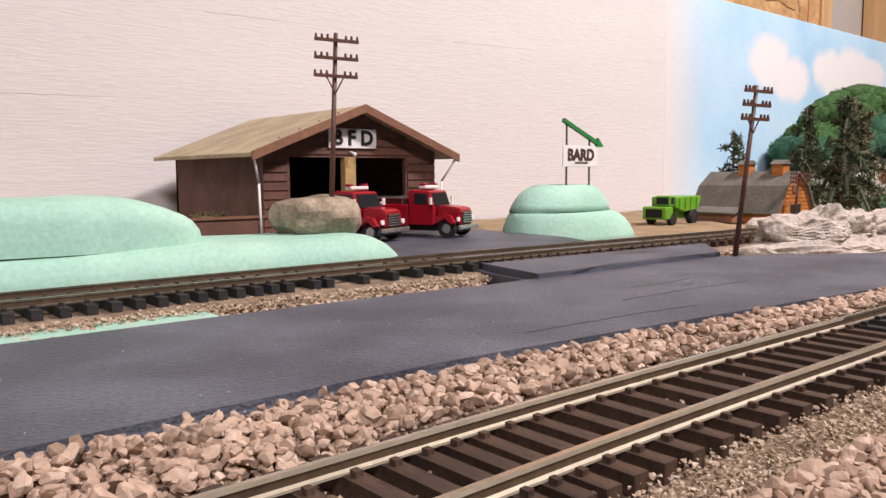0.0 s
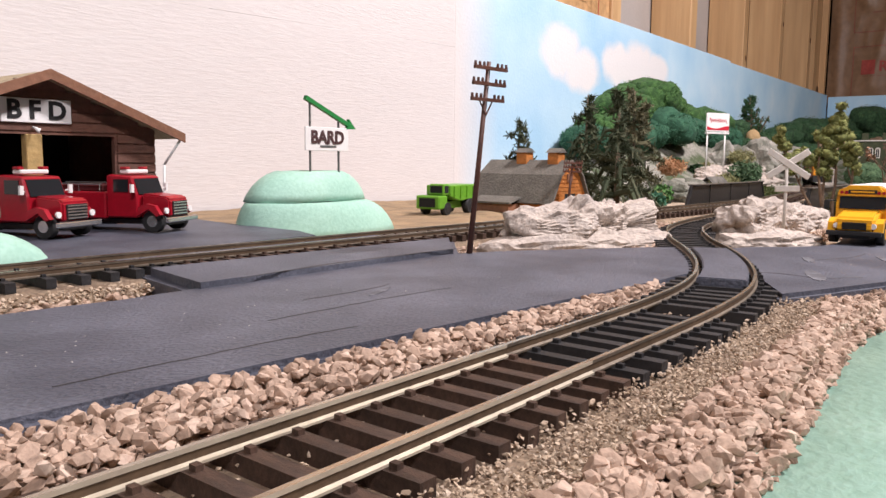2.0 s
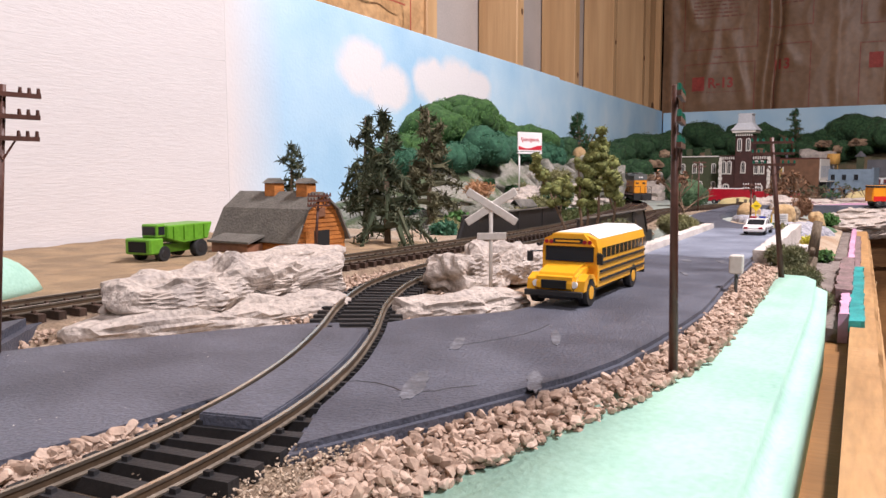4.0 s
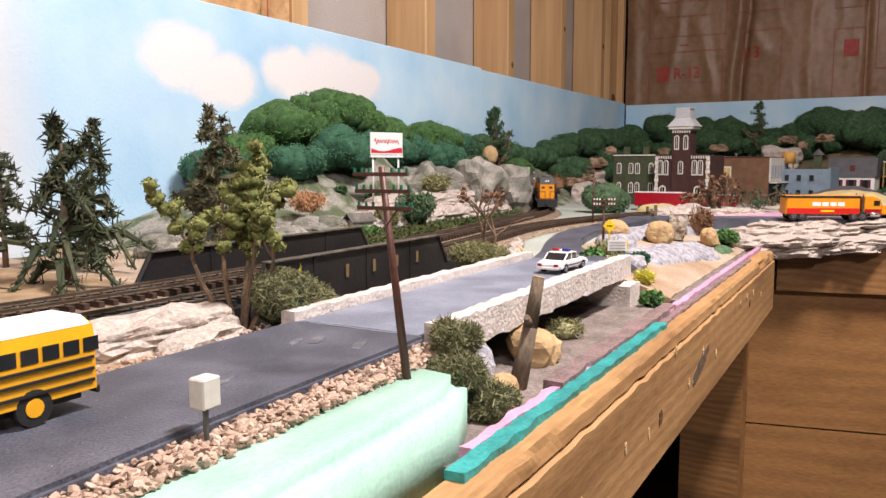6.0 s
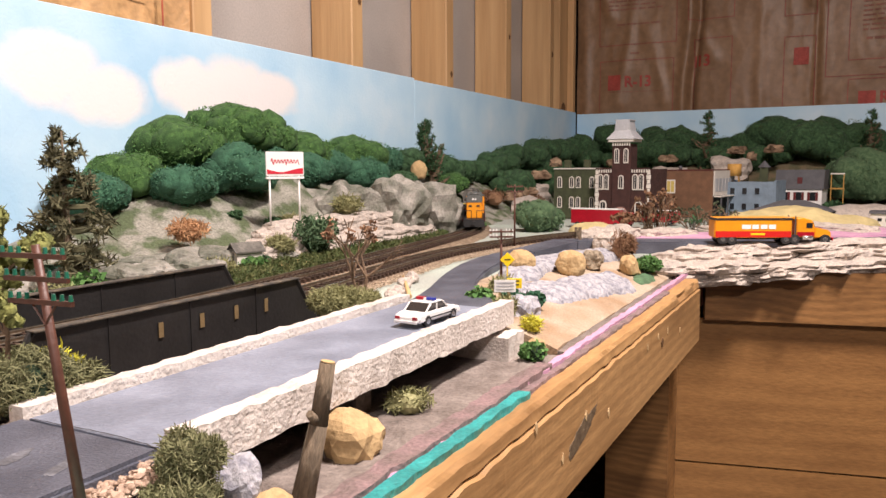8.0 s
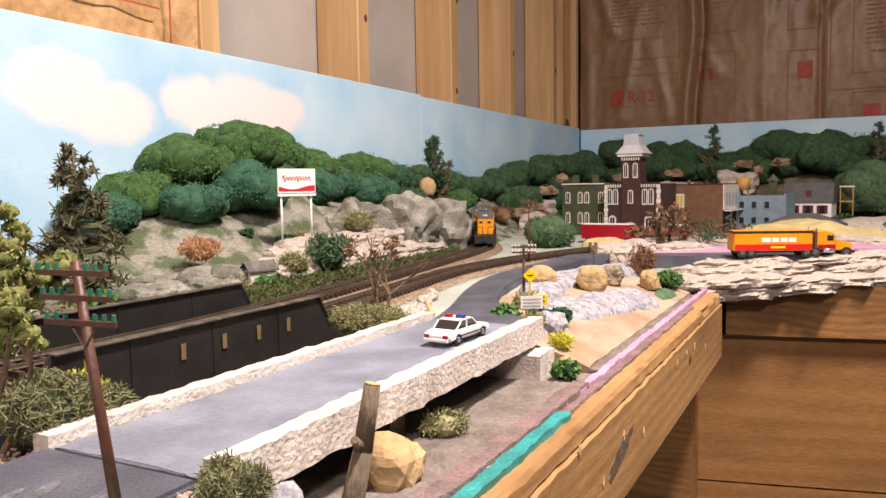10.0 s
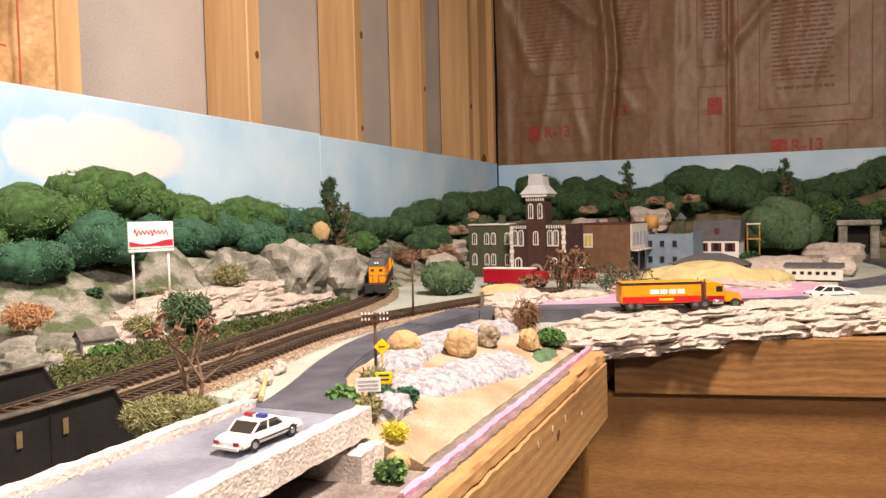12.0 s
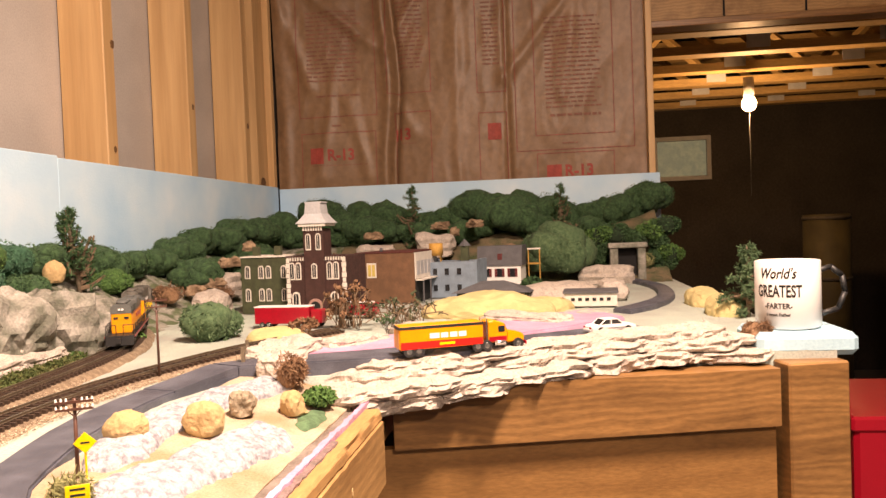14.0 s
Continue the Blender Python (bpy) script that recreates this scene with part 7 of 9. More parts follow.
def brushwood(loc, size, seed, label, leaf_material, leaves):
    """A heap of arching bare twigs with a few leaf scraps."""
    t = thing("brushwood", loc, label, "brushwood")
    rg = random.Random(seed)
    bm = bmesh.new()
    blobs = []
    for i in range(34):
        a, ln = rg.random() * 6.28, size[0] * rg.uniform(0.5, 1.1)
        p0 = Vector((rg.uniform(-1, 1) * size[0] * 0.5, rg.uniform(-1, 1) * size[1], 0))
        d = Vector((math.cos(a), math.sin(a), 0))
        hh = size[2] * rg.uniform(0.3, 1.0)
        c = [p0, p0 + d * ln * 0.35 + Vector((0, 0, hh * 0.8)), p0 + d * ln * 0.75 + Vector((rg.uniform(-.01, .01), 0, hh)), p0 + d * ln + Vector((0, 0, hh * 0.6))]
        for u, v in zip(c, c[1:]):
            tube(bm, u, v, 0.0009, 0.0007, 4)
        blobs.append((tuple(c[2]), 0.005, leaves))
    tagged(part("twig_tangle", bm, TWIG, t), kind="stuff")
    vs, fs = leaf_cloud(blobs, 0.0032, seed, 0.9)
    tagged(mesh_from("leaf_scatter", vs, fs, leaf_material, t), kind="stuff")


brushwood((1.81, 0.085, 1.0), (0.03, 0.02, 0.06), 11, "rust-red leafy brushwood beside the fire trucks", LEAF_RUST, 16)
brushwood((1.845, 0.01, 1.0), (0.06, 0.03, 0.038), 12, "tangle of dark bare twigs on the plaster", LEAF_PINE, 5)

# turf strip beside the main line
bm = bmesh.new()
ribbon(bm, cut(TRACK_B, 1.04, 1.62), [(0.030, 0.996), (0.036, 1.0005), (0.075, 1.004), (0.105, 1.003), (0.105, 0.992), (0.030, 0.992)])
setting("turf_strip", bm, TURF, "strip of dark green turf between track and ledges", "grass")
vs, fs = leaf_cloud([((p.x + n.x * o, p.y + n.y * o, 1.003), 0.009, 26) for p, n in zip(cut(TRACK_B, 1.05, 1.62), normals(cut(TRACK_B, 1.05, 1.62))) for o in (0.04, 0.052, 0.064, 0.076, 0.09)], 0.0028, 5, 0.35, 0.4)
tagged(mesh_from("grass", vs, fs, leaf_mat("dull_grass", (0.035, 0.055, 0.012), (0.06, 0.085, 0.022), (0.10, 0.10, 0.035))), "coarse dark green grass scatter", "grass", kind="stuff")

# ---------- billboard ----------
bb = thing("billboard", (1.259, 0.388, 1.045), "white billboard with a red script-like band on two white posts", "billboard", rz=-25)
for x in (-0.0185, 0.0185):
    bm = bmesh.new()
    tube(bm, (x, 0.001, -0.01), (x, 0.001, 0.046), 0.0012, n=8)
    part("post", bm, CHALK, bb)
bd = box_part("panel", (-0.0235, 0.0235, -0.0018, 0.0, 0.046, 0.0735), CHALK, bb, 0.0003)
box_part("ledge", (-0.0235, 0.0235, -0.0025, 0.001, 0.0425, 0.0452), CHALK, bb, 0.0002)
BRED = mat("sign_red", (0.55, 0.02, 0.04), 0.5, var=0.08)
bm = bmesh.new()
up = [(-0.0225 + 0.045 * k / 14, 0.0525 + 0.0022 * math.sin(k / 14 * 5.5 + 2.6)) for k in range(15)]
prism(bm, up + [(0.0225, 0.0482), (-0.0225, 0.0482)], -0.0022, -0.0019)
part("red_band", bm, BRED, bd)
bm = bmesh.new()
pts = [Vector((-0.0175 + 0.035 * k / 48, -0.0020, 0.0625 + 0.0030 * math.sin(k * 1.15) * (1.25 if k % 24 < 5 else 0.7))) for k in range(49)]
for a, b in zip(pts, pts[1:]):
    tube(bm, a, b, 0.00055, n=4)
part("red_flourish", bm, BRED, bd, "red wavy flourish")

hut = thing("shed", (1.150, 0.352, 1.0), "small weathered wooden shed with a grey roof", "shed", rz=-20)
box_part("shell", (-0.014, 0.014, -0.008, 0.008, 0, 0.017), TRIMWHITE, hut)
for sg in (-1, 1):
    bm = bmesh.new()
    prism(bm, [(0, 0.0255), (sg * 0.0105, 0.0165), (sg * 0.0105, 0.0150), (0, 0.0240)], -0.017, 0.017, "x")
    part("roof", bm, WEATHER_GREY, hut)
box_part("door", (0.0141, 0.0146, -0.003, 0.003, 0, 0.012), TRIMWOOD, hut)
for i in range(5):
    a = thing("timber", (1.10 + 0.022 * i, 0.312 + 0.006 * (i % 2), 0.9985 + 0.001 * i), "loose tan scrap of timber lying in the grass", "timber", "scrap timbers", rz=-30 + 23 * i)
    box_part("plank", (-0.015, 0.015, -0.0015, 0.0015, 0, 0.0022), CUTWOOD, a, 0.0003)


# ---------- town ----------
def arched_window(parent, y, z, w, h, x=-0.0004):
    fr = bmesh.new()
    arc = [(y + w * math.cos(a), z + h - w + w * math.sin(a)) for a in [math.pi * k / 6 for k in range(7)]]
    prism(fr, [(y - w, z)] + arc[::-1][0:7] + [(y + w, z)], x - 0.0008, x, "x")
    win = part("window", fr, TRIMWHITE, parent, "white arched window surround")
    bm = bmesh.new()
    k = 0.62
    arc = [(y + w * k * math.cos(a), z + h - w + w * k * math.sin(a)) for a in [math.pi * j / 6 for j in range(7)]]
    prism(bm, [(y - w * k, z + h * 0.08)] + arc[::-1] + [(y + w * k, z + h * 0.08)], x - 0.0012, x - 0.0009, "x")
    part("pane", bm, GLASS, win)
    box_part("mullion", (x - 0.0016, x - 0.0013, y - 0.0004, y + 0.0004, z + h * 0.08, z + h * 0.9), TRIMWHITE, win)
    return win


def building(name, loc, rz, w, d, h, wall, label):
    """Front faces local -x; w across y, d deep along x."""
    t = thing(name, loc, label, "building", rz=rz)
    box_part("shell", (0, d, -w / 2, w / 2, 0, h), wall, t, 0.0003)
    return t


green_b = building("town_building", (2.04, 0.2885, 0.997), -6, 0.098, 0.08, 0.099, BRICK_GREEN, "dark green brick town building with white arched windows")
for z in (0.022, 0.062):
    for y in (0.036, 0.010, -0.004, -0.033):
        arched_window(green_b, y, z, 0.0052, 0.023)
box_part("cornice", (-0.002, 0.08, -0.0495, 0.0495, 0.0992, 0.1015), TRIMWHITE, green_b)
for y in (0.03, -0.012):
    box_part("chimney", (0.02, 0.03, y - 0.006, y + 0.006, 0.1, 0.118), BRICK_GREEN, green_b, 0.0008)

court = building("courthouse", (2.0, 0.1865, 0.997), -6, 0.106, 0.10, 0.099, BRICK_DARK, "dark red brick courthouse with a grey-roofed clock tower")
tw = box_part("tower", (-0.003, 0.032, -0.0165, 0.0195, 0.0, 0.146), BRICK_DARK, court, 0.0003)
bm = bmesh.new()
prism(bm, [(-0.026, 0.0), (0.029, 0.0), (0.024, 0.006), (0.017, 0.016), (0.0145, 0.034), (-0.0115, 0.034), (-0.014, 0.016), (-0.021, 0.006)], -0.011, 0.040, "x")
for v in bm.verts:
    k = 1 - 0.42 * min(1, v.co.z / 0.016) if v.co.z > 0.001 else 1
    v.co.x = 0.0145 + (v.co.x - 0.0145) * k
    v.co.z += 0.155
part("tower_roof", bm, SILVER, tw, "silver-grey mansard roof")
box_part("roof_cap", (0.001, 0.029, -0.0135, 0.0165, 0.1892, 0.1915), SILVER, tw)
box_part("tower_cornice", (-0.009, 0.038, -0.0225, 0.0255, 0.1500, 0.1548), TRIMWHITE, tw)
for k in range(8):
    box_part("bracket", (-0.0062, -0.0035, -0.0155 + k * 0.0046, -0.0135 + k * 0.0046, 0.1425, 0.1498), TRIMWHITE, tw)
for y in (-0.0075, 0.0105):
    arched_window(tw, y, 0.110, 0.0048, 0.028, -0.0034)
for y in (0.0375, -0.0305):
    for dy in (-0.0058, 0.0058):
        arched_window(court, y + dy, 0.060, 0.0052, 0.030)
arched_window(tw, 0.0015, 0.062, 0.0052, 0.026, -0.0034)
for y in (0.0375, -0.032):
    arched_window(court, y, 0.014, 0.0072, 0.026)
bm = bmesh.new()
arc = [(0.0015 + 0.0125 * math.cos(a), 0.016 + 0.0125 * math.sin(a)) for a in [math.pi * k / 10 for k in range(11)]]
prism(bm, [(-0.011, 0)] + arc[::-1] + [(0.014, 0)], -0.0048, -0.0032, "x")
dr = part("door_arch", bm, mat("pink_arch", (0.42, 0.24, 0.20), 0.8), court)
bm = bmesh.new()
arc = [(0.0015 + 0.009 * math.cos(a), 0.015 + 0.009 * math.sin(a)) for a in [math.pi * k / 10 for k in range(11)]]
prism(bm, [(-0.0075, 0)] + arc[::-1] + [(0.0105, 0)], -0.0052, -0.0049, "x")
part("doorway", bm, DARK, dr)
for y0, y1 in ((-0.053, -0.0175), (0.0205, 0.053)):
    box_part("cornice", (-0.0025, 0.001, y0, y1, 0.0985, 0.1012), BRICK_DARK, court)
    k = 0
    while y0 + 0.0018 + k * 0.0046 < y1:
        box_part("bracket", (-0.0022, -0.0002, y0 + 0.0008 + k * 0.0046, y0 + 0.0028 + k * 0.0046, 0.0925, 0.0984), TRIMWHITE, court)
        k += 1
for y in (0.0505, -0.0505):
    for k in range(11):
        wq = 0.0042 if k % 2 else 0.0030
        box_part("quoin", (-0.0012, 0.0002, y - wq, y + wq, 0.004 + k * 0.0085, 0.0118 + k * 0.0085), TRIMWHITE, court, 0.0004)

brown = building("shop_building", (2.17, 0.105, 0.998), -8, 0.118, 0.15, 0.094, BRICK_BROWN, "long brown brick shop building with a glazed end")
box_part("roof_edge", (-0.001, 0.151, -0.0598, 0.0598, 0.0942, 0.0962), mat("dark_red_edge", (0.10, 0.02, 0.015), 0.8), brown)
for y, mm in ((0.050, GLASS), (0.026, mat("lit_blind", (0.66, 0.50, 0.14), 0.7))):
    f = box_part("window", (-0.0012, -0.0002, y - 0.0095, y + 0.0095, 0.048, 0.076), TRIMWHITE, brown)
    for dy in (-0.004, 0.004):
        box_part("pane", (-0.0017, -0.0013, y + dy - 0.0032, y + dy + 0.0032, 0.051, 0.073), mm, f)
sf = box_part("shop_front", (0.002, 0.148, -0.0612, -0.0592, 0.044, 0.094), TRIMWHITE, brown)
for k in range(6):
    box_part("pane", (0.008 + k * 0.0235, 0.026 + k * 0.0235, -0.0620, -0.0613, 0.052, 0.078), SILVER, sf)
box_part("awning", (0.0, 0.150, -0.076, -0.0615, 0.0415, 0.0435), TRIMWHITE, brown)
for k in range(4):
    box_part("post", (0.004 + k * 0.047, 0.008 + k * 0.047, -0.0755, -0.0735, 0, 0.0414), SLATE, brown)
# black sheet standing for the shade under the awning
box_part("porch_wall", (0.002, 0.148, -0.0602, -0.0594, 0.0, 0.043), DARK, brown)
bm = bmesh.new()
tube(bm, (0.04, 0.02, 0.096), (0.04, 0.02, 0.104), 0.003, n=10)
part("vent", bm, SLATE, brown)

grey = building("town_building", (2.25, -0.012, 0.998), -8, 0.104, 0.09, 0.070, BLUEGREY, "blue-grey flat-roofed town building")
for z in (0.012, 0.044):
    for y in (0.033, 0.009, -0.016):
        f = box_part("window", (-0.0010, -0.0002, y - 0.0055, y + 0.0055, z, z + 0.015), BLUEGREY, grey)
        box_part("pane", (-0.0014, -0.0011, y - 0.0043, y + 0.0043, z + 0.0012, z + 0.0138), GLASS, f)
for y0, y1 in ((-0.052, -0.048), (0.048, 0.052)):
    box_part("parapet", (0, 0.09, y0, y1, 0.0702, 0.0735), BLUEGREY, grey)

tank = thing("water_tank", (2.285, 0.022, 1.068), "ochre wooden rooftop water tank on legs", "water tank")
bm = bmesh.new()
tube(bm, (0, 0, 0.012), (0, 0, 0.0375), 0.0145, 0.0140, 16)
part("tub", bm, TANK, tank)
for sx in (-1, 1):
    for sy in (-1, 1):
        bm = bmesh.new()
        tube(bm, (sx * 0.010, sy * 0.010, 0), (sx * 0.009, sy * 0.009, 0.012), 0.0010, n=6)
        part("leg", bm, TANK, tank)
bel = thing("belfry", (2.30, -0.035, 1.068), "small dark green belfry with a pointed roof", "belfry")
box_part("body", (-0.008, 0.008, -0.008, 0.008, 0, 0.030), BRICK_GREEN, bel)
bm = bmesh.new()
tube(bm, (0, 0, 0.030), (0, 0, 0.044), 0.013, 0.0006, 4)
part("spire", bm, SLATE, bel)

house = building("house", (2.40, -0.098, 1.0), -8, 0.092, 0.07, 0.052, CHALK, "white house with red shutters and a steep grey roof")
bm = bmesh.new()
prism(bm, [(-0.003, 0.050), (0.008, 0.0925), (0.062, 0.0925), (0.073, 0.050)], -0.049, 0.049)
rf = part("roof", bm, SLATE, house)
for y in (0.028, 0.0, -0.028):
    f = box_part("window", (-0.0012, -0.0002, y - 0.0055, y + 0.0055, 0.026, 0.044), GLASS, house)
    for s in (-1, 1):
        box_part("shutter", (-0.0014, -0.0003, y + s * 0.0082 - 0.0024, y + s * 0.0082 + 0.0024, 0.026, 0.044), mat("dark_red_shutter", (0.16, 0.02, 0.02), 0.7), f)
box_part("dormer", (0.0002, 0.006, -0.006, 0.004, 0.060, 0.076), mat("maroon_dormer", (0.12, 0.02, 0.02), 0.7), rf)
porch = thing("porch_tower", (2.42, -0.172, 1.0), "small tan wooden stair tower behind the house", "tower")
for sx in (0, 0.02):
    for sy in (-0.012, 0.012):
        box_part("post", (sx - 0.001, sx + 0.001, sy - 0.001, sy + 0.001, 0, 0.082), TANK, porch)
box_part("platform", (-0.002, 0.022, -0.014, 0.014, 0.050, 0.053), TANK, porch)
box_part("cap", (-0.002, 0.022, -0.014, 0.014, 0.0822, 0.085), TRIMWHITE, porch)
dk = building("bungalow", (2.12, -0.098, 0.999), -6, 0.125, 0.06, 0.018, BRICK_GREEN, "low dark bungalow with a hipped black roof")
bm = bmesh.new()
prism(bm, [(-0.072, 0.018), (0.072, 0.018), (0.02, 0.0375), (-0.02, 0.0375)], -0.008, 0.068, "x")
for v in bm.verts:
    if v.co.z > 0.03:
        v.co.x = 0.03
part("roof", bm, SLATE, dk)
lowb = building("low_building", (2.02, -0.268, 0.999), -4, 0.085, 0.07, 0.021, TRIMWHITE, "long low white building with small dark windows")
box_part("roof", (-0.003, 0.073, -0.045, 0.045, 0.0212, 0.024), SLATE, lowb)
for k in range(6):
    box_part("window", (-0.0008, -0.0002, -0.032 + k * 0.0115, -0.026 + k * 0.0115, 0.009, 0.014), GLASS, lowb)

redc = thing("boxcar", (1.842, 0.182, 0.998), "bright red toy trailer parked before the courthouse", "trailer", rz=-95)
box_part("body", (-0.05, 0.036, -0.011, 0.011, 0.006, 0.030), RED, redc, 0.0006)
box_part("roof_edge", (-0.0503, 0.0363, -0.0113, 0.0113, 0.0301, 0.0316), CHALK, redc)
box_part("cab", (0.038, 0.055, -0.0105, 0.0105, 0.006, 0.026), RED, redc, 0.0015)
for x in (-0.038, -0.028, 0.03, 0.047):
    for s in (-1, 1):
        wheel(redc, x, s * 0.0095, 0.0045, 0.004)
redt = thing("fire_engine", (1.95, 0.105, 0.998), "small red toy fire engine in the street", "truck", rz=-100)
box_part("body", (-0.03, 0.022, -0.010, 0.010, 0.004, 0.020), RED, redt, 0.001)
box_part("cab", (0.0225, 0.034, -0.0095, 0.0095, 0.004, 0.023), RED, redt, 0.0012)
box_part("ladder", (-0.034, 0.03, -0.002, 0.002, 0.0235, 0.0255), CHALK, redt)
for x in (-0.018, 0.022):
    for s in (-1, 1):
        wheel(redt, x, s * 0.009, 0.0042, 0.0035)

# sand piles, pink foam, fence
for i, (x, y, s, rz_) in enumerate(((1.715, 0.155, (0.035, 0.040, 0.016), 0), (1.96, -0.10, (0.06, 0.11, 0.030), 0), (2.02, -0.19, (0.05, 0.05, 0.020), 0), (2.03, -0.448, (0.05, 0.026, 0.028), 10), (1.91, -0.452, (0.05, 0.026, 0.026), 0))):
    rock("sand_mound", (x, y, 0.996), s, 420 + i, SAND, "smooth pale yellow sand pile on the plaster", "sand pile", rough=0.18, sub=4, flat=0.6, sink=0.25, rz=rz_)
rock("plaster_mound", (2.20, -0.215, 0.996), (0.06, 0.09, 0.028), 431, PLASTER, "smooth white plaster mound behind the bungalow", "mound", rough=0.15, sub=3, flat=0.6, sink=0.3)
flat_road("foam_sheet", outline(smooth_line([(1.53, 0.06), (1.56, -0.02), (1.62, -0.11), (1.70, -0.21), (1.80, -0.30)], 0.03), smooth_line([(1.90, -0.26), (1.78, -0.12), (1.68, -0.02), (1.62, 0.05)], 0.03)), 0.99, 1.0085, PINK, "bare pink foam sheet showing through the plaster", 0.002)
for i, (x, y, sx, sy, sz) in enumerate(((1.60, 0.03, 0.05, 0.03, 0.010), (1.69, -0.06, 0.03, 0.07, 0.010), (1.78, -0.17, 0.03, 0.07, 0.010), (1.84, -0.25, 0.02, 0.035, 0.006), (1.53, 0.085, 0.05, 0.035, 0.013), (1.45, 0.06, 0.03, 0.02, 0.014))):
    rock("plaster_ledge", (x + 0.02, y, 1.0), (sx, sy, sz), 440 + i, PLASTER, "broken white plaster ledge above the ledge road", rough=0.4, layers=2, sub=4, rz=-30 if i < 4 else 0, flat=0.3)
fp = thing("fence", (1.478, 0.105, 0.999), "low weathered fence rail with square posts", "fence", rz=20)
for k in range(3):
    box_part("post", (k * 0.055 - 0.0022, k * 0.055 + 0.0022, -0.002, 0.002, 0, 0.018 if k else 0.026), BARKWOOD, fp)
box_part("rail", (0, 0.115, -0.001, 0.001, 0.008, 0.013), BARKWOOD, fp)

# rock ledge overhanging the table return
EDGE = smooth_line([(1.418, 0.020), (1.428, -0.012), (1.445, -0.06), (1.468, -0.12), (1.500, -0.18), (1.535, -0.26), (1.556, -0.33), (1.570, -0.40), (1.60, -0.435)], 0.0024)


def ledge_slab(k0, k1, zb, zt, out, depth, seed):
    """A broken flat plate along the edge line: ragged front with its own fine strata, uneven top, plain underside."""
    seg, sn = EDGE[k0:k1], normals(EDGE)[k0:k1]
    bm = bmesh.new()
    rings = []
    last = len(seg) - 1
    sd = seed * 3.17
    for j, (p, q) in enumerate(zip(seg, sn)):
        f = j / last
        end = max(0.0, 1 - min(f, 1 - f) / 0.14) ** 2
        lift = 0.020 * max(0.0, min(1.0, (-p.y - 0.02) / 0.40))
        o = -out + 0.016 * noise.noise(Vector((p.x * 26, p.y * 26, sd))) + 0.007 * noise.noise(Vector((p.x * 75, p.y * 75, sd))) + 0.016 * end
        th = (zt - zb) * (1 - 0.45 * end)
        ring = []
        for c, w in enumerate((0.0, 0.16, 0.42, 0.58, 0.84, 1.0)):
            cut_in = (0.005, 0.001, 0.0, 0.0025, 0.001, 0.004)[c] + 0.007 * noise.noise(Vector((p.x * 62, p.y * 62, sd + c * 2.3))) + 0.0025 * noise.noise(Vector((p.x * 230, p.y * 230, sd + c * 4.1)))
            ring.append((o + cut_in, zb + th * w + 0.0028 * noise.noise(Vector((p.x * 38, p.y * 38, sd + c * 0.3)))))
        for c in range(1, 5):
            ring.append((o + 0.008 + (depth - 0.008) * c / 4, zb + th * (1 + 0.05 * c) + 0.0030 * noise.noise(Vector((p.x * 55 + c * 0.6, p.y * 55, sd + 5))) + 0.0016 * noise.noise(Vector((p.x * 150 + c, p.y * 150, sd)))))
        ring.append((o + depth, zb))
        rings.append([bm.verts.new(p + q * u + Vector((0, 0, z + lift))) for u, z in ring])
    m = len(rings[0])
    for g, h in zip(rings, rings[1:]):
        for i in range(m):
            bm.faces.new((g[i], g[(i + 1) % m], h[(i + 1) % m], h[i]))
    bm.faces.new(rings[0][::-1])
    bm.faces.new(rings[-1])
    bmesh.ops.recalc_face_normals(bm, faces=bm.faces)
    tagged(part("rock_slab", bm, PLASTER), "flat cream-white rock slab overhanging the table edge", "rock", "ledge slabs")


NE = len(EDGE)
for i, (f0, f1, zb, zt, out, dep) in enumerate((
        (0.06, 0.26, 0.966, 0.979, 0.016, 0.06), (0.20, 0.40, 0.969, 0.979, 0.014, 0.06),
        (0.0, 0.30, 0.9795, 0.991, 0.018, 0.08), (0.27, 0.58, 0.974, 0.987, 0.014, 0.07), (0.55, 0.80, 0.972, 0.984, 0.010, 0.07), (0.77, 1.0, 0.968, 0.979, 0.008, 0.06),
        (0.03, 0.42, 0.987, 0.998, -0.018, 0.055), (0.38, 0.72, 0.985, 0.996, -0.010, 0.06), (0.69, 0.98, 0.980, 0.992, -0.004, 0.06),
        (0.10, 0.33, 0.996, 1.005, -0.030, 0.035), (0.34, 0.62, 0.994, 1.003, -0.024, 0.04), (0.60, 0.93, 0.990, 1.001, -0.020, 0.05))):
    ledge_slab(int(f0 * NE), int(f1 * NE), zb, zt, out, dep, 50 + i)
bush((1.418, 0.038, 0.995), 0.016, 460, LEAF_RUST, "brown dry lichen tuft at the ledge", 1500, 0.0026, 1.2, 7)
bush((1.385, 0.0, 0.985), 0.014, 461, LEAF_MID, "green lichen tuft at the ledge's foot", 1300, 0.0024, 0.8, 7)
bush((1.60, -0.415, 1.0), 0.017, 462, LEAF_RUST, "brown dry lichen ball beside the mug", 1700, 0.0026, 0.9, 7)

# rocks on the front slope
def slope_z(x, y):
    return 0.976 + 0.0240 * max(0.0, min(1.0, (y + 0.022) / 0.09)) ** 0.7


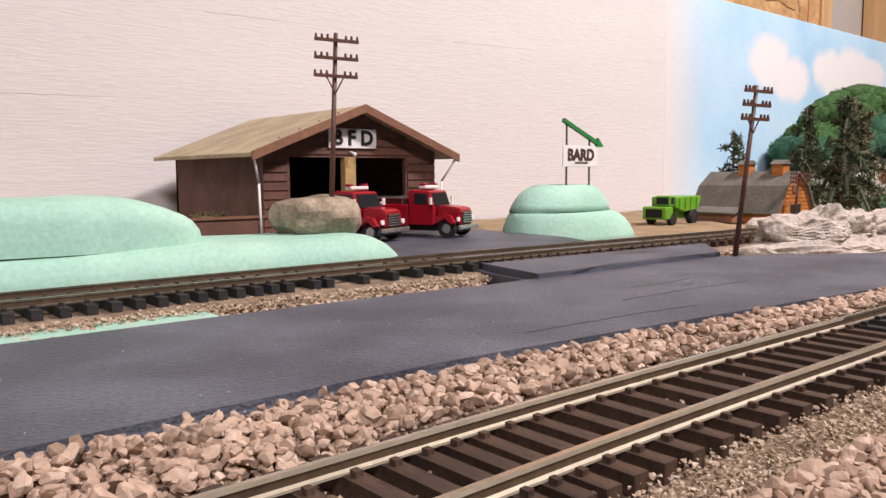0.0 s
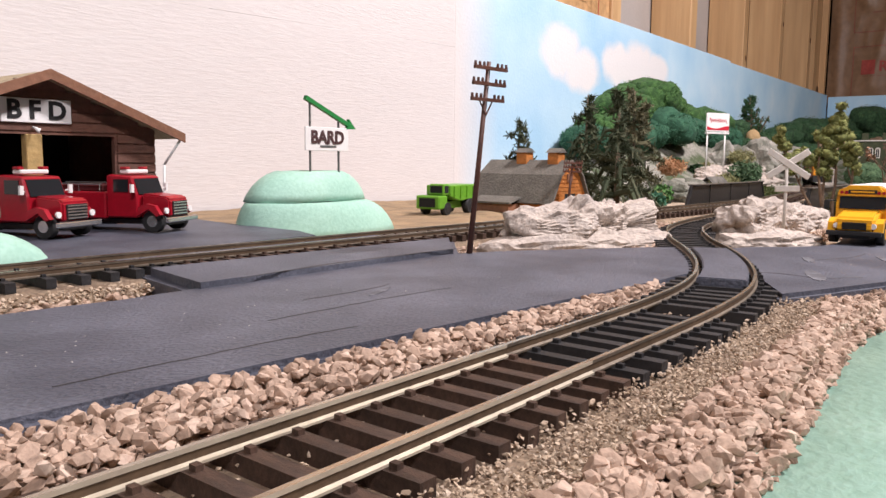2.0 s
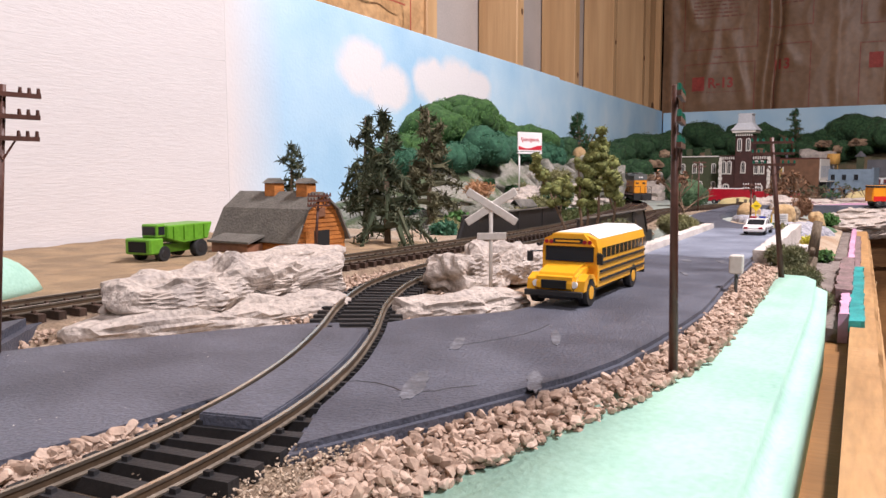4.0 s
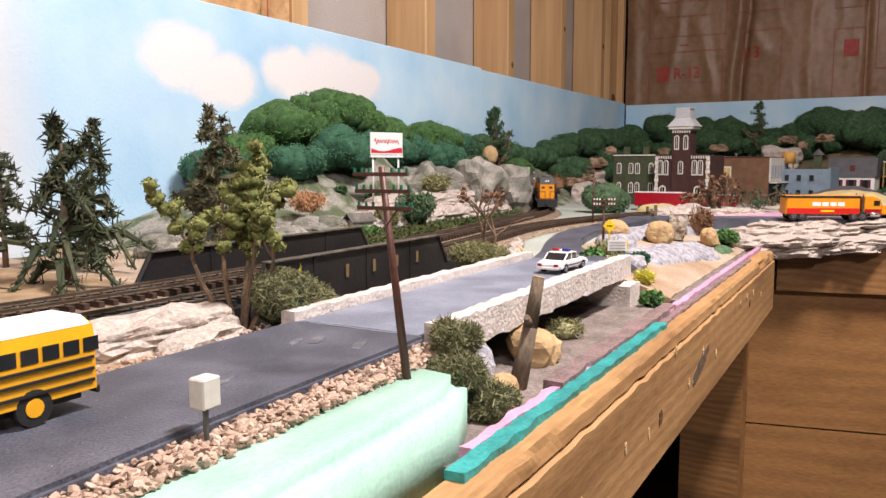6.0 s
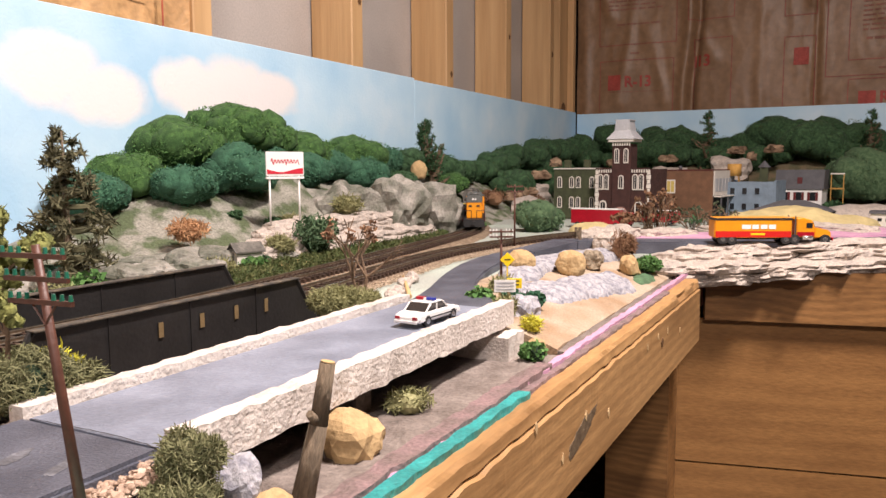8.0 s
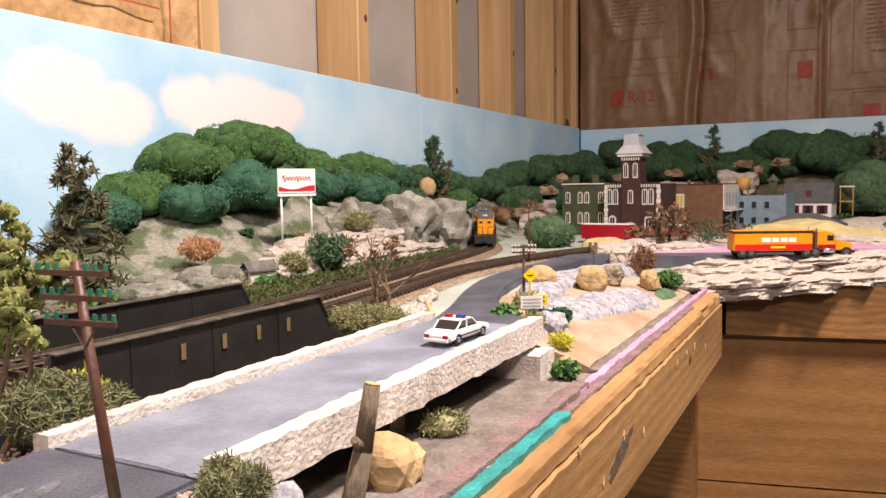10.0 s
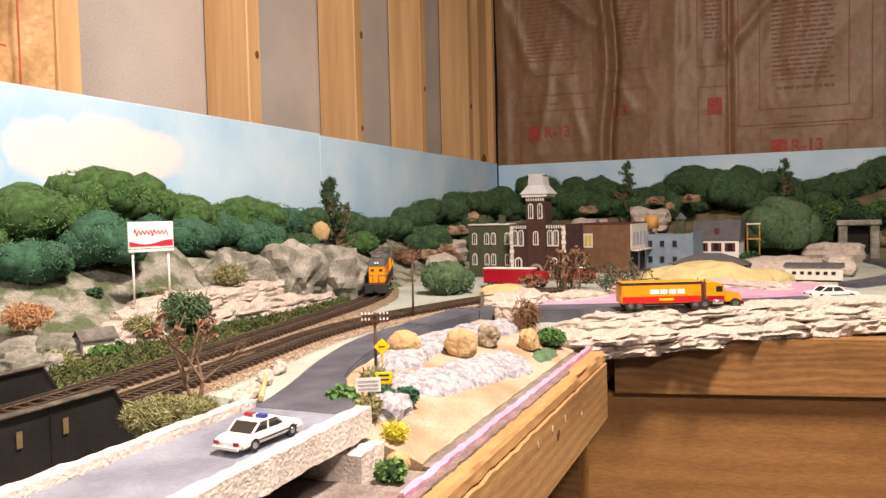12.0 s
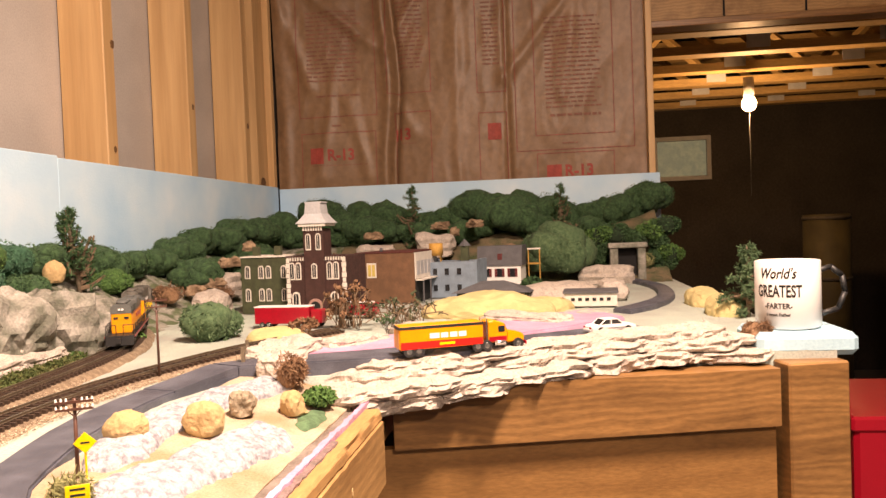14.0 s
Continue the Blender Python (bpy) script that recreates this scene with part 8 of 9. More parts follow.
def crust(line, half, thick, seed, label):
    """A flat weathered rock lying along the slope: ragged outline, pitted top, steep broken sides."""
    pts = smooth_line(line, 0.0022)
    ns = normals(pts)
    bm = bmesh.new()
    rings = []
    for j, (p, q) in enumerate(zip(pts, ns)):
        f = j / (len(pts) - 1)
        w = half * (1 - abs(2 * f - 1) ** 5) ** 0.5 + 0.0015
        ring = []
        for c in range(15):
            s = c / 14 * 2 - 1
            rag = 1 + 0.30 * noise.noise(Vector((p.x * 45, p.y * 45 + s, seed))) + 0.15 * noise.noise(Vector((p.x * 150, p.y * 150 + s, seed)))
            v = p + q * (w * s * rag)
            top = thick * (1 - abs(s) ** 6) * min(1.0, w / half * 1.3)
            dent = noise.noise(Vector((v.x * 60, v.y * 60, seed + 3)))
            pit = abs(noise.noise(Vector((v.x * 50 + v.y * 30, v.y * 170, seed + 7))))
            z = slope_z(v.x, v.y) - 0.003 + top * (1 + 0.22 * dent + 0.12 * noise.noise(Vector((v.x * 25, v.y * 90, seed)))) - 0.0016 * max(0.0, 0.10 - pit) / 0.10 * (1 - abs(s) ** 6)
            ring.append(bm.verts.new((v.x, v.y, z)))
        rings.append(ring)
    for g, h in zip(rings, rings[1:]):
        for c in range(14):
            bm.faces.new((g[c], g[c + 1], h[c + 1], h[c]))
        bm.faces.new((g[14], g[0], h[0], h[14]))
    bm.faces.new(rings[0])
    bm.faces.new(rings[-1][::-1])
    bmesh.ops.recalc_face_normals(bm, faces=bm.faces)
    tagged(part("blue_rock", bm, BLUEROCK), label, "rock")


crust([(1.165, 0.070), (1.24, 0.082), (1.32, 0.080), (1.40, 0.058), (1.435, 0.045)], 0.021, 0.011, 470, "long flat blue-white weathered rock by the road")
crust([(1.125, 0.045), (1.17, 0.030), (1.23, 0.018), (1.275, 0.010), (1.305, 0.012)], 0.021, 0.010, 471, "long flat blue-white weathered rock on the slope")
rock("blue_rock", (1.088, 0.030, 0.985), (0.020, 0.013, 0.012), 472, BLUEROCK, "small blue-white rock below the signs", rough=0.45, layers=2)
rock("boulder", (1.222, 0.082, 1.006), (0.0155, 0.013, 0.0105), 474, SANDROCK, "smooth tan boulder on the blue-white rock", rough=0.2, sub=4)
rock("boulder", (1.262, 0.046, 0.999), (0.0142, 0.0135, 0.0140), 475, SANDROCK, "large smooth tan boulder on the slope", rough=0.22, sub=4)
rock("boulder", (1.318, 0.041, 0.998), (0.0105, 0.0105, 0.0115), 476, PEBBLE, "rough speckled brown boulder", rough=0.45, sub=4)
rock("boulder", (1.352, 0.012, 0.99), (0.012, 0.010, 0.012), 477, SANDROCK, "tan boulder by the lichen", rough=0.4)
for i, (x, y, r, m) in enumerate(((1.075, 0.055, 0.011, LEAF_MID), (1.128, 0.058, 0.013, LEAF_OLIVE), (1.105, 0.022, 0.008, LEAF_BLUE), (1.065, 0.030, 0.009, LEAF_OLIVE), (1.098, 0.040, 0.009, LEAF_BLUE))):
    bush((x, y, 0.992), r, 480 + i, m, "small lichen tuft by the road signs", 600, 0.0024, 0.9)
for (x, y, z, kind) in ((1.103, 0.040, 0.994, "rect"), (1.151, 0.066, 1.0, "diamond")):
    s = thing("road_sign", (x, y, z), "yellow warning sign on a short post" if kind == "rect" else "yellow diamond warning sign on a short post", "sign", rz=-62, scale=0.8)
    bm = bmesh.new()
    tube(bm, (0, 0.0006, -0.004), (0, 0.0006, 0.022), 0.0008, n=6)
    part("post", bm, YSIGN, s)
    if kind == "rect":
        b = box_part("plate", (-0.0072, 0.0072, -0.0008, 0, 0.0145, 0.0245), YSIGN, s, 0.0002)
        for zz in (0.0212, 0.0175):
            box_part("text_bar", (-0.0045, 0.0045, -0.0010, -0.00085, zz, zz + 0.0014), BLACK, b)
    else:
        b = box_part("plate", (-0.0055, 0.0055, -0.0008, 0, -0.0055, 0.0055), YSIGN, s, 0.0002, m=Matrix.Translation((0, 0, 0.027)) @ Matrix.Rotation(radians(45), 4, "Y"))
        box_part("symbol_bar", (-0.003, 0.003, -0.0010, -0.00085, 0.0265, 0.0277), BLACK, b)
ws = thing("notice_board", (1.070, 0.034, 0.990), "white notice board with grey bars on wooden posts", "sign", rz=-62, scale=0.75)
for x in (-0.005, 0.004):
    box_part("post", (x - 0.0012, x + 0.0012, 0, 0.002, -0.004, 0.026), CUTWOOD, ws)
nb = box_part("board", (-0.0105, 0.0105, -0.0012, -0.0002, 0.024, 0.036), CHALK, ws)
for k in range(3):
    box_part("text_bar", (-0.0085, 0.0085, -0.0015, -0.0013, 0.0262 + 0.0032 * k, 0.0274 + 0.0032 * k), SILVER, nb)
sb = thing("utility_box", (0.602, 0.0135, 0.998), "small white utility box on a post", "utility box")
box_part("box", (-0.0035, 0.0035, -0.003, 0.003, 0.012, 0.021), TRIMWHITE, sb, 0.0005)
bm = bmesh.new()
tube(bm, (0, 0, -0.003), (0, 0, 0.012), 0.0009, n=6)
part("post", bm, RAILGREY, sb)
for i, (x, y) in enumerate(((1.05, 0.118), (1.085, 0.134), (1.12, 0.149), (1.07, 0.128), (1.155, 0.162))):
    rock("roadside_stone", (x, y, 0.997), (0.016, 0.006, 0.005), 490 + i, PLASTER, "broken tan plaster chunk along the road edge", rough=0.5, rz=35)
tw_ = thing("driftwood", (1.10, 0.135, 0.999), "thin tan stick lying along the road edge", "stick", rz=33)
bm = bmesh.new()
tube(bm, (-0.05, 0, 0.002), (0.05, 0, 0.0035), 0.002, 0.0013, 8)
part("stick", bm, CUTWOOD, tw_)

# ---------- mug ----------
mug = thing("mug", (1.625, -0.458, 1.0142), "white ceramic mug with black lettering standing on blue foam", "mug")
bm = bmesh.new()
R, HT, n_ = 0.0335, 0.073, 40
prof = [(0.0, 0.0), (R * 0.9, 0.0), (R, 0.003), (R, HT - 0.001), (R - 0.001, HT), (R - 0.0025, HT), (R - 0.0032, HT - 0.001), (R - 0.0032, 0.006), (0.0, 0.005)]
rings = [[bm.verts.new((r * math.cos(2 * math.pi * i / n_), r * math.sin(2 * math.pi * i / n_), z)) for i in range(n_)] for r, z in prof[1:-1]]
for a, b in zip(rings, rings[1:]):
    for i in range(n_):
        bm.faces.new((a[i], a[(i + 1) % n_], b[(i + 1) % n_], b[i])).smooth = True
bm.faces.new(rings[0][::-1])
bm.faces.new(rings[-1])
CERAMIC = mat("white_ceramic", (0.82, 0.81, 0.79), 0.15, var=0.03, grain=100, stain=20, bump=0.0)
part("cup", bm, CERAMIC, mug)
bm = bmesh.new()
pts = [Vector((0.006, -R + 0.001, 0.060)), Vector((0.008, -R - 0.014, 0.064)), Vector((0.009, -R - 0.026, 0.054)), Vector((0.009, -R - 0.029, 0.036)), Vector((0.008, -R - 0.021, 0.018)), Vector((0.006, -R + 0.001, 0.012))]
for a, b in zip(pts, pts[1:]):
    tube(bm, a, b, 0.003, n=10)
part("handle", bm, BLACK, mug, "glossy dark handle")
INK = mat("black_print", (0.01, 0.01, 0.01), 0.4, var=0.05, bump=0.0)


def mug_text(text, size, z, shift=0.0, tall=1.0, slant=0.0):
    ob = letters(text, size, INK, mug, (0, 0, 0), (0, 0, 0), "print", 0.00005, bold=0.02)
    me = ob.data
    for v in me.vertices:
        x, y = v.co.x * 0.86 + shift + slant * v.co.y, v.co.y * tall
        a = math.pi - 0.58 + x / R
        v.co = Vector(((R + 0.0003 + v.co.z) * math.cos(a), (R + 0.0003 + v.co.z) * math.sin(a), z + y))


mug_text("World's", 0.0135, 0.060, 0.0, 1.15, 0.25)
mug_text("GREATEST", 0.0120, 0.041, 0.0, 1.5)
mug_text("-FARTER-", 0.0082, 0.0255)
mug_text("I mean Father", 0.0052, 0.0165)
fb = thing("foam_pad", (1.625, -0.455, 0.9965), "pale blue foam pad under the mug", "foam pad")
bm = bmesh.new()
box(bm, -0.05, 0.045, -0.058, 0.042, -0.006, 0.0175, 0.006)
part("pad", bm, mat("blue_foam", (0.42, 0.66, 0.78), 0.7, var=0.15, grain=300, stain=30, bump=0.1), fb)

# ---------- tunnel portal ----------
pt = thing("tunnel_portal", (2.545, -0.384, 0.999), "grey plaster tunnel portal in the hill", "tunnel portal")
box_part("pier", (0, 0.03, 0.022, 0.040, 0, 0.075), GREYROCK, pt, 0.002)
box_part("pier", (0, 0.03, -0.040, -0.022, 0, 0.075), GREYROCK, pt, 0.002)
box_part("lintel", (-0.004, 0.03, -0.044, 0.044, 0.0752, 0.087), GREYROCK, pt, 0.002)
box_part("bore", (0.024, 0.029, -0.0215, 0.0215, 0, 0.0745), DARK, pt)

# ---------- printed kraft paper ----------
PRINT = mat("red_print", (0.28, 0.085, 0.06), 0.7, var=0.25, grain=120, stain=25, bump=0.0)


def paper_patch(bm, y0, y1, z0, z1, lift=0.0012):
    """A printed patch that follows the folds of the paper."""
    a, b = max(1, int(abs(y1 - y0) / 0.008)), max(1, int(abs(z1 - z0) / 0.008))
    g = [[bm.verts.new((paper_x(y0 + (y1 - y0) * i / a, z0 + (z1 - z0) * j / b) - lift, y0 + (y1 - y0) * i / a, z0 + (z1 - z0) * j / b)) for j in range(b + 1)] for i in range(a + 1)]
    for i in range(a):
        for j in range(b):
            bm.faces.new((g[i][j], g[i][j + 1], g[i + 1][j + 1], g[i + 1][j]))


def paper_frame(y0, y1, z0, z1):
    bm = bmesh.new()
    k = 0.0026
    for a in ((y0, y1, z0, z0 + k), (y0, y1, z1 - k, z1), (y0, y0 - k, z0, z1), (y1 + k, y1, z0, z1)):
        paper_patch(bm, *a)
    return tagged(part("printed_frame", bm, PRINT), "faint red printed outline on kraft paper", "print", kind="structure")


def paper_lines(y0, y1, z0, z1, step, seed):
    rg = random.Random(seed)
    bm = bmesh.new()
    z = z0
    while z < z1:
        y = y0
        end = y1 + (y0 - y1) * rg.uniform(0, 0.16)
        while y > end:
            w = rg.uniform(0.012, 0.034)
            paper_patch(bm, y, max(end, y - w), z, z + step * 0.36)
            y -= w + 0.004
        z += step
    tagged(part("printed_lines", bm, FAINT), "faint red bars of small print on kraft paper", "print", kind="structure")


def paper_mark(y0, y1, z0, z1, text="", ty=0.0, tz=0.0):
    bm = bmesh.new()
    paper_patch(bm, y0, y1, z0, z1)
    mk = tagged(part("printed_mark", bm, MARK), "red printed square on kraft paper", "print", kind="structure")
    if text:
        ob = letters(text, 0.046, MARK, mk, (0, 0, 0), (0, 0, 0), "lettering", 0.0, bold=0.03)
        for v in ob.data.vertices:
            y, z = ty - v.co.x * 0.92, tz + v.co.y
            v.co = Vector((paper_x(y, z) - 0.0014, y, z))


MARK = mat("red_square", (0.34, 0.055, 0.04), 0.7, var=0.2, grain=150, stain=40)
FAINT = mat("faint_red_print", (0.25, 0.10, 0.065), 0.7, var=0.25, grain=120, stain=25, bump=0.0)
for y0, y1, z0, z1 in ((0.514, 0.279, 1.475, 2.2), (0.511, 0.285, 1.26, 1.43), (0.246, 0.116, 1.532, 2.2), (0.229, 0.119, 1.26, 1.478), (-0.016, -0.100, 1.52, 2.2), (-0.018, -0.100, 1.26, 1.464),
                       (-0.180, -0.403, 1.387, 2.2), (-0.182, -0.399, 1.26, 1.338), (-0.125, -0.457, 1.345, 2.25)):
    paper_frame(y0, y1, z0, z1)
paper_lines(0.483, 0.318, 1.58, 1.78, 0.0125, 1)
paper_lines(0.46, 0.31, 1.535, 1.545, 0.0125, 5)
paper_lines(0.415, 0.385, 1.447, 1.455, 0.0125, 6)
paper_lines(0.215, 0.130, 1.605, 1.80, 0.0125, 2)
paper_lines(-0.035, -0.088, 1.60, 1.84, 0.0125, 3)
paper_lines(-0.212, -0.374, 1.465, 1.72, 0.0125, 4)
paper_lines(-0.222, -0.374, 1.440, 1.446, 0.02, 7)
paper_lines(-0.255, -0.300, 1.362, 1.366, 0.0125, 8)
paper_lines(0.48, 0.30, 1.332, 1.334, 0.006, 9)
paper_lines(0.215, 0.155, 1.385, 1.387, 0.006, 10)
paper_mark(0.484, 0.443, 1.338, 1.385, "R-13", 0.392, 1.362)
paper_mark(-0.044, -0.083, 1.384, 1.432)
paper_mark(-0.209, -0.251, 1.268, 1.304, "R-13", -0.300, 1.284)
paper_mark(0.226, 0.222, 1.395, 1.43, "13", 0.200, 1.412)

# ---------- basement beyond ----------
bx = 3.02
bm = bmesh.new()
box(bm, bx, bx + 0.05, -2.6, -0.49, 1.70, 2.3)
setting("soffit_panel", bm, PINE_X, "varnished board soffit over the opening", "wall")
slab("trim", (bx - 0.012, bx + 0.06, -2.6, -0.49, 1.680, 1.7), STAINED, "dark stained edge board of the soffit", "trim", 0.002)
for k in range(8):
    slab("trim", (bx - 0.003, bx - 0.0005, -0.72 - k * 0.22, -0.715 - k * 0.22, 1.7, 2.3), DARK, "dark joint between soffit boards", "trim")
# ceiling colour carries the basement's lack of light
slab("basement_ceiling", (2.9, 7.0, -4.6, 0.7, 2.22, 2.3), UNLIT_DARK, "underside of the floor above, coloured dark as unlit", "ceiling")
TRUSS = mat("truss_wood", (0.42, 0.26, 0.10), 0.7, var=0.3, grain=80, stain=8, bump=0.1, stretch=(3, 0.4, 3))
for k in range(7):
    x = 3.5 + 0.42 * k
    t = thing("floor_truss", (x, 0, 0), "open wooden floor truss with metal plates", "truss", "floor trusses")
    box_part("bottom_chord", (-0.045, 0.045, -4.5, 0.6, 1.86, 1.90), TRUSS, t)
    box_part("top_chord", (-0.045, 0.045, -4.5, 0.6, 2.16, 2.20), TRUSS, t)
    for j in range(9):
        y0 = 0.5 - j * 0.55
        bm = bmesh.new()
        for a, b in (((0, y0, 1.90), (0, y0 - 0.27, 2.16)), ((0, y0 - 0.27, 2.16), (0, y0 - 0.55, 1.90))):
            tube(bm, a, b, 0.022, n=4)
        part("web", bm, TRUSS, t)
        box_part("plate", (-0.047, -0.0455, y0 - 0.05, y0 + 0.05, 1.875, 1.94), SILVER, t)
bulb = thing("bulb_lamp", (4.7, -1.208, 1.685), "bare glowing bulb with a pull cord", "lamp")
bm = bmesh.new()
bmesh.ops.create_uvsphere(bm, u_segments=16, v_segments=10, radius=0.035)
part("bulb", bm, mat("glowing_glass", (1.0, 0.72, 0.38), 0.4, var=0.0, emit=60, bump=0.0), bulb, smooth=True)
bm = bmesh.new()
tube(bm, (0, 0, 0.03), (0, 0, 0.13), 0.025, n=10)
part("socket", bm, CHALK, bulb)
bm = bmesh.new()
tube(bm, (0, 0, -0.03), (0, 0, -0.45), 0.0012, n=5)
part("cord", bm, RAILGREY, bulb)
lt = bpy.data.lights.new("bulb_light", "POINT")
lt.energy, lt.color, lt.shadow_soft_size = 22, (1.0, 0.68, 0.35), 0.04
lo = new("bulb_light", lt)
lo.location = (4.7, -1.208, 1.62)
wf = thing("basement_window", (6.59, -1.01, 1.575), "small basement window with daylight and foliage outside", "window")
for y0, y1, z0, z1 in ((-0.40, 0.40, -0.16, -0.13), (-0.40, 0.40, 0.13, 0.16), (-0.40, -0.37, -0.129, 0.129), (0.37, 0.40, -0.129, 0.129), (-0.02, 0.05, -0.129, 0.129)):
    box_part("window_frame", (-0.03, 0.0, y0, y1, z0, z1), SILVER, wf)
box_part("pane", (-0.006, -0.004, -0.369, -0.021, -0.128, 0.128), mat("daylight_foliage", (0.16, 0.19, 0.13), 0.5, var=0.9, grain=30, stain=12, emit=0.5), wf)
box_part("pane", (-0.006, -0.004, 0.051, 0.369, -0.128, 0.128), mat("daylight_glass", (0.80, 0.78, 0.76), 0.5, var=0.2, grain=20, stain=4, emit=0.5), wf)
# drum's yellow is darkened to stand for the weak light back there
bar = thing("barrel", (5.6, -1.86, 0.0), "yellow and grey drum with the basement's gloom in its colour", "drum")
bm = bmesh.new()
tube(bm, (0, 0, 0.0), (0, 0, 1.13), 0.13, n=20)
part("drum", bm, mat("yellow_drum_shaded", (0.05, 0.038, 0.012), 0.8, var=0.4, stain=6), bar)
for z in (0.36, 0.74, 1.10):
    bm = bmesh.new()
    tube(bm, (0, 0, z), (0, 0, z + 0.02), 0.136, n=20)
    part("hoop", bm, UNLIT_DARK, bar)
rb = thing("storage_bin", (2.72, -1.135, 0.0), "red plastic storage bin on the floor", "bin")
box_part("bin", (-0.2, 0.2, -0.28, 0.28, 0.0, 0.685), mat("red_plastic", (0.55, 0.012, 0.03), 0.4, var=0.05), rb, 0.01)
box_part("rim", (-0.208, 0.208, -0.288, 0.288, 0.655, 0.69), bpy.data.materials["red_plastic"], rb, 0.006)
# post darkened by colour, like the unlit walls
slab("basement_post", (4.2, 4.26, -1.72, -1.66, 0.0, 2.2), UNLIT_DARK, "steel post in the basement, coloured dark as unlit", "post")
sv = thing("cabinet", (4.4, -2.02, 0.0), "pale metal cabinet in the dark basement", "cabinet")
box_part("body", (-0.2, 0.2, -0.25, 0.10, 0.0, 1.42), SILVER, sv, 0.005)


# ---------- gravel ----------
def stone_variants(k, seed, pts_each):
    """Crushed stones: hulls of a few points on a flattened ball."""
    out = []
    for i in range(k):
        rs = np.random.default_rng(seed + i)
        pts = rs.normal(size=(pts_each, 3))
        pts /= np.linalg.norm(pts, axis=1)[:, None]
        pts *= (1.0, 0.58 + 0.3 * rs.random(), 0.38 + 0.25 * rs.random())
        bm = bmesh.new()
        for q in pts:
            bm.verts.new(q)
        r = bmesh.ops.convex_hull(bm, input=bm.verts)
        bmesh.ops.delete(bm, geom=[g for g in r["geom_interior"] if isinstance(g, bmesh.types.BMVert)], context="VERTS")
        bm.verts.ensure_lookup_table()
        bm.verts.index_update()
        out.append((np.array([v.co[:] for v in bm.verts]), [[v.index for v in f.verts] for f in bm.faces]))
        bm.free()
    return out


VAR = stone_variants(24, 5, 18)
VAR_FINE = stone_variants(16, 60, 9)


def gravel(name, places, smin, smax, material, label, seed):
    """Many small stones in one mesh; places: x, y, z."""
    rg = np.random.default_rng(seed)
    vs, fs, base = [], [], 0
    for x, y, z in places:
        kinds = VAR_FINE if smax < 0.0015 else VAR
        v, f = kinds[rg.integers(len(kinds))]
        s = smin + (smax - smin) * rg.random() ** 1.6
        q = Euler((rg.normal() * 0.45, rg.normal() * 0.45, rg.random() * 6.28)).to_matrix()
        w = (v * s) @ np.array(q).T + (x, y, z + s * 0.3)
        vs.extend(w.tolist())
        fs.extend([[i + base for i in g] for g in f])
        base += len(v)
    return tagged(mesh_from(name, vs, fs, material), label, "gravel", kind="stuff")


rg = np.random.default_rng(11)


def scatter(n, x0, x1, lo, hi, z):
    """Points between two edges given as functions of x."""
    out = []
    for _ in range(n):
        x = x0 + (x1 - x0) * rg.random()
        a, b = lo(x), hi(x)
        out.append((x, a + (b - a) * rg.random(), z(x) if callable(z) else z + 0.003 * rg.random()))
    return out


def road_near(x):
    return float(np.interp(x, [-0.3, 0.05, 0.13, 0.21, 0.28, 0.33, 0.36], [0.126, 0.126, 0.123, 0.115, 0.107, 0.1005, 0.098]))


def tr_y(line):
    xs = [p.x for p in line]
    ys = [p.y for p in line]
    return lambda x: float(np.interp(x, xs, ys))


ya, yb = tr_y(TRACK_A), tr_y(TRACK_B)
P = scatter(7600, -0.10, 0.335, lambda x: ya(x) + 0.0185, lambda x: road_near(x) + 0.002, 0.9975)
P += scatter(5200, -0.10, 0.32, lambda x: ya(x) + 0.0205, lambda x: road_near(x) - 0.004, 1.0005)
gravel("ballast", P, 0.0009, 0.0023, STONE, "coarse pinkish stone ballast between road and siding", 1)
P = scatter(6800, 0.03, 0.345, lambda x: np.interp(x, [0, 0.2, 0.28, 0.34], [0.025, 0.028, 0.034, 0.030]), lambda x: ya(x) - 0.027, 0.9965)
P += scatter(4900, 0.03, 0.34, lambda x: np.interp(x, [0, 0.2, 0.28, 0.34], [0.030, 0.033, 0.038, 0.034]), lambda x: ya(x) - 0.031, 0.9995)
P += scatter(4400, 0.33, 0.735, lambda x: np.interp(x, [0.33, 0.40, 0.46, 0.6, 0.73], [0.030, 0.012, 0.001, 0.001, 0.004]), lambda x: np.interp(x, [0.33, 0.385, 0.43, 0.53, 0.6, 0.735], [0.058, 0.037, 0.023, 0.017, 0.018, 0.021]), 0.9975)
gravel("ballast", P, 0.0009, 0.0023, STONE, "coarse pinkish stone ballast along the foam base", 2)
P = scatter(16000, -0.10, 0.345, lambda x: ya(x) - 0.036, lambda x: ya(x) - 0.0155, 0.9990)
P += scatter(1700, -0.1, 0.33, lambda x: ya(x) - 0.010, lambda x: ya(x) + 0.010, 0.9985)
P += scatter(1500, -0.1, 0.34, lambda x: ya(x) + 0.0145, lambda x: ya(x) + 0.020, 0.9993)
gravel("fine_ballast", P, 0.0003, 0.0008, FINE_STONE, "fine tan crushed ballast along the ties", 3)
P = scatter(1500, -0.1, 0.215, lambda x: 0.205, lambda x: yb(x) - 0.024, 0.9965)
P += scatter(900, 0.36, 0.75, lambda x: yb(x) - 0.036, lambda x: yb(x) - 0.021, 0.997)
P += scatter(700, 0.42, 0.60, lambda x: ya(x) + 0.018, lambda x: ya(x) + 0.034, 0.997)
P += scatter(600, 0.40, 0.56, lambda x: ya(x) - 0.036, lambda x: ya(x) - 0.018, 0.997)
P += scatter(500, 0.60, 0.735, lambda x: 0.095, lambda x: 0.115, 0.996)
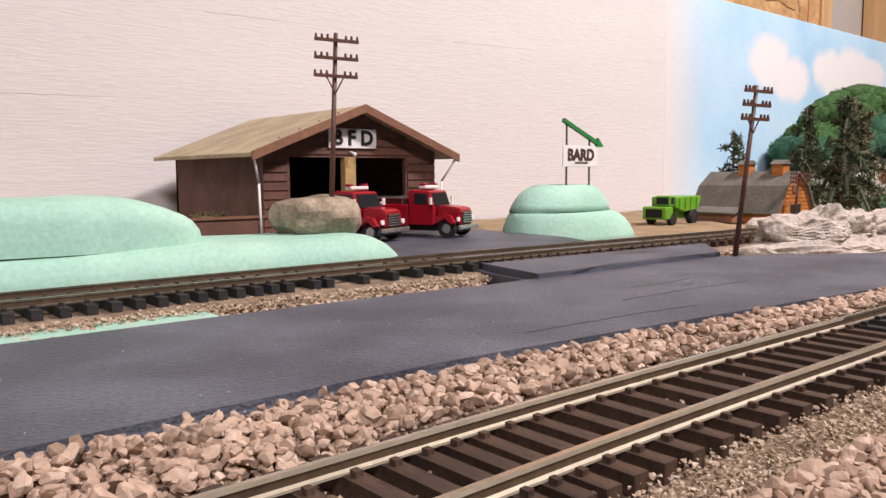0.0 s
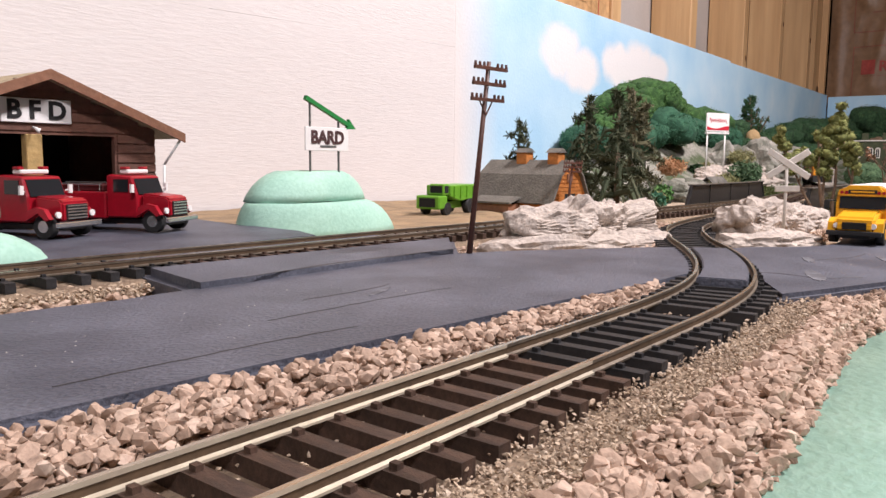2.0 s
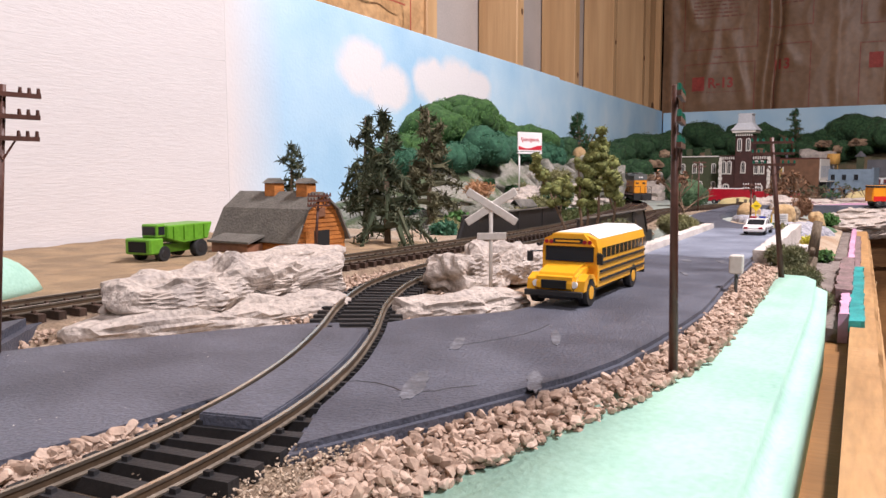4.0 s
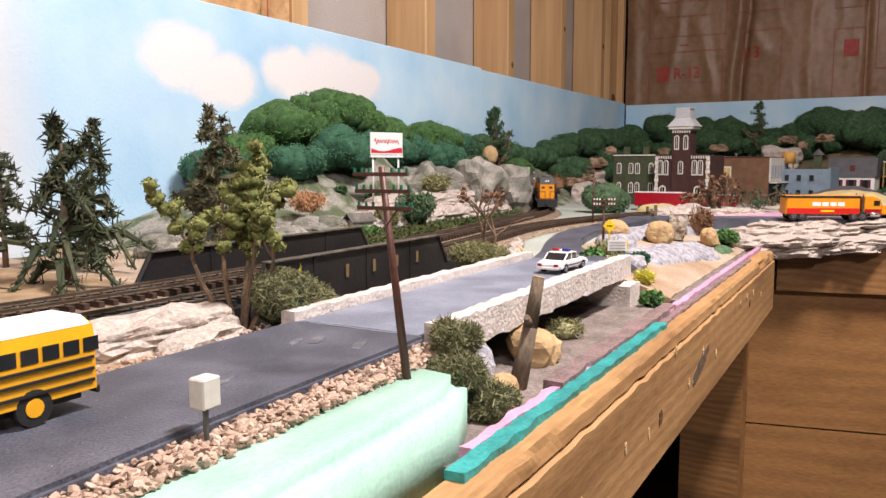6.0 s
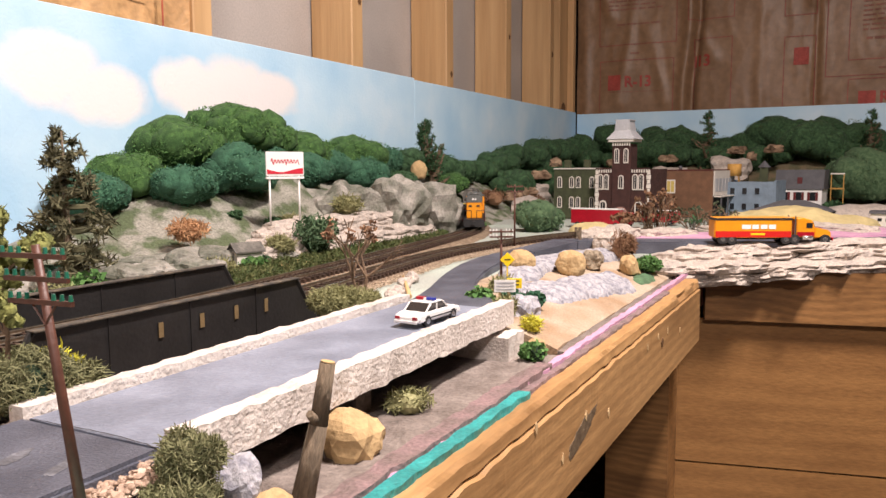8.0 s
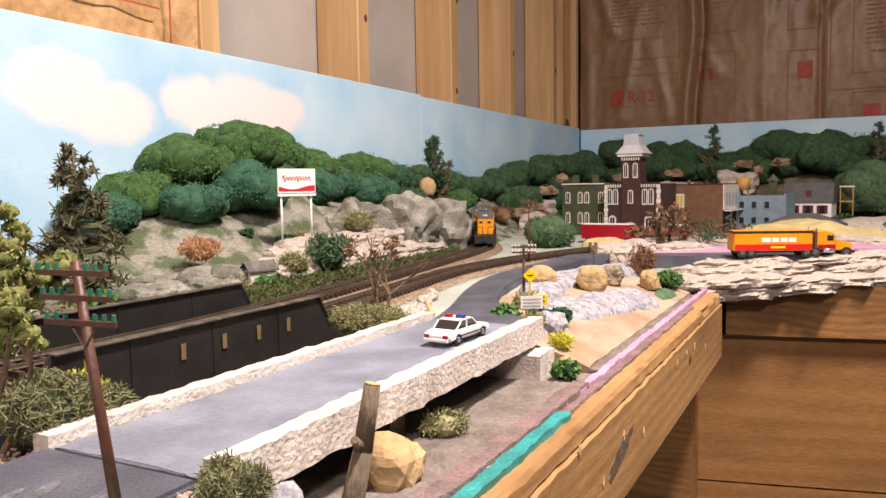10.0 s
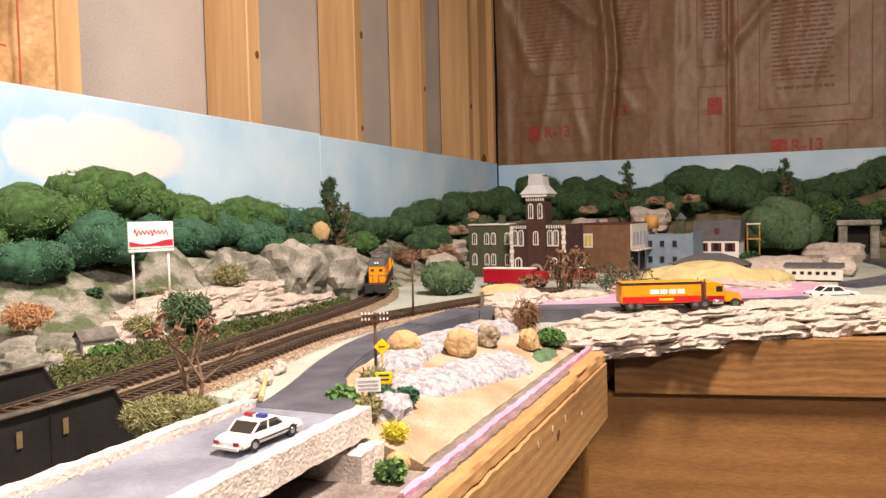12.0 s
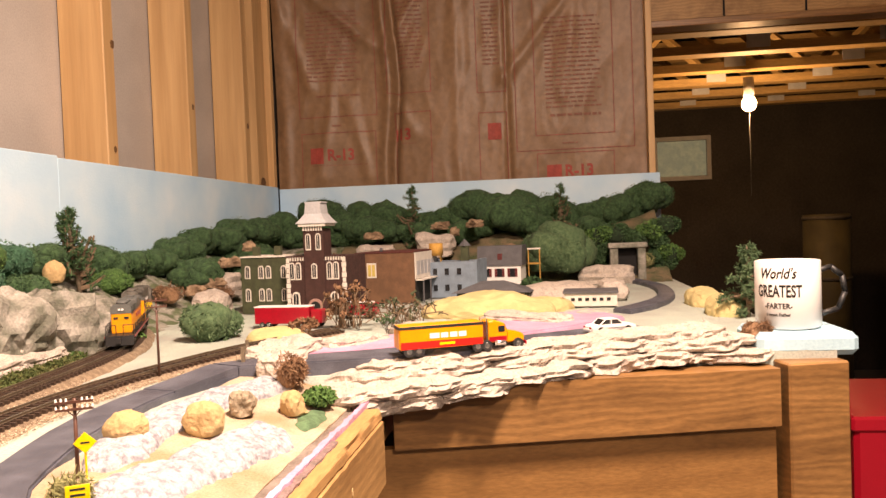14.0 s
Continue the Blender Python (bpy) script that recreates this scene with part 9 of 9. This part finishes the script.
gravel("ballast", P, 0.0008, 0.0022, STONE, "pinkish stone ballast beside the main line", 4)
P = scatter(5000, -0.1, 0.22, lambda x: yb(x) - 0.030, lambda x: yb(x) - 0.016, 0.9985)
P += scatter(3500, 1.03, 1.60, lambda x: ya(x) - 0.034, lambda x: ya(x) - 0.018, 0.997)
P += scatter(1800, 1.03, 1.45, lambda x: ya(x) + 0.016, lambda x: yb(x) - 0.016, 0.998)
gravel("fine_ballast", P, 0.0005, 0.0013, FINE_STONE, "fine brown ballast beside the rails", 5)
# chalky flecks and crumbs on the asphalt
P = [(x, y, 1.0034) for x, y, _ in scatter(420, -0.05, 0.40, lambda x: road_near(x) + 0.004, lambda x: 0.205 - 0.4 * max(0, x - 0.33), 0)]
P += [(x, y, 1.0034) for x, y, _ in scatter(260, 0.42, 0.72, lambda x: 0.026, lambda x: 0.088, 0)]
gravel("road_grit", P, 0.0001, 0.00034, TRIMWHITE, "white crumbs of plaster lying on the road", 6)
# hairline cracks and a ragged seam in the asphalt
for i, pts in enumerate((((0.23, 0.200), (0.27, 0.2035), (0.31, 0.2015), (0.345, 0.1985)), ((0.20, 0.150), (0.24, 0.149), (0.27, 0.146)), ((0.225, 0.165), (0.25, 0.1635), (0.262, 0.165)), ((0.42, 0.075), (0.45, 0.062), (0.47, 0.060)),
                         ((0.365, 0.088), (0.375, 0.075), (0.372, 0.060), (0.385, 0.048)), ((0.14, 0.135), (0.18, 0.133), (0.21, 0.129)), ((0.735, 0.022), (0.737, 0.05), (0.735, 0.09)))):
    bm = bmesh.new()
    ln = [p + Vector((0.0008 * noise.noise(p * 300), 0.0008 * noise.noise(p * 310 + Vector((5, 0, 0))), 1.00352 + (0.0021 if i == 0 else 0.0))) for p in smooth_line(pts, 0.003)]
    ribbon(bm, ln, [(-0.0003, 0), (0.0003, 0), (0.0, 0.00012)])
    setting("road_crack", bm, BLACK, "thin dark crack in the asphalt", "crack")
# worn and chalky scuffs on the asphalt, moss at the foot of the ledge
SCUFF = mat("chalky_scuff", (0.17, 0.175, 0.20), 0.7, var=0.5, grain=900, stain=160, bump=0.2)
for i, (x, y, ru, rv) in enumerate(((0.707, 0.057, 0.008, 0.003), (0.709, 0.036, 0.009, 0.0025), (0.427, 0.075, 0.010, 0.002), (0.378, 0.062, 0.014, 0.003), (0.396, 0.036, 0.010, 0.002), (0.70, 0.063, 0.006, 0.002), (0.45, 0.050, 0.012, 0.0016), (0.25, 0.158, 0.008, 0.0014), (0.64, 0.045, 0.008, 0.0015))):
    blotch("road_scuff", (x, y, 1.0034), (0.94, 0.34, 0), (-0.34, 0.94, 0), ru, rv, 0.0003, SCUFF, "chalky scuff worn into the asphalt", "scuff", 70 + i)
sheet("moss_patch", 1.30, 1.41, -0.0180, 0.012, 0.003, lambda x, y: slope_z(x, y) + 0.0035 - 0.007 * (((x - 1.352) / 0.045) ** 2 + ((y + 0.004) / 0.013) ** 2) + 0.001 * noise.noise(Vector((x * 120, y * 120, 3))), mat("green_moss_paint", (0.10, 0.20, 0.10), 0.9, var=0.4, grain=700, stain=90, bump=0.5), "green painted moss at the foot of the ledge", "ground", 0.968)
